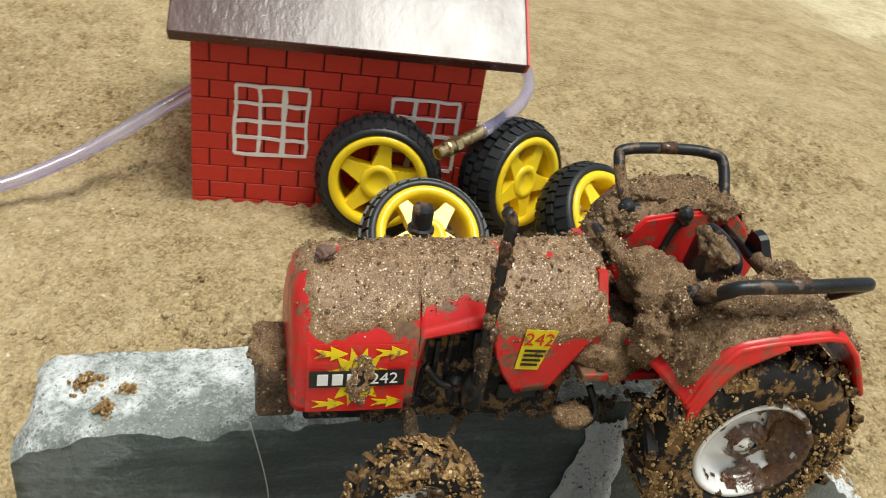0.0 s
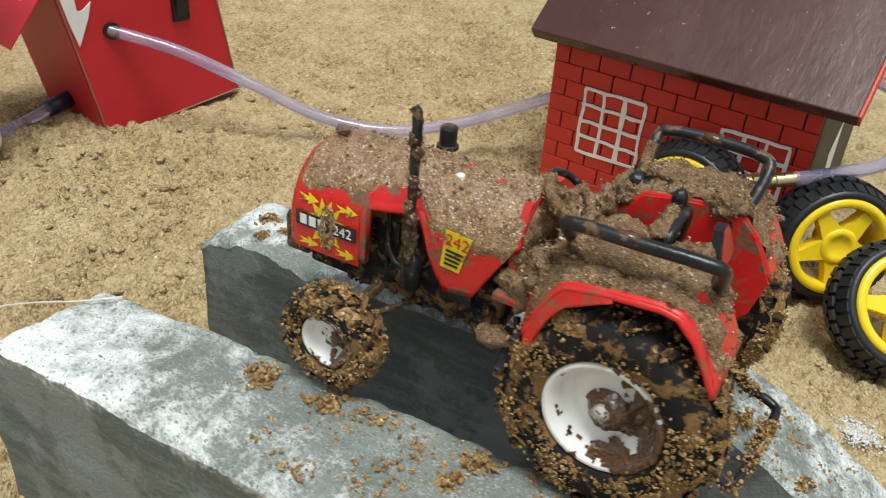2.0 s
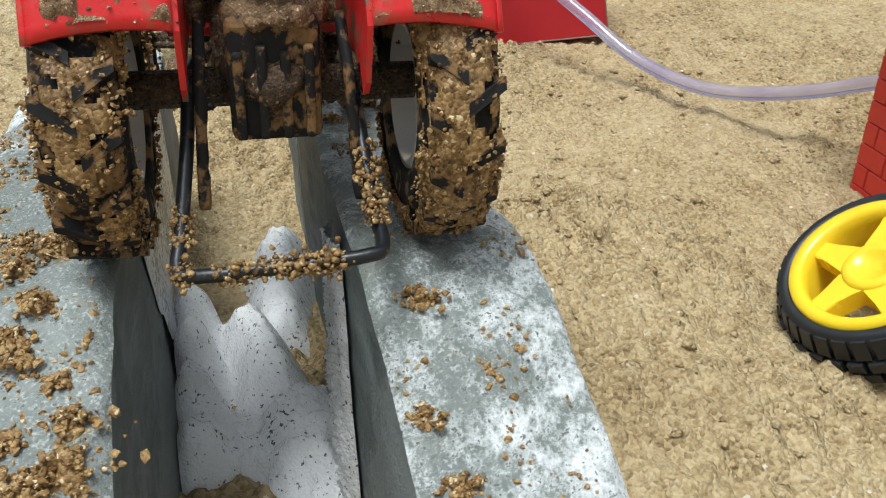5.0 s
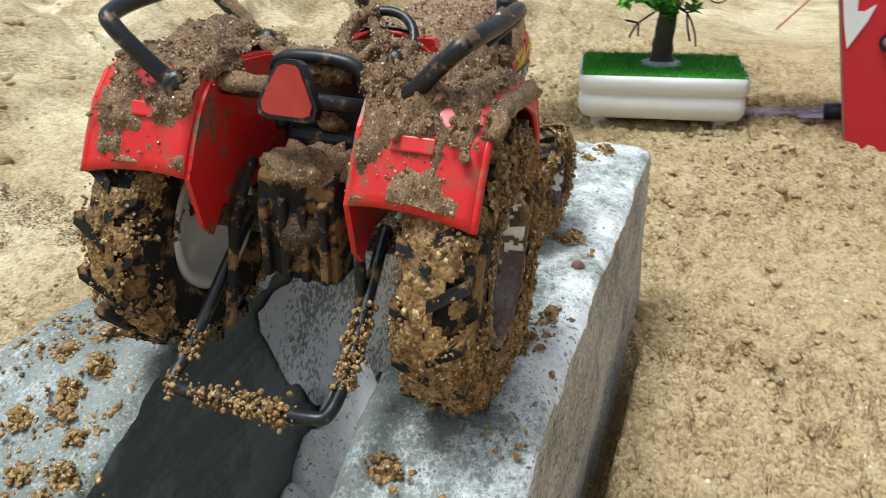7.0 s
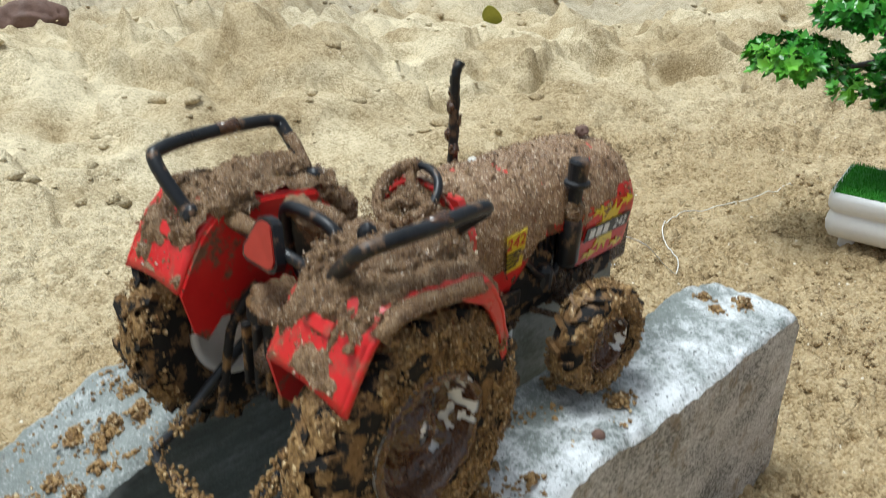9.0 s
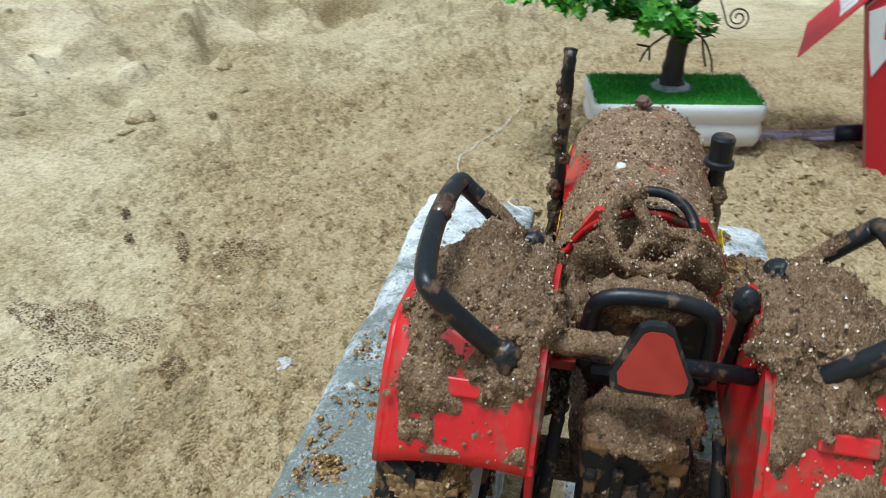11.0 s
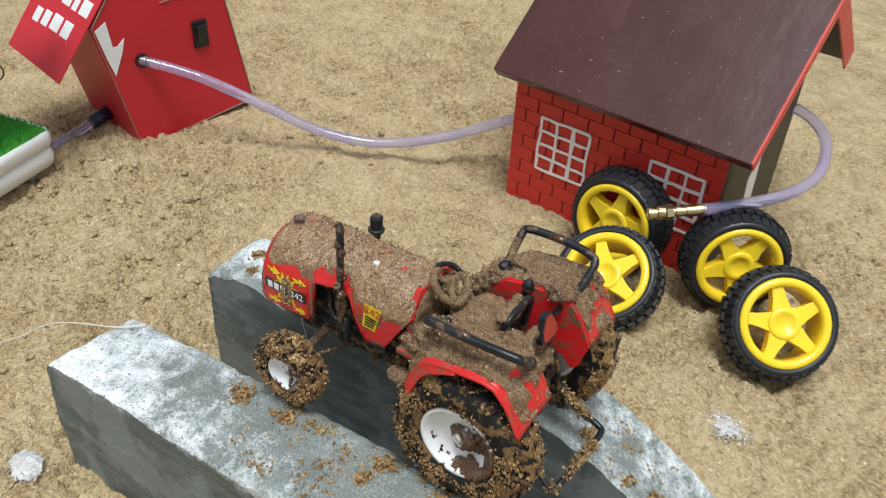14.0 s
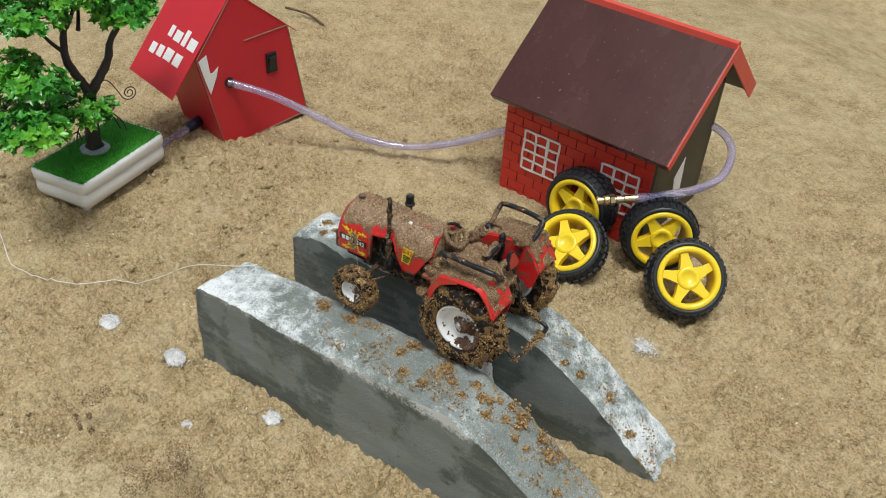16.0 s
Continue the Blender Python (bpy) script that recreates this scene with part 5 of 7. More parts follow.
# wheels
def tractor_wheel(name, hub, sign, R, width, rim_r, lugs, lug_h, label, seed, turn=0.0):
    """hub: middle of the outer rim face. The axle runs across."""
    wheel = new(name)
    wheel.parent = tractor
    wheel["label"] = label
    wheel.matrix_local = Matrix.Translation(P(*hub)) @ pose(0, 0, 0, 0, 0, turn) @ Matrix.Diagonal((1, sign, 1, 1))
    W, Rt = width * MM, (R - lug_h) * MM
    rr, dish = rim_r * MM, rim_r * MM / 13
    tyre = lathe_bm([(rr, -0.6 * MM), (rr + 1.2 * MM, 0.9 * MM), (Rt * 0.84, 1.2 * MM), (Rt * 0.95, 0.2 * MM), (Rt, -1.8 * MM), (Rt, -W + 1.8 * MM), (Rt * 0.95, -W), (Rt * 0.84, -W - 0.8 * MM), (rr + 1.2 * MM, -W - 0.6 * MM), (rr, -W + 1 * MM)], 56, "y", True)
    t = part("tyre", tyre, TYRE, wheel, "black rubber tyre caked with sandy mud", True)
    for half in (0, 1):
        lug = bmesh.new()
        y0, y1 = (-W * 0.5, 0.6 * MM) if half else (-W * 0.5, -W - 0.4 * MM)
        ring = []
        for wv, yv in ((0, y0), (0.16, y1)):
            for dw in (-0.055, 0.055):
                for r in (Rt * 0.985, R * MM):
                    x = wv + dw * (1 if r < R * MM else 0.75)
                    ring.append(lug.verts.new((r * math.cos(x), yv, r * math.sin(x))))
        for q in ((0, 1, 3, 2), (4, 6, 7, 5), (1, 5, 7, 3), (0, 4, 5, 1), (2, 3, 7, 6)):
            lug.faces.new([ring[n] for n in q])
        one = part("lug", lug, TYRE, t)
        for k in range(lugs):
            ob = one if k == 0 else put("lug", one.data, None, t)
            ob.matrix_local = pose(0, 0, 0, 0, -360 * (k + 0.5 * half) / lugs, 0)
    rim = lathe_bm([(0, -2.4 * MM), (rr * 0.2, -2.4 * MM), (rr * 0.24, -3.2 * MM), (rr * 0.42, -4.8 * dish), (rr * 0.62, -6.0 * dish), (rr * 0.82, -4.6 * dish), (rr * 0.92, 0.2 * MM), (rr, 0.5 * MM), (rr * 1.04, -0.4 * MM), (rr * 1.0, -2 * MM), (rr * 0.99, -W + 2 * MM), (rr * 1.02, -W), (rr * 0.9, -W - 0.2 * MM), (rr * 0.8, -W + 3 * MM), (rr * 0.3, -W + 4 * MM), (0, -W + 4 * MM)], 40, "y")
    rm = part("rim", rim, WHITE_RIM, wheel, "white dished rim smeared with brown mud", True)
    part("hub", lathe_bm([(0, -1.8 * MM), (rr * 0.10, -1.9 * MM), (rr * 0.12, -2.1 * MM), (rr * 0.18, -2.3 * MM), (rr * 0.19, -3.2 * MM), (0, -3.2 * MM)], 20, "y"), WHITE_RIM, rm, "", True)
    r2 = np.random.default_rng(seed)

    def face_mud(a, b):
        w, r = 2 * math.pi * a, rr * (0.12 + 0.93 * b)
        return Vector((r * math.cos(w), float(np.interp(b, (0, 0.1, 0.32, 0.54, 0.75, 0.86, 0.95, 1.0), (-0.0015, -0.0019, -3.9 * dish, -5.1 * dish, -3.4 * dish, 0.0008, 0.0010, 0.0005))), r * math.sin(w))), Vector((0, 1, 0))

    mud_sheet("rim_mud", face_mud, 150, 48, 0.0011, lambda a, b: (0.36 if sign > 0 else -0.12) + 0.34 * math.cos(2 * math.pi * (a - 0.97)) + (0.4 if 0.08 < b < 0.3 else 0), seed, wheel, 230, RIM_MUD)
    ring = [(rr * 1.10, 0.7 * MM), (rr * 1.3, 1.3 * MM), (Rt * 0.86, 1.6 * MM), (Rt * 0.97, 0.6 * MM), (R * MM * 0.985, -1.6 * MM), (R * MM * 0.985, -W + 1.6 * MM), (Rt * 0.97, -W - 0.6 * MM), (Rt * 0.86, -W - 1.2 * MM)]

    def crust(a, b):
        s = b * (len(ring) - 1)
        i = min(int(s), len(ring) - 2)
        f = s - i
        (r0, y0), (r1, y1) = ring[i], ring[i + 1]
        r, y = r0 + (r1 - r0) * f, y0 + (y1 - y0) * f
        w = 2 * math.pi * a
        nr, ny = -(y1 - y0), (r1 - r0)
        ln = math.hypot(nr, ny)
        nr, ny = nr / ln, ny / ln
        return Vector((r * math.cos(w), y, r * math.sin(w))), Vector((nr * math.cos(w), ny, nr * math.sin(w)))

    mud_sheet("tyre_crust", crust, 220, 64, 0.0011, lambda a, b: (0.20 if sign > 0 else -0.03) - (0.04 if sign > 0 else 0.16) * step(0.4, 0.55, b) - 0.22 * math.exp(-((b - 0.2) / 0.14) ** 2), seed + 3, t, 120, TYRE_SAND, "crust of wet sand on the tyre", 0.9)
    spots, count = [], int(R * R * (15 if sign > 0 else 8.5))
    for k in range(count):
        p, n = crust(r2.random(), r2.random())
        if n3(p, 120, seed + 3) + 0.22 * r2.normal() > -0.02:
            spots.append((np.array(p + n * r2.uniform(0.0, 0.0008)), 0.00016 + 0.00042 * r2.random() ** 2.4, 1.0))
    tagged(put("tyre_sand", clump_mesh("tyre_sand", spots, 1, 0.45, seed), TYRE_SAND, t, "coarse wet sand stuck to the tread"), kind="stuff")
    return wheel


for sign in (-1, 1):
    tractor_wheel("rear_wheel", (55.9, sign * 32.8, 96.9), sign, 24.8, 10.4, 13.0, 16, 1.9, "large rear wheel, black tyre and white rim under mud", 101 + sign)
tractor_wheel("front_wheel", (-13.3, -32.0, 84.3), -1, 13.9, 7.0, 6.9, 14, 1.2, "small front wheel, black tyre and white rim under mud", 111, 0)
tractor_wheel("front_wheel", (-9.2, 27.6, 85.4), 1, 13.9, 7.0, 6.9, 14, 1.2, "small front wheel, black tyre and white rim under mud", 117, -5)

# loose clods of mud on the body
spots = []
for k in range(160):
    u, b = rng.uniform(-36, 25), rng.uniform(0.3, 0.7)
    p, _ = hood_at(u, b, 1.0)
    spots.append((np.array(p), 0.0002 + 0.0004 * rng.random() ** 2, 0.8))
for k in range(260):
    sign = rng.choice([-1, 1])
    p, n = fender_point(rng.uniform(0.08, 0.85), rng.uniform(0.02, 0.98), sign)
    spots.append((np.array(p + n * 0.0018), 0.0003 + 0.0007 * rng.random() ** 2, 0.8))
tagged(put("mud_grit", clump_mesh("mud_grit", spots, 1, 0.45, 8), MUD, tractor, "crumbs of mud"), kind="stuff")
for sign in (-1, 1):
    spots = []
    for k in range(900):
        u, z = rng.uniform(-30, 40), rng.uniform(88, 112)
        if (u < -15 or u > 4 or z < 96) and n3((u, z, sign), 0.16) + 0.4 * n3((u, z, sign), 0.5) > 0.02 - 0.02 * (100 - z) * 0.3:
            v = sign * (9.6 + (3.5 if u > 22 else 0.8) * rng.random())
            spots.append((np.array(P(u, v, z)), 0.0004 + 0.0011 * rng.random() ** 2, 1.0))
    tagged(put("engine_mud", clump_mesh("engine_mud", spots, 2, 0.3, 20 + sign), MUD_DARK, tractor, "dark mud splashed over the engine", True), kind="stuff")
for u, v, z in ((5.4, -5.2, 125.3),):
    part("pale_pebble", lump_bm(P(u, v, z), (1.3 * MM, 1.1 * MM, 0.8 * MM), 3, 0.2, 2), THREAD, tractor, "pale chip stuck in the mud", True)

# fine wet grains over all the mud
def grit_on(ob, count, seed, small=0.00009, large=0.00024):
    """Grains that stick to a crust or lump of mud, as one part beside it."""
    gr = np.random.default_rng(seed)
    mesh = ob.data
    near_m = ob.matrix_local
    n = len(mesh.vertices)
    spots = []
    for k in gr.integers(0, n, count):
        v = mesh.vertices[int(k)]
        place = near_m @ (v.co + v.normal * 0.0001 + Vector(gr.normal(0, 0.0003, 3)))
        spots.append((np.array(place), small + large * gr.random() ** 2.5, 0.9))
    tagged(put("mud_grain", clump_mesh("mud_grain", spots, 1, 0.4, seed), GRIT, ob.parent, "wet grains stuck in the mud"), kind="stuff")


muddy = [(o, int(min(1500, 140 + 40 * max(o.dimensions) * 1000))) for o in list(tractor.children_recursive) if o.type == "MESH" and o.data.materials and o.data.materials[0] in (MUD, HOOD_MUD) and len(o.data.vertices) > 300 and o.name.split(".")[0] != "mud_grit"]
for k, (o, n) in enumerate(muddy):
    grit_on(o, n, 700 + k)

# ---- painted toy house ----
HOUSE = pose(-0.0790, 0.3695, -0.001, 0, 0, 7.7) @ Matrix.Scale(0.968, 4)
house = thing("toy_house", HOUSE, "small wooden house painted as red brick with a brown gloss roof", "toy house")
HW, HD, HH = 0.1365, 0.105, 0.083
RY = 0.0660
WT = 0.005


def hpart(name, bm, material, label="", parent=None):
    return part(name, bm, material, parent or house, label)


RIDGE, EAVE = 0.1572, 0.0895
BACK_H = RIDGE - (RIDGE - EAVE) / (RY + 0.0165) * (HD - RY) - 0.009


def gable(x0, x1):
    rise = EAVE - 0.004 + (RIDGE - EAVE) * 0.93
    return prism_bm([(WT + 0.0005, -0.006), (HD - WT - 0.0005, -0.006), (HD - WT - 0.0005, BACK_H), (RY, rise), (WT + 0.0005, HH)], x0, x1, "x")


front = hpart("front_wall", box_bm((0.0006, 0.0008, -0.006), (HW, WT, HH), 0.0003), JOINT, "red brick front wall with black joints")
hpart("back_wall", box_bm((0, HD - WT, -0.006), (HW, HD, BACK_H - 0.001), 0.0003), OLIVE)
hpart("left_wall", gable(0, WT), BRICK)
hpart("right_wall", gable(HW - WT, HW), OLIVE, "dark olive end wall")
flat = prism_bm([(0.0545, -0.004), (0.0665, -0.004), (0.0579, 0.0625), (0.0444, 0.048), (0.0488, 0.0277)], HW + 0.0002, HW + 0.0006, "x")
hpart("white_patch", flat, WHITE_PAINT, "white painted patch on the end wall")
BACK = 0.019
SLOPE = math.degrees(math.atan2(RIDGE - EAVE, RY + 0.0165))
RL = math.hypot(RIDGE - EAVE, RY + 0.0165)


def roof_slab(front_side):
    bm = box_bm((-0.0075, 0 if front_side else BACK, -0.0072), (HW + 0.0148, RL, 0), 0.0007)
    ob = hpart("roof_panel", bm, ROOF, "dark brown glossy painted roof board")
    if front_side:
        ob.matrix_local = Matrix.Translation((0, -0.0165, EAVE + 0.0035)) @ pose(0, 0, 0, SLOPE, 0, 0)
    else:
        ob.matrix_local = Matrix.Translation((HW + 0.0073, 2 * RY + 0.0165, EAVE + 0.0035)) @ pose(0, 0, 0, SLOPE, 0, 180)
    ob.data.materials.append(OLIVE)
    for f in ob.data.polygons:
        f.material_index = 1 if f.normal.z < -0.5 else 0
    return ob


slab_f, slab_b = roof_slab(True), roof_slab(False)
for slab, x in ((slab_f, HW + 0.0148), (slab_b, -0.0075)):
    bm = box_bm((x - 0.0002 if slab is slab_f else x - 0.0011, 0.0003 if slab is slab_f else BACK + 0.0003, -0.0071 if slab is slab_f else -0.0125), (x + 0.0011 if slab is slab_f else x + 0.0002, RL - 0.0002, 0.0004), 0.0003)
    part("red_roof_edge", bm, EDGE_RED, slab, "red painted barge edge")
ridge_bm = prism_bm([(RY - 0.0035, RIDGE + 0.0005), (RY + 0.0035, RIDGE + 0.0005), (RY + 0.0028, RIDGE + 0.0052), (RY, RIDGE + 0.0064), (RY - 0.0028, RIDGE + 0.0052)], -0.0072, HW + 0.0151, "x")
hpart("ridge_cap", ridge_bm, EDGE_RED, "red painted ridge")

# hand-drawn white windows, proud of the wall


def painted_window(x0, z0, w, h, cols, rows, thick_col, seed):
    win = thing("painted_window", Matrix.Identity(4), "", "")
    r = random.Random(seed)

    def stroke(a, b, width):
        pts = []
        for k in range(7):
            t = k / 6
            pts.append((a[0] + (b[0] - a[0]) * t + r.uniform(-1, 1) * 0.00045, a[1] + (b[1] - a[1]) * t + r.uniform(-1, 1) * 0.00045))
        dx, dz = b[0] - a[0], b[1] - a[1]
        ln = math.hypot(dx, dz)
        nx_, nz_ = -dz / ln, dx / ln
        ws = [width * r.uniform(0.75, 1.2) / 2 for _ in pts]
        outline = [(p[0] + nx_ * q, p[1] + nz_ * q) for p, q in zip(pts, ws)] + [(p[0] - nx_ * q, p[1] - nz_ * q) for p, q in reversed(list(zip(pts, ws)))]
        return outline

    n = 0
    for k in range(cols + 1):
        x = x0 + w * k / cols
        n += 1
        part("white_stroke", prism_bm(stroke((x + r.uniform(-1, 1) * 0.0004, z0), (x + r.uniform(-1, 1) * 0.0004, z0 + h), 0.0025 if k == thick_col else 0.0017), -0.0007 - 0.00005 * n, -0.0001, "y"), WHITE_PAINT, win)
    for k in range(rows + 1):
        z = z0 + h * k / rows
        n += 1
        part("white_stroke", prism_bm(stroke((x0 - 0.0004, z + r.uniform(-1, 1) * 0.0005), (x0 + w + 0.0004, z + r.uniform(-1, 1) * 0.0005), 0.0016), -0.0007 - 0.00005 * n, -0.0001, "y"), WHITE_PAINT, win)
    win.parent = house
    return win


painted_window(0.0205, 0.0293, 0.0335, 0.0355, 3, 4, 2, 3)
painted_window(0.0938, 0.0280, 0.0325, 0.0365, 3, 4, 1, 5)

# ---- four yellow wheels stacked by the house ----
WW = 0.0245


def yellow_wheel():
    w = thing("rubber_wheel", Matrix.Identity(4), "yellow five-spoke plastic wheel with black rubber tyre", "wheel", "stack of yellow wheels")
    h = WW / 2
    tyre = lathe_bm([(0.0226, -h + 0.002), (0.0240, -h), (0.0264, -h + 0.0004), (0.0274, -h + 0.0032), (0.0284, 0), (0.0272, h - 0.0042), (0.0256, h - 0.0006), (0.0236, h), (0.0226, h - 0.002)], 72, "y", True)
    t = part("tyre", tyre, RUBBER, w, "black rubber tyre with block tread", True)
    for j, (y0, y1) in enumerate(((-h + 0.0012, -h + 0.0072), (-h + 0.0080, -0.0006), (0.0006, h - 0.0080), (h - 0.0072, h - 0.0012))):
        tread = bmesh.new()
        da = 2 * math.pi / 32 * 0.37
        vs = []
        for r in (0.0262, (0.0296, 0.0303, 0.0301, 0.0290)[j]):
            for y in (y0, y1):
                for s in (-1, 1):
                    edge = 0.0022 if (j == 0 and y == y0) or (j == 3 and y == y1) else (0.0004 if (j == 0 and y == y1) or (j == 3 and y == y0) else 0)
                    vs.append(tread.verts.new(((r - edge) * math.cos(s * da), y, (r - edge) * math.sin(s * da))))
        for q in ((4, 5, 7, 6), (0, 4, 6, 2), (1, 3, 7, 5), (0, 1, 5, 4), (2, 6, 7, 3)):
            tread.faces.new([vs[i] for i in q])
        one = part("tread_block", tread, RUBBER, t)
        for k in range(32):
            ob = one if k == 0 else put("tread_block", one.data, None, t)
            ob.matrix_local = pose(0, 0, 0, 0, 360 * (k + 0.5 * (j % 2)) / 32, 0)
    rim = lathe_bm([(0.0186, -h + 0.0042), (0.0190, -h + 0.0008), (0.0200, -h - 0.0004), (0.0228, -h - 0.0006), (0.0236, -h + 0.0012), (0.023, 0), (0.0236, h - 0.0012), (0.0228, h + 0.0006), (0.0200, h + 0.0004), (0.0186, h - 0.0032), (0.0192, 0)], 64, "y", True)
    rm = part("rim", rim, YELLOW, w, "bright yellow rim", True)
    for k in range(5):
        outline = [(0.0050, -0.0058), (0.0085, -0.0046), (0.0135, -0.0034), (0.0194, -0.0030), (0.0194, 0.0030), (0.0135, 0.0034), (0.0085, 0.0046), (0.0050, 0.0058)]
        ob = part("spoke", prism_bm(outline, -h + 0.0022, -h + 0.0085, "y", None, 0.0008), YELLOW, rm)
        ob.matrix_local = pose(0, 0, 0, 0, 72 * k - 18, 0)
    part("hub", lathe_bm([(0, -h + 0.0022), (0.0046, -h + 0.0022), (0.0052, -h + 0.0014), (0.0078, -h + 0.0012), (0.0086, -h + 0.0022), (0.0086, -h + 0.010), (0.0052, h - 0.006), (0, h - 0.006)], 32, "y"), YELLOW, rm, "round hub boss", True)
    return w


def wheel_pose(centre, facing, spin):
    """facing: the way the open face looks; centre: middle of that face."""
    f = Vector(facing).normalized()
    side = f.cross(Vector((0, 0, 1))).normalized()
    up = side.cross(f)
    m = Matrix((-side, -f, up)).transposed().to_4x4()
    return Matrix.Translation(Vector(centre) - f * (WW / 2 - 0.003)) @ m @ pose(0, 0, 0, 0, spin, 0) @ Matrix.Scale(0.974, 4)


WHEELS = [((0.0092, 0.3585, 0.0295), (0.06, -0.98, 0.12), 6), ((0.0335, 0.3195, 0.0285), (0.10, -0.62, 0.78), -36), ((0.0780, 0.3730, 0.0325), (0.68, -0.70, 0.18), -36), ((0.1150, 0.3545, 0.0290), (0.52, -0.55, 0.65), -13)]
first = yellow_wheel()
first.matrix_world = wheel_pose(*WHEELS[0])
for w in WHEELS[1:]:
    copy_thing(first, wheel_pose(*w))

# ---- violet hose with brass nozzle ----
hose_pts = [(-0.27, 0.2275, 0.063), (-0.2665, 0.2303, 0.0628), (-0.2412, 0.2543, 0.0535), (-0.2134, 0.2794, 0.0376), (-0.1858, 0.3048, 0.0207), (-0.1562, 0.3313, 0.0152), (-0.1257, 0.3587, 0.0233), (-0.0951, 0.3871, 0.0391), (-0.0695, 0.4095, 0.0515), (-0.0245, 0.4465, 0.0655), (0.0155, 0.4745, 0.0715), (0.0435, 0.4845, 0.0695), (0.0655, 0.4725, 0.0655), (0.078, 0.4435, 0.06), (0.0755, 0.4145, 0.058), (0.0645, 0.388, 0.0573), (0.0525, 0.3685, 0.0565)]
hose = thing("water_hose", Matrix.Identity(4), "translucent violet plastic hose with a brass nozzle", "hose")
part("hose_tube", tube_bm(smooth_line(hose_pts, 10), 0.0032, 16), HOSE, hose, "", True)
a, b = Vector((0.0535, 0.3703, 0.0566)), Vector((0.0340, 0.3487, 0.0532))
d = (b - a).normalized()
nozzle = part("brass_nozzle", lathe_bm([(0, 0), (0.0029, 0), (0.0031, 0.0005), (0.0031, 0.010), (0.0026, 0.0105), (0.0026, 0.0125), (0.0030, 0.0130), (0.0030, 0.0155), (0.0024, 0.0160), (0.0024, 0.0205), (0.0036, 0.0210), (0.0038, 0.0235), (0.0036, 0.0245), (0.0028, 0.0250), (0.0030, 0.0255), (0.0032, 0.0295), (0.0022, 0.0300), (0.0016, 0.0270), (0, 0.0270)], 24, "z"), BRASS, hose, "brass threaded nozzle")
nozzle.matrix_local = Matrix.Translation(a) @ d.to_track_quat("Z", "Y").to_matrix().to_4x4()
part("hex_nut", lathe_bm([(0.0026, 0.0168), (0.0042, 0.0170), (0.0042, 0.0204), (0.0026, 0.0206)], 6, "z"), BRASS, nozzle)

# ---- red card box shaped like a house, with switch ----
card_house = thing("card_house", Matrix.Identity(4), "red printed card box folded like a house, with a black switch", "card box")
X0, X1 = -0.2666, -0.336
quad = [(0.2206, 0.003), (0.3068, 0.0115), (0.2905, 0.0985), (0.2028, 0.0903)]
apex = (0.2415, 0.1385)
pent = [quad[0], quad[1], quad[2], apex, quad[3]]
body = part("card_body", prism_bm(pent, X1, X0, "x"), CARD_RED, card_house, "plain red card walls")


def card_sheet(name, a, b, c, d, material, label="", parent=card_house, thick=0.0007):
    a, b, c, d = map(Vector, (a, b, c, d))
    n = (b - a).cross(d - a).normalized() * thick
    bm = bmesh.new()
    v = [bm.verts.new(p + o) for o in (Vector(), n) for p in (a, b, c, d)]
    for q in ((0, 1, 2, 3), (4, 5, 6, 7), (0, 1, 5, 4), (1, 2, 6, 5), (2, 3, 7, 6), (3, 0, 4, 7)):
        bm.faces.new([v[i] for i in q])
    return part(name, bm, material, parent, label)


roof_near = card_sheet("card_roof", (X0 + 0.0005, apex[0], apex[1] + 0.0006), (X1 - 0.001, apex[0], apex[1] + 0.0006), (X1 - 0.001, 0.1775, 0.0632), (X0 + 0.0005, 0.1775, 0.0632), CARD_RED, "red card roof flap with white print")
card_sheet("card_roof", (X0 + 0.0005, apex[0], apex[1] + 0.0008), (X1 - 0.001, apex[0], apex[1] + 0.0008), (X1 - 0.001, 0.3, 0.0912), (X0 + 0.0005, 0.3, 0.0912), CARD_RED, "red card roof flap")
card_sheet("side_wall", (X0 - 0.0008, quad[0][0] - 0.0008, quad[0][1]), (X1, quad[0][0] - 0.0008, quad[0][1]), (X1, quad[3][0] - 0.0008, quad[3][1] - 0.001), (X0 - 0.0008, quad[3][0] - 0.0008, quad[3][1] - 0.001), CARD_RED, "red card side wall")
# worn pale edges of the card
for p, q in ((quad[0], quad[1]), (quad[0], quad[3]), (quad[1], quad[2]), ((0.2475, 0.0955), quad[2]), (apex, quad[3])):
    part("worn_edge", tube_bm([Vector((X0 + 0.0004, *p)), Vector((X0 + 0.0004, *q))], 0.00045, 6), CARD_RAW, card_house)
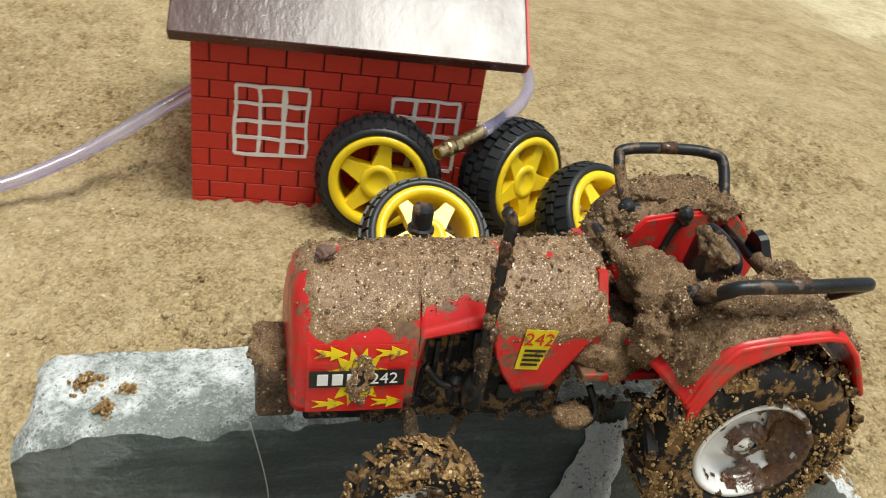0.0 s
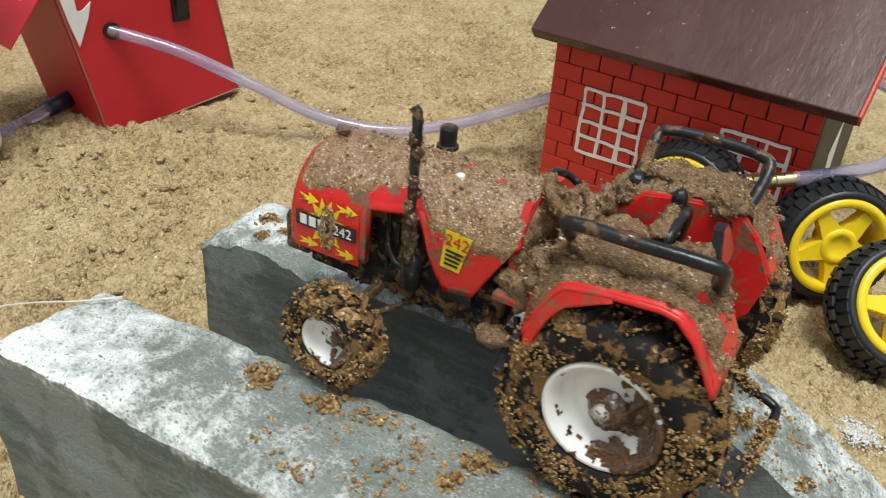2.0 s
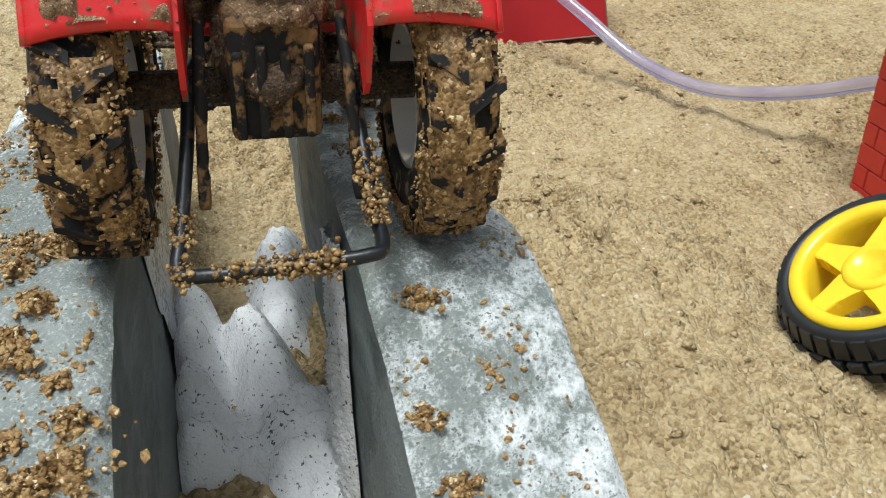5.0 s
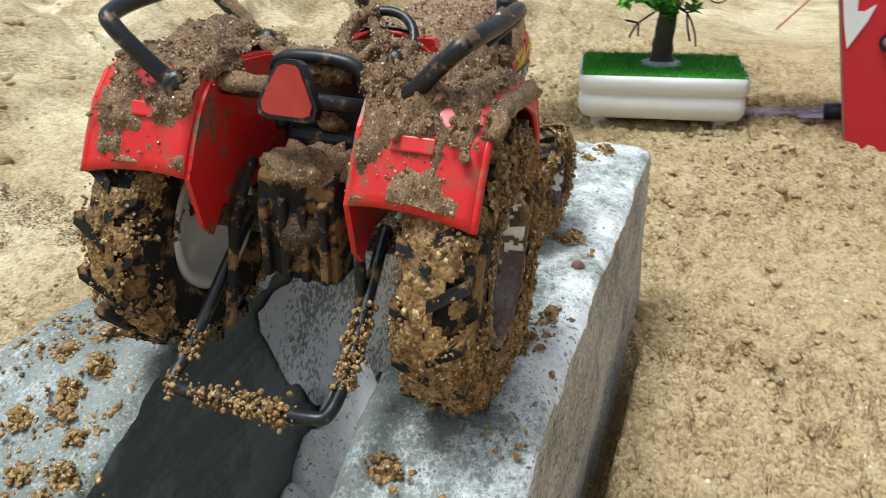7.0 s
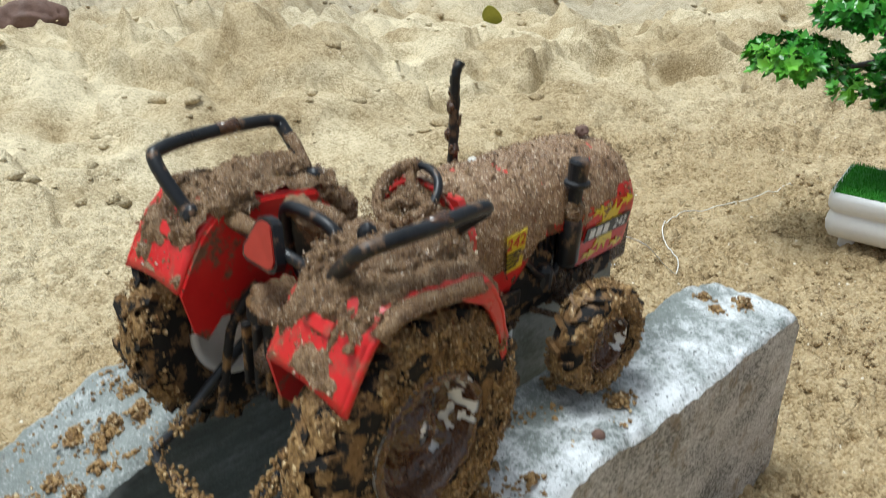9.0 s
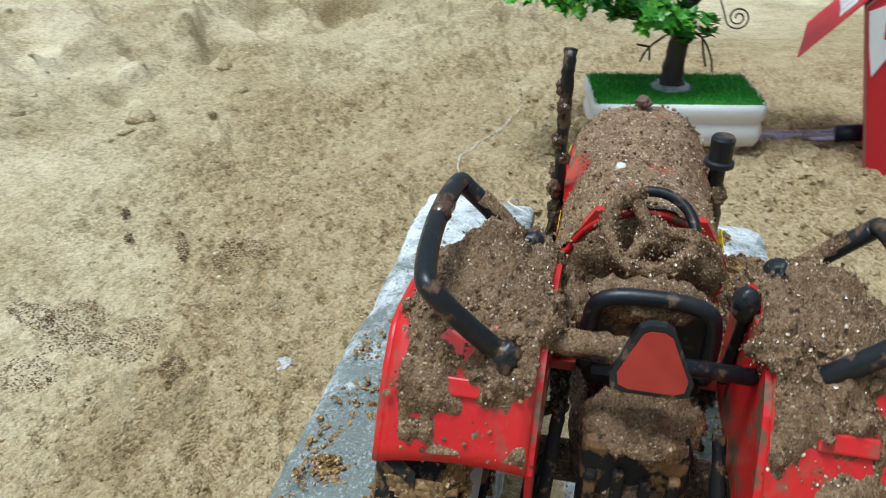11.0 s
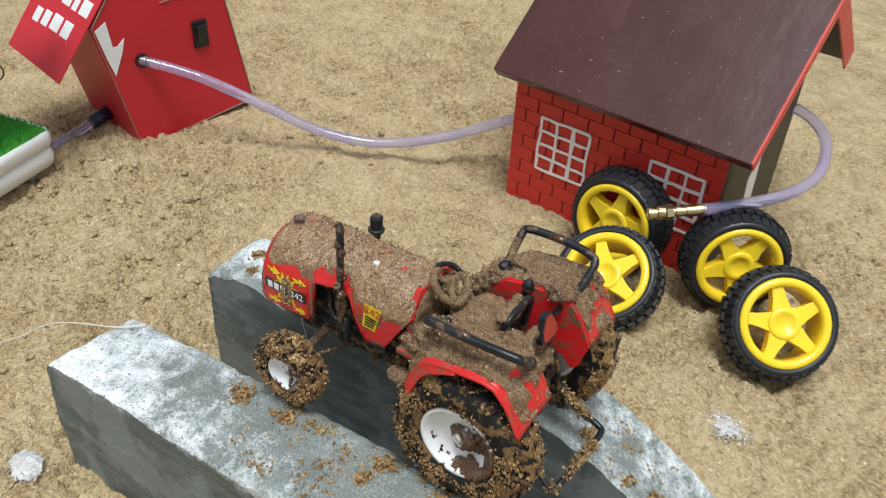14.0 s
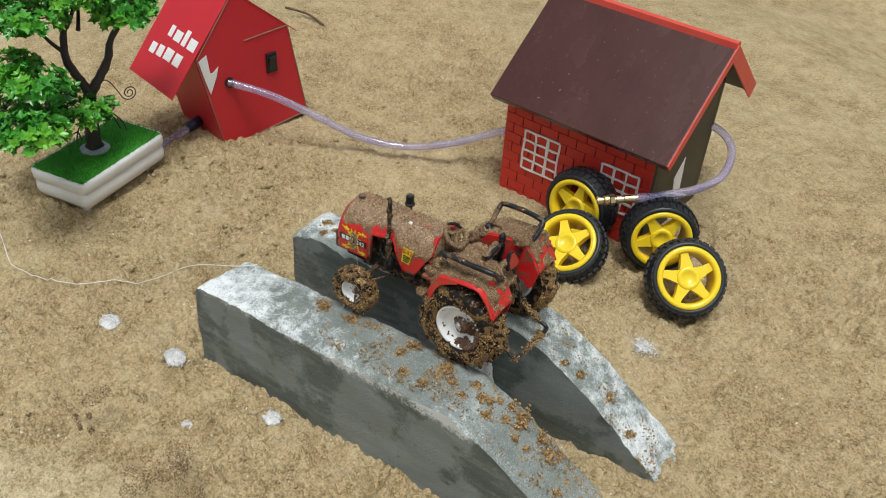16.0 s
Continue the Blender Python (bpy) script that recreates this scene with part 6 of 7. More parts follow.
# white print
part("white_print", prism_bm([(0.2045, 0.0885), (0.2120, 0.0925), (0.2135, 0.0760), (0.2165, 0.0760), (0.2215, 0.0800), (0.2190, 0.0720), (0.2120, 0.0575), (0.2085, 0.0700)], X0 + 0.0002, X0 + 0.0007, "x"), CARD_WHITE, card_house, "white printed shape")
rx = Vector((0, 0.1775 - apex[0], 0.0632 - apex[1]))
down = rx.normalized()
for k, (along, drop, w, h) in enumerate(((0.018, 0.070, 0.010, 0.0105), (0.0315, 0.070, 0.011, 0.0105), (0.044, 0.071, 0.008, 0.0100), (0.055, 0.072, 0.008, 0.0095), (0.010, 0.053, 0.011, 0.0100), (0.0215, 0.051, 0.006, 0.0140), (0.032, 0.053, 0.010, 0.0095), (0.043, 0.052, 0.006, 0.0100))):
    at = Vector((X0 - along, apex[0], apex[1])) + down * drop
    n = Vector((0, down.z, -down.y))
    n = n if n.y < 0 else -n
    m = Matrix((Vector((-1, 0, 0)), down, n)).transposed().to_4x4()
    ob = part("white_print", box_bm((-w / 2, -h / 2, 0.0002), (w / 2, h / 2, 0.0011), 0.0004), CARD_WHITE, roof_near)
    ob.matrix_local = Matrix.Translation(at) @ m
switch = part("rocker_switch", box_bm((X0, 0.2668, 0.0605), (X0 + 0.0022, 0.2772, 0.0785), 0.0005), BLACK_CLEAN, card_house, "black rocker switch")
rk = part("rocker", box_bm((-0.0016, -0.0035, -0.0062), (0.0016, 0.0035, 0.0062), 0.0005), BLACK_CLEAN, switch)
rk.matrix_local = Matrix.Translation((X0 + 0.002, 0.272, 0.0695)) @ pose(0, 0, 0, 0, 12, 0)
part("hose_grommet", lathe_bm([(0.0030, 0), (0.0046, 0), (0.0046, 0.0016), (0.0030, 0.0016)], 20, "x", True, centre=(X0, 0.2303, 0.0627)), BLACK_CLEAN, card_house)
pipe = thing("feed_pipe", Matrix.Identity(4), "short clear pipe with dark end between tray and card box", "pipe")
pipe_a, pipe_b = Vector((-0.3000, 0.2110, 0.0160)), Vector((-0.2880, 0.1580, 0.0105))
part("pipe_tube", tube_bm(smooth_line([pipe_a, (pipe_a + pipe_b) / 2 + Vector((0, 0, -0.001)), pipe_b], 8), 0.0030, 14), HOSE, pipe, "", True)
part("pipe_sleeve", tube_bm([Vector((-0.3010, 0.2180, 0.0170)), Vector((-0.2982, 0.2030, 0.0150))], 0.0046, 16), surface("navy_rubber", [(0.3, (0.008, 0.008, 0.03)), (0.7, (0.02, 0.02, 0.06))], scale=100, rough=(0.3, 0.5), bump=0.1), pipe, "dark blue rubber sleeve", True)

# ---- planter tray with turf and bonsai ----
TRAY_N = Vector((-0.2370, 0.0832))
ex = Vector((-0.3677, 0.9300)).normalized()
TW, TL = 0.0540, 0.0920
PLANTER = Matrix.Translation((TRAY_N.x, TRAY_N.y, 0.0012)) @ Matrix(((ex.x, -ex.y, 0, 0), (ex.y, ex.x, 0, 0), (0, 0, 1, 0), (0, 0, 0, 1)))
planter = thing("planter_tray", PLANTER, "white oblong tray planter topped with bright green turf", "planter")
TH = 0.0333


def tray_ring(grow, z):
    r = 0.006 + max(grow, -0.004)
    out = []
    for cx, cy, a0 in ((TL + grow - r, TW + grow - r, 0), (-grow + r, TW + grow - r, 90), (-grow + r, -grow + r, 180), (TL + grow - r, -grow + r, 270)):
        for k in range(5):
            w = radians(a0 + 22.5 * k)
            out.append(Vector((cx + r * math.cos(w), cy + r * math.sin(w), z)))
    return out


bm = bmesh.new()
loops = [[bm.verts.new(p) for p in tray_ring(g, z)] for g, z in ((-0.009, 0.0078), (-0.0062, 0.0081), (-0.0032, 0.0095), (-0.001, 0.0130), (-0.0003, 0.0168), (-0.0012, 0.0216), (-0.0022, 0.0228), (-0.0008, 0.0240), (0.0002, 0.0258), (0.0003, 0.0302), (-0.0004, TH), (-0.0030, TH), (-0.0034, TH - 0.004))]
for p, q in zip(loops, loops[1:]):
    for k in range(20):
        bm.faces.new((p[k], p[(k + 1) % 20], q[(k + 1) % 20], q[k]))
bm.faces.new(loops[0])
bm.faces.new(loops[-1])
part("tray", bm, TRAY, planter, "white plastic tray with a grooved side", True)
for fx, fy in ((0.012, 0.014), (TL - 0.012, 0.014), (0.012, TW - 0.014), (TL - 0.012, TW - 0.014)):
    part("foot", box_bm((fx - 0.004, fy - 0.004, -0.008), (fx + 0.004, fy + 0.004, 0.0085), 0.001), TRAY, planter)
part("turf", box_bm((0.0022, 0.0022, TH - 0.006), (TL - 0.0022, TW - 0.0022, TH + 0.0006), 0.001), TURF, planter, "bright green artificial turf")
rg = np.random.default_rng(12)
count = 9000
bx, by = rg.uniform(0.0012, TL - 0.0012, count), rg.uniform(0.0012, TW - 0.0012, count)
lean, way, tall = rg.uniform(0, 0.5, count), rg.uniform(0, 6.28, count), rg.uniform(0.0014, 0.0032, count)
tops = np.stack([bx + np.cos(way) * lean * tall, by + np.sin(way) * lean * tall, TH + tall], -1)
ca, sa = np.cos(way) * 0.00022, np.sin(way) * 0.00022
lefts, rights = np.stack([bx - sa, by + ca, np.full(count, TH - 0.0004)], -1), np.stack([bx + sa, by - ca, np.full(count, TH - 0.0004)], -1)
mesh = bpy.data.meshes.new("turf_nap")
mesh.from_pydata(np.stack([lefts, rights, tops], 1).reshape(-1, 3).tolist(), [], np.arange(count * 3).reshape(-1, 3).tolist())
tagged(put("turf_nap", mesh, TURF, planter), kind="stuff")

# bonsai
tree = thing("bonsai_tree", Matrix.Translation((-0.2815, 0.1145, 0.034)), "artificial bonsai with dark trunk and glossy green leaf pads", "bonsai")


def W(x, y, z):
    return Vector((x + 0.2815, y - 0.1145, z - 0.034))


trunk_pts = smooth_line([W(-0.2815, 0.1145, 0.034), W(-0.2812, 0.1150, 0.050), W(-0.2805, 0.1170, 0.068), W(-0.2798, 0.1192, 0.084)], 8)
part("trunk", tube_bm(trunk_pts, [0.0062 - 0.0018 * i / len(trunk_pts) + 0.0022 * max(0, 1 - i / 4) for i in range(len(trunk_pts))], 14, wobble=0.2), BARK, tree, "dark textured trunk", True)
part("root_plate", lump_bm(W(-0.2815, 0.1145, 0.0352), (0.0115, 0.0115, 0.0022), 4, 0.12), surface("clear_glue", [(0.3, (0.25, 0.3, 0.32)), (0.7, (0.4, 0.45, 0.48))], scale=80, rough=(0.1, 0.25), bump=0.2), tree, "glossy glue round the foot", True)
PADS = [((-0.2840, 0.0900, 0.1480), 0.026, 0.013), ((-0.2780, 0.1250, 0.1620), 0.026, 0.013), ((-0.2700, 0.1520, 0.1420), 0.024, 0.012), ((-0.3000, 0.0720, 0.1060), 0.023, 0.013), ((-0.2900, 0.0640, 0.0760), 0.022, 0.012),
        ((-0.2680, 0.1020, 0.0760), 0.020, 0.011), ((-0.2720, 0.1240, 0.0690), 0.012, 0.012), ((-0.2480, 0.0720, 0.1180), 0.020, 0.010), ((-0.2280, 0.0570, 0.0950), 0.024, 0.013), ((-0.3050, 0.1350, 0.1500), 0.022, 0.012), ((-0.2640, 0.0900, 0.0990), 0.014, 0.009)]
joints = {0: (-0.2825, 0.108, 0.118), 1: (-0.2825, 0.1135, 0.135), 2: (-0.2740, 0.1370, 0.118), 3: (-0.2860, 0.104, 0.094), 4: (-0.2850, 0.100, 0.070), 5: (-0.2790, 0.113, 0.068), 6: (-0.2790, 0.118, 0.060), 7: (-0.2760, 0.103, 0.104), 8: (-0.2600, 0.085, 0.100), 9: (-0.2860, 0.123, 0.130), 10: (-0.2780, 0.108, 0.088)}
fork = W(-0.2798, 0.1192, 0.082)
main_l = smooth_line([fork, W(-0.2815, 0.1140, 0.096), W(-0.2825, 0.1085, 0.112), W(-0.2828, 0.1110, 0.132), W(-0.2815, 0.1160, 0.150)], 6)
main_r = smooth_line([fork, W(-0.2775, 0.1265, 0.092), W(-0.2745, 0.1360, 0.108), W(-0.2730, 0.1400, 0.122), W(-0.2700, 0.1500, 0.136)], 6)
for ln in (main_l, main_r):
    part("limb", tube_bm(ln, [0.0040 - 0.0022 * i / len(ln) for i in range(len(ln))], 10, wobble=0.25), BARK, tree, "", True)
rl = random.Random(31)


def leaf_cluster(leaves, c, r, flat, count, base=0):
    """Short twigs that end in rosettes of pointed leaves."""
    for _ in range(count):
        w, q = rl.uniform(0, 6.283), math.sqrt(rl.random())
        tip = Vector((c.x + r * q * math.cos(w), c.y + r * q * math.sin(w), c.z + flat * rl.uniform(-0.55, 1) * (1.1 - 0.6 * q)))
        if noise.noise(tip * 70) < -0.25:
            continue
        axis = (tip - c + Vector((0, 0, 0.012 + rl.uniform(0, 0.008)))).normalized()
        side = axis.orthogonal().normalized()
        up2 = axis.cross(side)
        n = rl.randint(5, 8)
        for k in range(n):
            wv = 6.283 * (k + rl.uniform(-0.2, 0.2)) / n
            out = side * math.cos(wv) + up2 * math.sin(wv)
            spread = rl.uniform(0.5, 1.15)
            d = (out * spread + axis * (1.2 - 0.7 * spread)).normalized()
            ln, wd = rl.uniform(0.0042, 0.0066), rl.uniform(0.0014, 0.0021)
            cross = d.cross(axis)
            cross = cross.normalized() if cross.length > 1e-4 else side
            nrm = cross.cross(d)
            i0 = len(leaves[0])
            leaves[0].extend([tip, tip + d * ln * 0.45 + cross * wd + nrm * 0.0004, tip + d * ln * 0.5 - nrm * 0.0003, tip + d * ln * 0.45 - cross * wd + nrm * 0.0004, tip + d * ln + nrm * -0.0008])
            leaves[1].extend([(i0, i0 + 1, i0 + 2), (i0, i0 + 2, i0 + 3), (i0 + 1, i0 + 4, i0 + 2), (i0 + 2, i0 + 4, i0 + 3)])


for i, (c, r, flat) in enumerate(PADS):
    centre = W(*c)
    start = W(*joints[i])
    ln = smooth_line([start, start.lerp(centre, 0.5) + Vector((0, 0, -0.003)), centre], 5)
    part("branch", tube_bm(ln, [0.0017 - 0.0009 * k / len(ln) for k in range(len(ln))], 8), BARK, tree, "", True)
    for k in range(7):
        w = rl.uniform(0, 6.283)
        tip = centre + Vector((r * 0.8 * math.cos(w), r * 0.8 * math.sin(w), rl.uniform(-0.3, 0.5) * flat))
        part("twig", tube_bm(smooth_line([centre, centre.lerp(tip, 0.5) + Vector((0, 0, -0.002)), tip], 3), 0.0005, 5), BARK, tree)
    leaves = ([], [])
    leaf_cluster(leaves, centre, r, flat, int(170 * (r / 0.022) ** 2))
    mesh = bpy.data.meshes.new("leaf_pad")
    mesh.from_pydata([v[:] for v in leaves[0]], [], leaves[1])
    tagged(put("leaf_pad", mesh, LEAF, tree, "pad of small glossy green leaves", True), kind="stuff")
# bare twigs and the curled wire beside the trunk
for pts in ([(-0.2790, 0.1185, 0.070), (-0.2730, 0.1290, 0.066), (-0.2690, 0.1350, 0.058), (-0.2680, 0.1370, 0.050)], [(-0.2730, 0.1290, 0.066), (-0.2700, 0.1310, 0.059), (-0.2700, 0.1330, 0.052)],
            [(-0.2800, 0.1120, 0.066), (-0.2740, 0.1020, 0.058), (-0.2710, 0.0980, 0.050)], [(-0.2740, 0.1020, 0.058), (-0.2720, 0.1030, 0.051)], [(-0.2740, 0.1020, 0.058), (-0.2690, 0.0960, 0.060)]):
    part("bare_twig", tube_bm(smooth_line([W(*p) for p in pts], 5), 0.0006, 6), BARK, tree)
curl = [W(-0.2790, 0.1210, 0.088), W(-0.2745, 0.1310, 0.092), W(-0.2720, 0.1370, 0.083), W(-0.2710, 0.1400, 0.076)]
for k in range(20):
    w, r = radians(-120 + 36 * k), 0.0058 * (1 - k / 24)
    curl.append(W(-0.2700, 0.1455 + r * math.cos(w), 0.0790 + r * math.sin(w)))
part("curled_wire", tube_bm(smooth_line(curl, 4), 0.00045, 6), BARK, tree, "thin dark wire curled into a spiral")

# ---- soap foam ----
FOAMS = [(-0.0600, 0.0562, 0.0085, 0.0032), (-0.1200, 0.0418, 0.0085, 0.0018), (0.0194, 0.0740, 0.0068, 0.0022), (0.1230, 0.2975, 0.0135, 0.0013), (-0.0100, 0.0350, 0.004, 0.001)]
for k, (x, y, r, h) in enumerate(FOAMS):
    z = max(gz(x + dx * r, y + dy * r) for dx in (-0.6, 0, 0.6) for dy in (-0.5, 0, 0.5)) - 0.0018
    patch = thing("foam_patch", Matrix.Translation((x, y, z)), "patch of white soap suds on the sand", "soap foam", "soap foam patches")
    if r < 0.012:
        part("foam_lump", lump_bm((0, 0, 0.0006), (0.95 * r, 0.72 * r, 0.95 * h), 12 + k, 0.3, 3, 2.4, -0.002, 0.2), FOAM_THIN, patch, "", True)
    fr = np.random.default_rng(60 + k)
    spots = []
    for q in range(int(650 * r / 0.008)):
        w, d = fr.uniform(0, 6.28), abs(fr.normal(0, 0.45))
        spots.append(((r * d * math.cos(w), r * 0.75 * d * math.sin(w), h * math.sqrt(max(0.02, 1 - d * d)) * 0.7), 0.0002 + 0.0005 * fr.random() ** 2, 1.0))
    tagged(put("bubble", clump_mesh("bubble", spots, 1, 0.02, k), FOAM_THIN, patch, "", True), kind="stuff")
HEAPS = ((0.03, 0.0165, 0.018, 0.009), (0.04, 0.018, 0.018, 0.009), (0.051, 0.018, 0.014, 0.009), (0.059, 0.011, 0.0105, 0.008), (0.045, 0.01, 0.017, 0.011), (0.034, 0.01, 0.02, 0.011), (0.05, 0.017, 0.012, 0.009), (0.053, 0.005, 0.009, 0.009), (0.04, 0.001, 0.013, 0.009), (0.021, 0.006, 0.023, 0.01), (0.012, 0.004, 0.026, 0.01), (0.004, 0.001, 0.027, 0.01), (-0.05, 0.013, 0.022, 0.01), (-0.04, 0.011, 0.024, 0.01), (-0.03, 0.012, 0.022, 0.011), (-0.02, 0.009, 0.022, 0.011), (-0.01, 0.01, 0.019, 0.01), (0.031, -0.004, 0.014, 0.01), (0.022, -0.014, 0.022, 0.006), (0.0, -0.0125, 0.034, 0.0085), (0.014, -0.0125, 0.032, 0.0085), (0.028, -0.0125, 0.029, 0.008), (0.039, -0.0125, 0.022, 0.0075), (0.062, 0.001, 0.0135, 0.009), (0.065, 0.010, 0.0125, 0.008))
heap = thing("foam_heap", RAMPS, "heap of white soap suds between the ramps", "soap foam")


def froth_at(a, b):
    u, v = -0.066 + 0.136 * a, -0.0170 + 0.0390 * b
    total = 0.0
    for hu, hv, hz, hr in HEAPS:
        total += (hz * math.exp(-(((u - hu) ** 2 + (v - hv) ** 2) / hr**2) ** 1.3)) ** 4
    z = -0.004 + total**0.25
    z += 0.0022 * n3((u, v, 0), 130, 3) + 0.0014 * n3((u, v, 0), 380, 4) + 0.0007 * n3((u, v, 0), 1100, 5)
    return Vector((u, v, z))


part("froth", grid_bm(froth_at, 260, 75), FOAM, heap, "", True)


def run_at(a, b):
    u = 0.0475 + 0.0025 * a + (b - 0.5) * (0.0105 + 0.016 * a + 0.0025 * n3((a, 0, 0), 11)) + 0.0012 * math.sin(9 * a)
    v = 0.0217 - (0.0032 + 0.0022 * a) * math.sin(math.pi * b) ** 0.6 * (0.7 + 0.4 * n3((a, b, 0), 6) + 0.35 * n3((a * 3, b, 0), 22) + 0.2 * n3((a * 3, b, 0), 60)) - 0.0006
    return ramp_world(u, v, 0.066 - 0.064 * a)


tagged(part("foam_run", grid_bm(run_at, 110, 30), FOAM, None, "", True), "streak of soap suds running down the ramp side", "soap foam")


def film_at(a, b):
    u = -0.046 + 0.084 * b
    top = 0.0665 - 0.002 * n3((u, 0, 0), 150)
    low = float(np.interp(u, (-0.046, 0.008, 0.038), (0.006, 0.012, 0.058))) + 0.006 * n3((u, 0, 3), 120)
    return ramp_world(u, -0.0176 + 0.0009 + 0.0003 * n3((u, a, 0), 90), top + (low - top) * a)


tagged(part("foam_film", grid_bm(film_at, 30, 60), FILM, None, "", True), "thin film of suds drying on the ramp side", "soap foam")

# ---- clods of damp sand on the ramps ----
CLODS = [(-0.03, -0.0276, 0.01), (-0.0104, -0.0261, 0.006), (0.037, -0.043, 0.006), (0.0508, -0.0435, 0.0045), (0.0305, -0.0247, 0.008), (0.0551, -0.0288, 0.008), (0.0618, -0.0333, 0.006), (0.0737, -0.0286, 0.006), (0.0797, -0.0318, 0.006), (0.0527, -0.034, 0.004), (0.0712, -0.038, 0.0035), (0.0279, -0.0324, 0.006), (0.0829, -0.0299, 0.005), (0.0849, -0.0389, 0.0035), (0.0932, -0.0226, 0.007), (0.0995, -0.0231, 0.009), (0.1024, -0.0361, 0.0045), (0.1011, -0.0283, 0.008), (0.112, -0.024, 0.008), (0.12, -0.028, 0.006), (0.0793, 0.0314, 0.006), (0.034, 0.0365, 0.009), (-0.0109, 0.0429, 0.005), (-0.0055, 0.027, 0.003), (0.0399, 0.043, 0.006), (0.0273, 0.0466, 0.003), (-0.085, 0.04, 0.006), (-0.08, 0.03, 0.005), (-0.075, 0.036, 0.004), (0.0973, 0.028, 0.0052), (0.1068, 0.0311, 0.0055), (0.1245, 0.0367, 0.0056), (0.1424, 0.0315, 0.0062)]
strewn = random.Random(19)
for k in range(13):
    u = strewn.uniform(0.078, 0.158)
    CLODS.append((u, -0.0205 - 0.03 * strewn.random() ** 1.7, 0.0022 + 0.0035 * strewn.random()))
for k, (u, v, r) in enumerate(CLODS):
    cr = np.random.default_rng(900 + k)
    spots = [((0.0, 0.0, 0.0), 0.45 * r, 0.5)]
    for q in range(int(70 + 26 * (r / 0.003) ** 1.6)):
        w, d = cr.uniform(0, 6.283), abs(cr.normal(0, 0.42))
        px, py = d * math.cos(w), 0.75 * d * math.sin(w)
        if noise.noise(Vector((px * 3 + k, py * 3, k))) > -0.18:
            spots.append(((r * px, r * py, r * 0.42 * max(0, 1 - d * d) * cr.uniform(0.2, 1)), 0.0003 + 0.0006 * cr.random() ** 2, 0.9))
    mesh = clump_mesh("sand_clod", spots, 1, 0.4, 500 + k)
    ob = put("sand_clod", mesh, SAND_LUMP)
    ob.matrix_world = Matrix.Translation(ramp_world(u, v, ramp_z(u, v) - 0.0002)) @ pose(0, 0, 0, 0, 0, 57 * k)
    tagged(ob, "clod of damp sand fallen on the concrete ramp", "sand clod", "clods on the ramps")
tagged(part("pebble", lump_bm(ramp_world(0.0042, 0.0479, 0.0705), (0.0016, 0.0016, 0.0015), 2, 0.15, 2), STONE, None, "", True), "small brown pebble on the concrete ramp", "pebble")
spots = []
for k in range(6500):
    side = rng.random() < 0.6
    u = rng.uniform(0.03, 0.165) if rng.random() < 0.8 else rng.uniform(-0.02, 0.03)
    v = rng.uniform(-0.05, -0.0195) if side else rng.uniform(0.024, 0.052)
    if (side and n3((u, v, 3), 110) > -0.05) or n3((u, v, 0), 80) > 0.15:
        if u > 0.075 and side and rng.random() < 0.5:
            v = -0.0195 - abs(rng.normal(0, 0.006))
        spots.append((np.array(ramp_world(u, v, ramp_z(u, v))), 0.0002 + 0.0006 * rng.random() ** 2, 0.8))
tagged(put("sand_crumbs", clump_mesh("sand_crumbs", spots, 1, 0.4, 77), SAND_LUMP, None, ""), "crumbs of sand strewn over the ramps", "sand", kind="stuff")
spots = []
for k in range(2600):
    u, v = rng.normal(0.074, 0.012), rng.uniform(-0.016, 0.0205)
    spots.append((np.array(ramp_world(u, v, rng.uniform(0, 0.009) * math.exp(-(((u - 0.074) / 0.014) ** 2)))), 0.0004 + 0.0009 * rng.random() ** 2, 0.9))
tagged(put("damp_sand_heap", clump_mesh("damp_sand_heap", spots, 1, 0.4, 79), SAND_LUMP, None, ""), "heap of damp brown sand between the ramps", "sand", kind="stuff")
# crumbs over the ground
spots = []
for k in range(9000):
    x, y = rng.uniform(-0.40, 0.30), rng.uniform(-0.08, 0.55)
    if fbm(np.array([x * 9 + 7]), np.array([y * 9]), 33, 3)[0] > -0.08:
        u, v = ramp_uv(x, y)
        if -0.1 < u < 0.18 and -0.055 < v < 0.062 and not (-0.016 < v < 0.02):
            continue
        spots.append((x, y, 0.0004 + 0.0012 * rng.random() ** 2.5))
# broken clods where the sand was dug over, and on the bank beyond
for cx, cy, r, n in ((-0.215, 0.200, 0.035, 260), (-0.185, 0.150, 0.040, 200), (-0.240, 0.150, 0.030, 160), (-0.130, 0.115, 0.040, 160), (-0.290, 0.050, 0.045, 200), (-0.060, 0.240, 0.045, 160), (-0.230, 0.320, 0.040, 140), (0.060, 0.250, 0.050, 90)):
    for k in range(n):
        x, y = rng.normal(cx, r), rng.normal(cy, r)
        u, v = ramp_uv(x, y)
        if -0.11 < u < 0.19 and -0.062 < v < 0.066:
            continue
        spots.append((x, y, 0.0006 + 0.0022 * rng.random() ** 3))
for k in range(2600):
    x, y = rng.uniform(-1.3, 0.5), rng.uniform(-1.5, -0.12)
    if fbm(np.array([x * 5]), np.array([y * 5]), 91, 3)[0] > 0.0:
        spots.append((x, y, 0.0015 + 0.007 * rng.random() ** 4))
zs = ground_z(np.array([s[0] for s in spots]), np.array([s[1] for s in spots]))
tagged(put("sand_crumbs", clump_mesh("sand_crumbs", [(np.array((x, y, z + 0.1 * r)), r, 0.6) for (x, y, r), z in zip(spots, zs)], 1, 0.35, 78), SAND, None, "", True), "loose crumbs of sand on the ground", "sand", kind="stuff")

# ---- threads, twig, leaf, stone ----


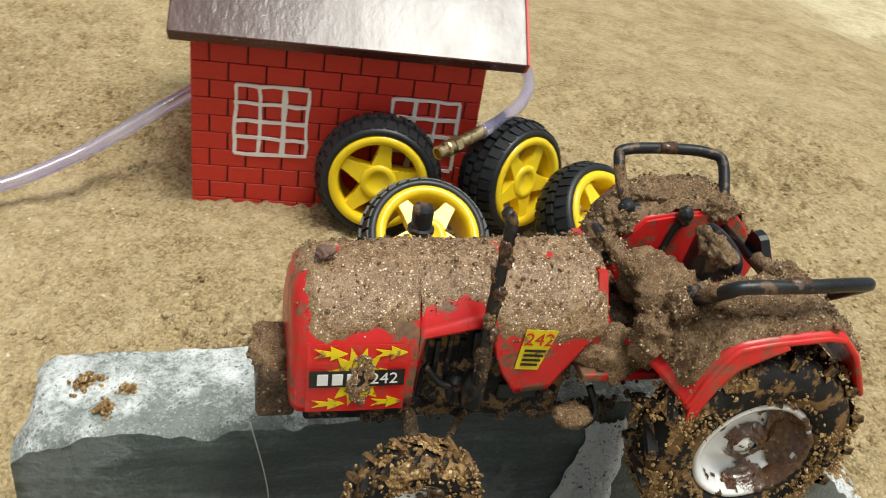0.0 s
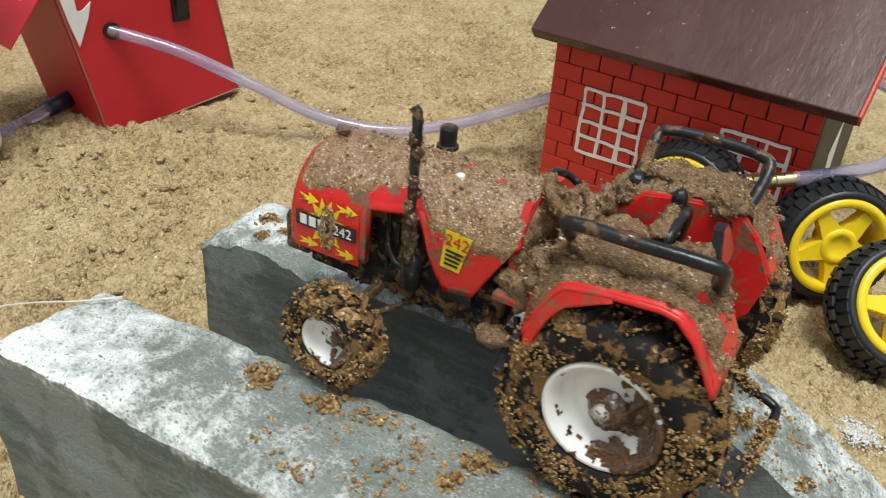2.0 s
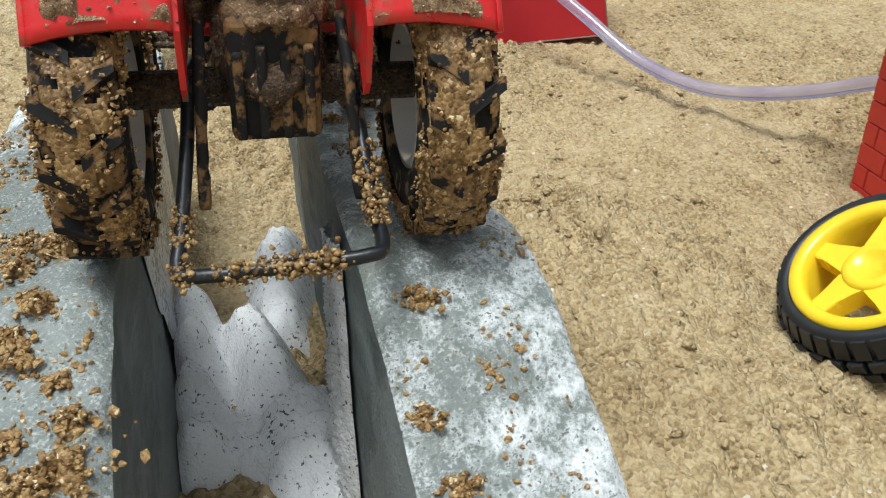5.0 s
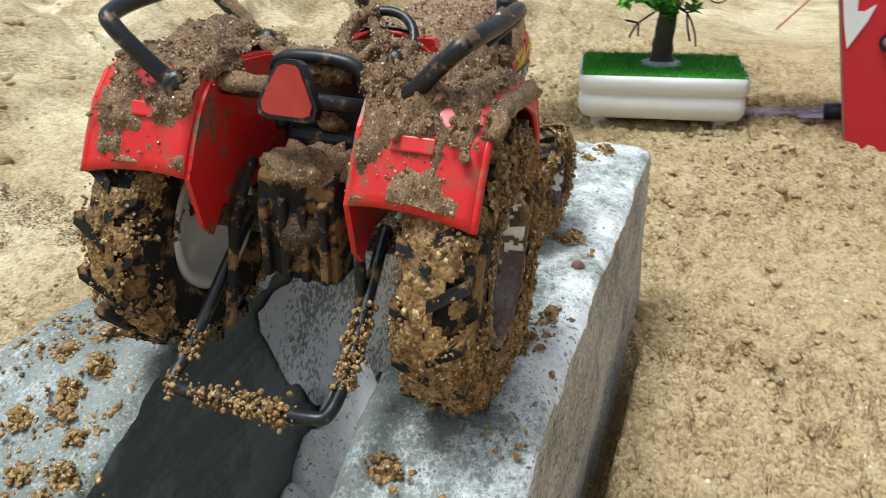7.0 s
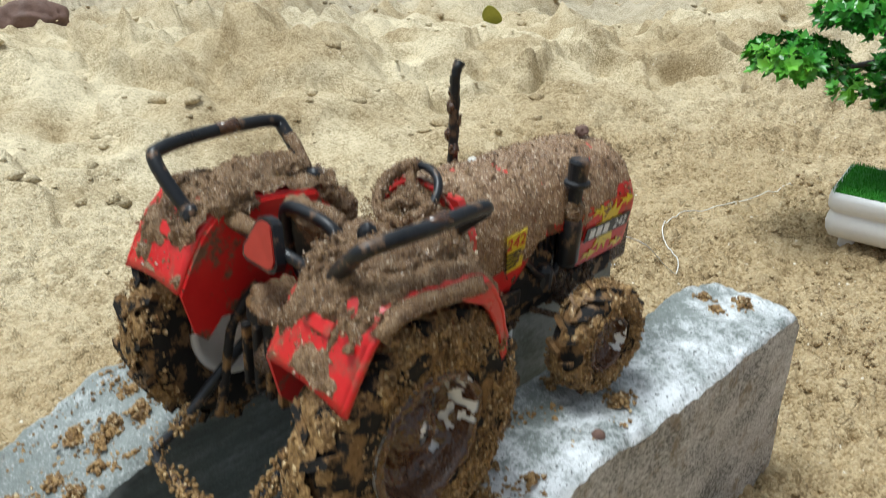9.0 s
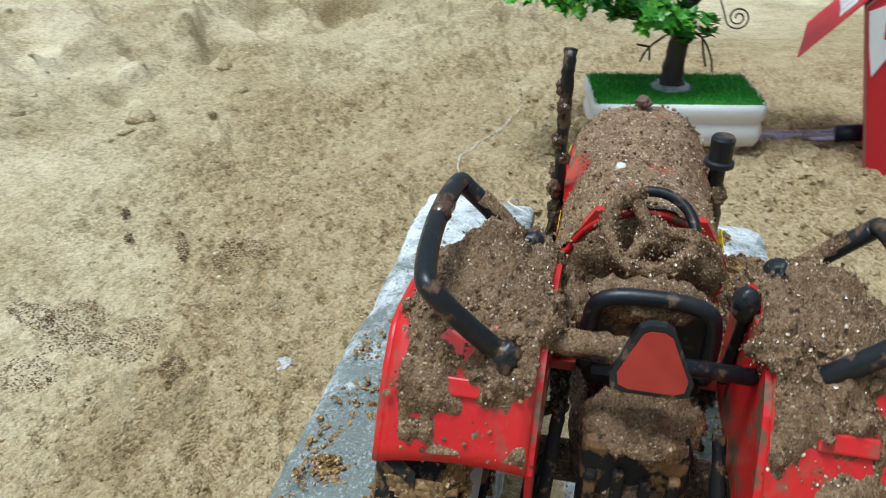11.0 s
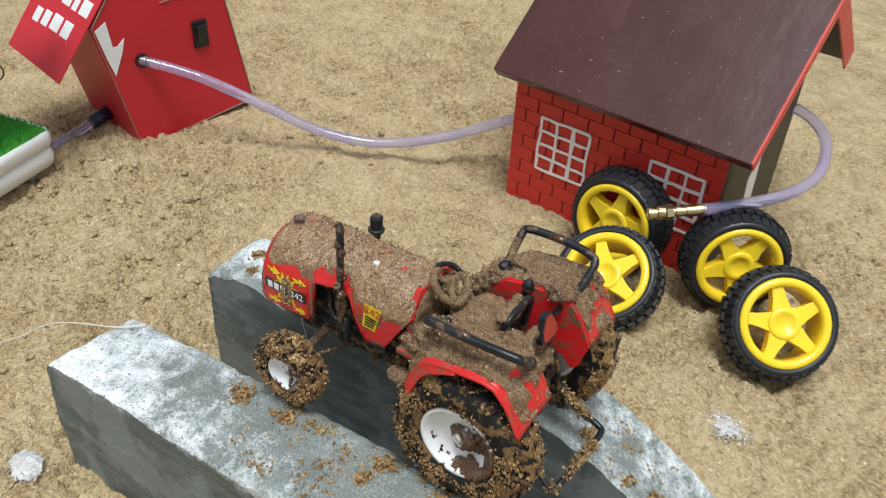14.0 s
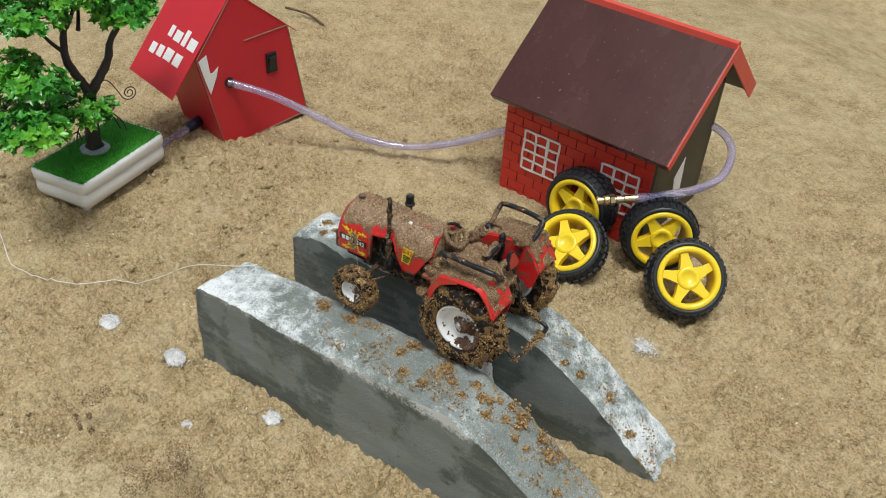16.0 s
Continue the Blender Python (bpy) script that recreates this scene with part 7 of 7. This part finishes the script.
def thread(name, pts, label, r=0.0003):
    """Laid over the crumbs of the sand where no height is given."""
    line_pts = []
    for q in smooth_line([Vector((x, y, gz(x, y) if z is None else z)) for x, y, z in pts], 8):
        lie = max(gz(q.x + dx, q.y + dy) for dx in (-0.002, 0, 0.002) for dy in (-0.002, 0, 0.002)) + 0.0002
        line_pts.append(Vector((q.x, q.y, max(q.z, lie) if q.z < 0.03 else q.z)))
    tagged(part(name, tube_bm(line_pts, r, 6), THREAD, None, "", True), label, "thread")


end = ramp_world(-0.1005, -0.0265, 0.0645)
thread("white_thread", [(-0.30, 0.023, None), (-0.262, 0.025, None), (-0.218, 0.018, None), (-0.180, 0.030, None), (-0.164, 0.046, None), (-0.151, 0.066, None), (-0.125, 0.081, 0.020), (-0.093, 0.092, 0.045), (end.x, end.y, 0.0645), (end.x + 0.008, end.y + 0.009, 0.0660)], "thin white thread trailing over sand onto the ramp")
b1, b2 = ramp_world(-0.046, 0.0212, 0.069), ramp_world(-0.040, 0.0205, 0.02)
thread("white_thread", [(b1.x, b1.y, b1.z), ((b1.x + b2.x) / 2 + 0.002, (b1.y + b2.y) / 2, 0.045), (b2.x, b2.y, b2.z)], "thin white thread hanging on the ramp side", 0.0002)
tw = smooth_line([Vector((-0.470, 0.425, gz(-0.47, 0.425) + 0.012)), Vector((-0.44, 0.434, gz(-0.44, 0.434) + 0.006)), Vector((-0.412, 0.434, gz(-0.412, 0.434) + 0.0015))], 6)
tagged(part("dry_twig", tube_bm(tw, 0.0013, 7, wobble=0.2), TWIG, None, "", True), "thin dry twig lying on sand", "twig")
lx, ly = -0.631, -0.712
lz = gz(lx, ly)


def leaf_at(a, b):
    """An upright oval leaf, cupped a little, its face to the sand bank."""
    half = 0.0145 * math.sin(math.pi * (0.08 + 0.88 * a)) ** 0.7 * (2 * b - 1)
    lean = 0.006 * a + 0.010 * (2 * b - 1) ** 2 * 0.4
    return Vector((lx + 0.78 * half + 0.62 * lean + 0.010 * a, ly - 0.62 * half + 0.78 * lean, lz - 0.003 + 0.034 * a))


leaf_bm = grid_bm(leaf_at, 14, 8)
leaf = part("fallen_leaf", leaf_bm, DRY_LEAF, None, "", True)
leaf.modifiers.new("thickness", "SOLIDIFY").thickness = 0.0006
tagged(leaf, "yellow-green fallen leaf standing in sand", "leaf")
sx, sy = -0.025, -0.83
tagged(part("stone", lump_bm((sx, sy, gz(sx, sy) + 0.012), (0.040, 0.028, 0.026), 5, 0.25), STONE, None, "", True), "rounded brown stone half sunk in sand", "stone")

# ---- bricks of the house front, each a thin raised panel ----
ROWS_Z = np.linspace(-0.0055, 0.0835, 11)
brick_meshes = {}


def brick_mesh(w, h):
    key = (round(w, 4), round(h, 4))
    if key not in brick_meshes:
        bm = box_bm((0, 0, 0), (w, 0.0012, h), 0.00025, 1)
        mesh = bpy.data.meshes.new("brick")
        bmesh.ops.recalc_face_normals(bm, faces=bm.faces)
        bm.to_mesh(mesh)
        bm.free()
        mesh.materials.append(BRICK)
        brick_meshes[key] = mesh
    return brick_meshes[key]


for r in range(10):
    z0, z1 = ROWS_Z[r] + 0.0002, ROWS_Z[r + 1] - 0.0002
    x = 0.0 - (0.0085 if r % 2 else 0)
    while x < HW:
        xa, xb = max(x, 0.0), min(x + 0.0168, HW)
        if xb - xa > 0.002:
            ob = new("brick", brick_mesh(xb - xa - 0.0004, z1 - z0))
            ob.parent = front
            ob.matrix_local = Matrix.Translation((xa + 0.0002, 0, z0))
        x += 0.0172
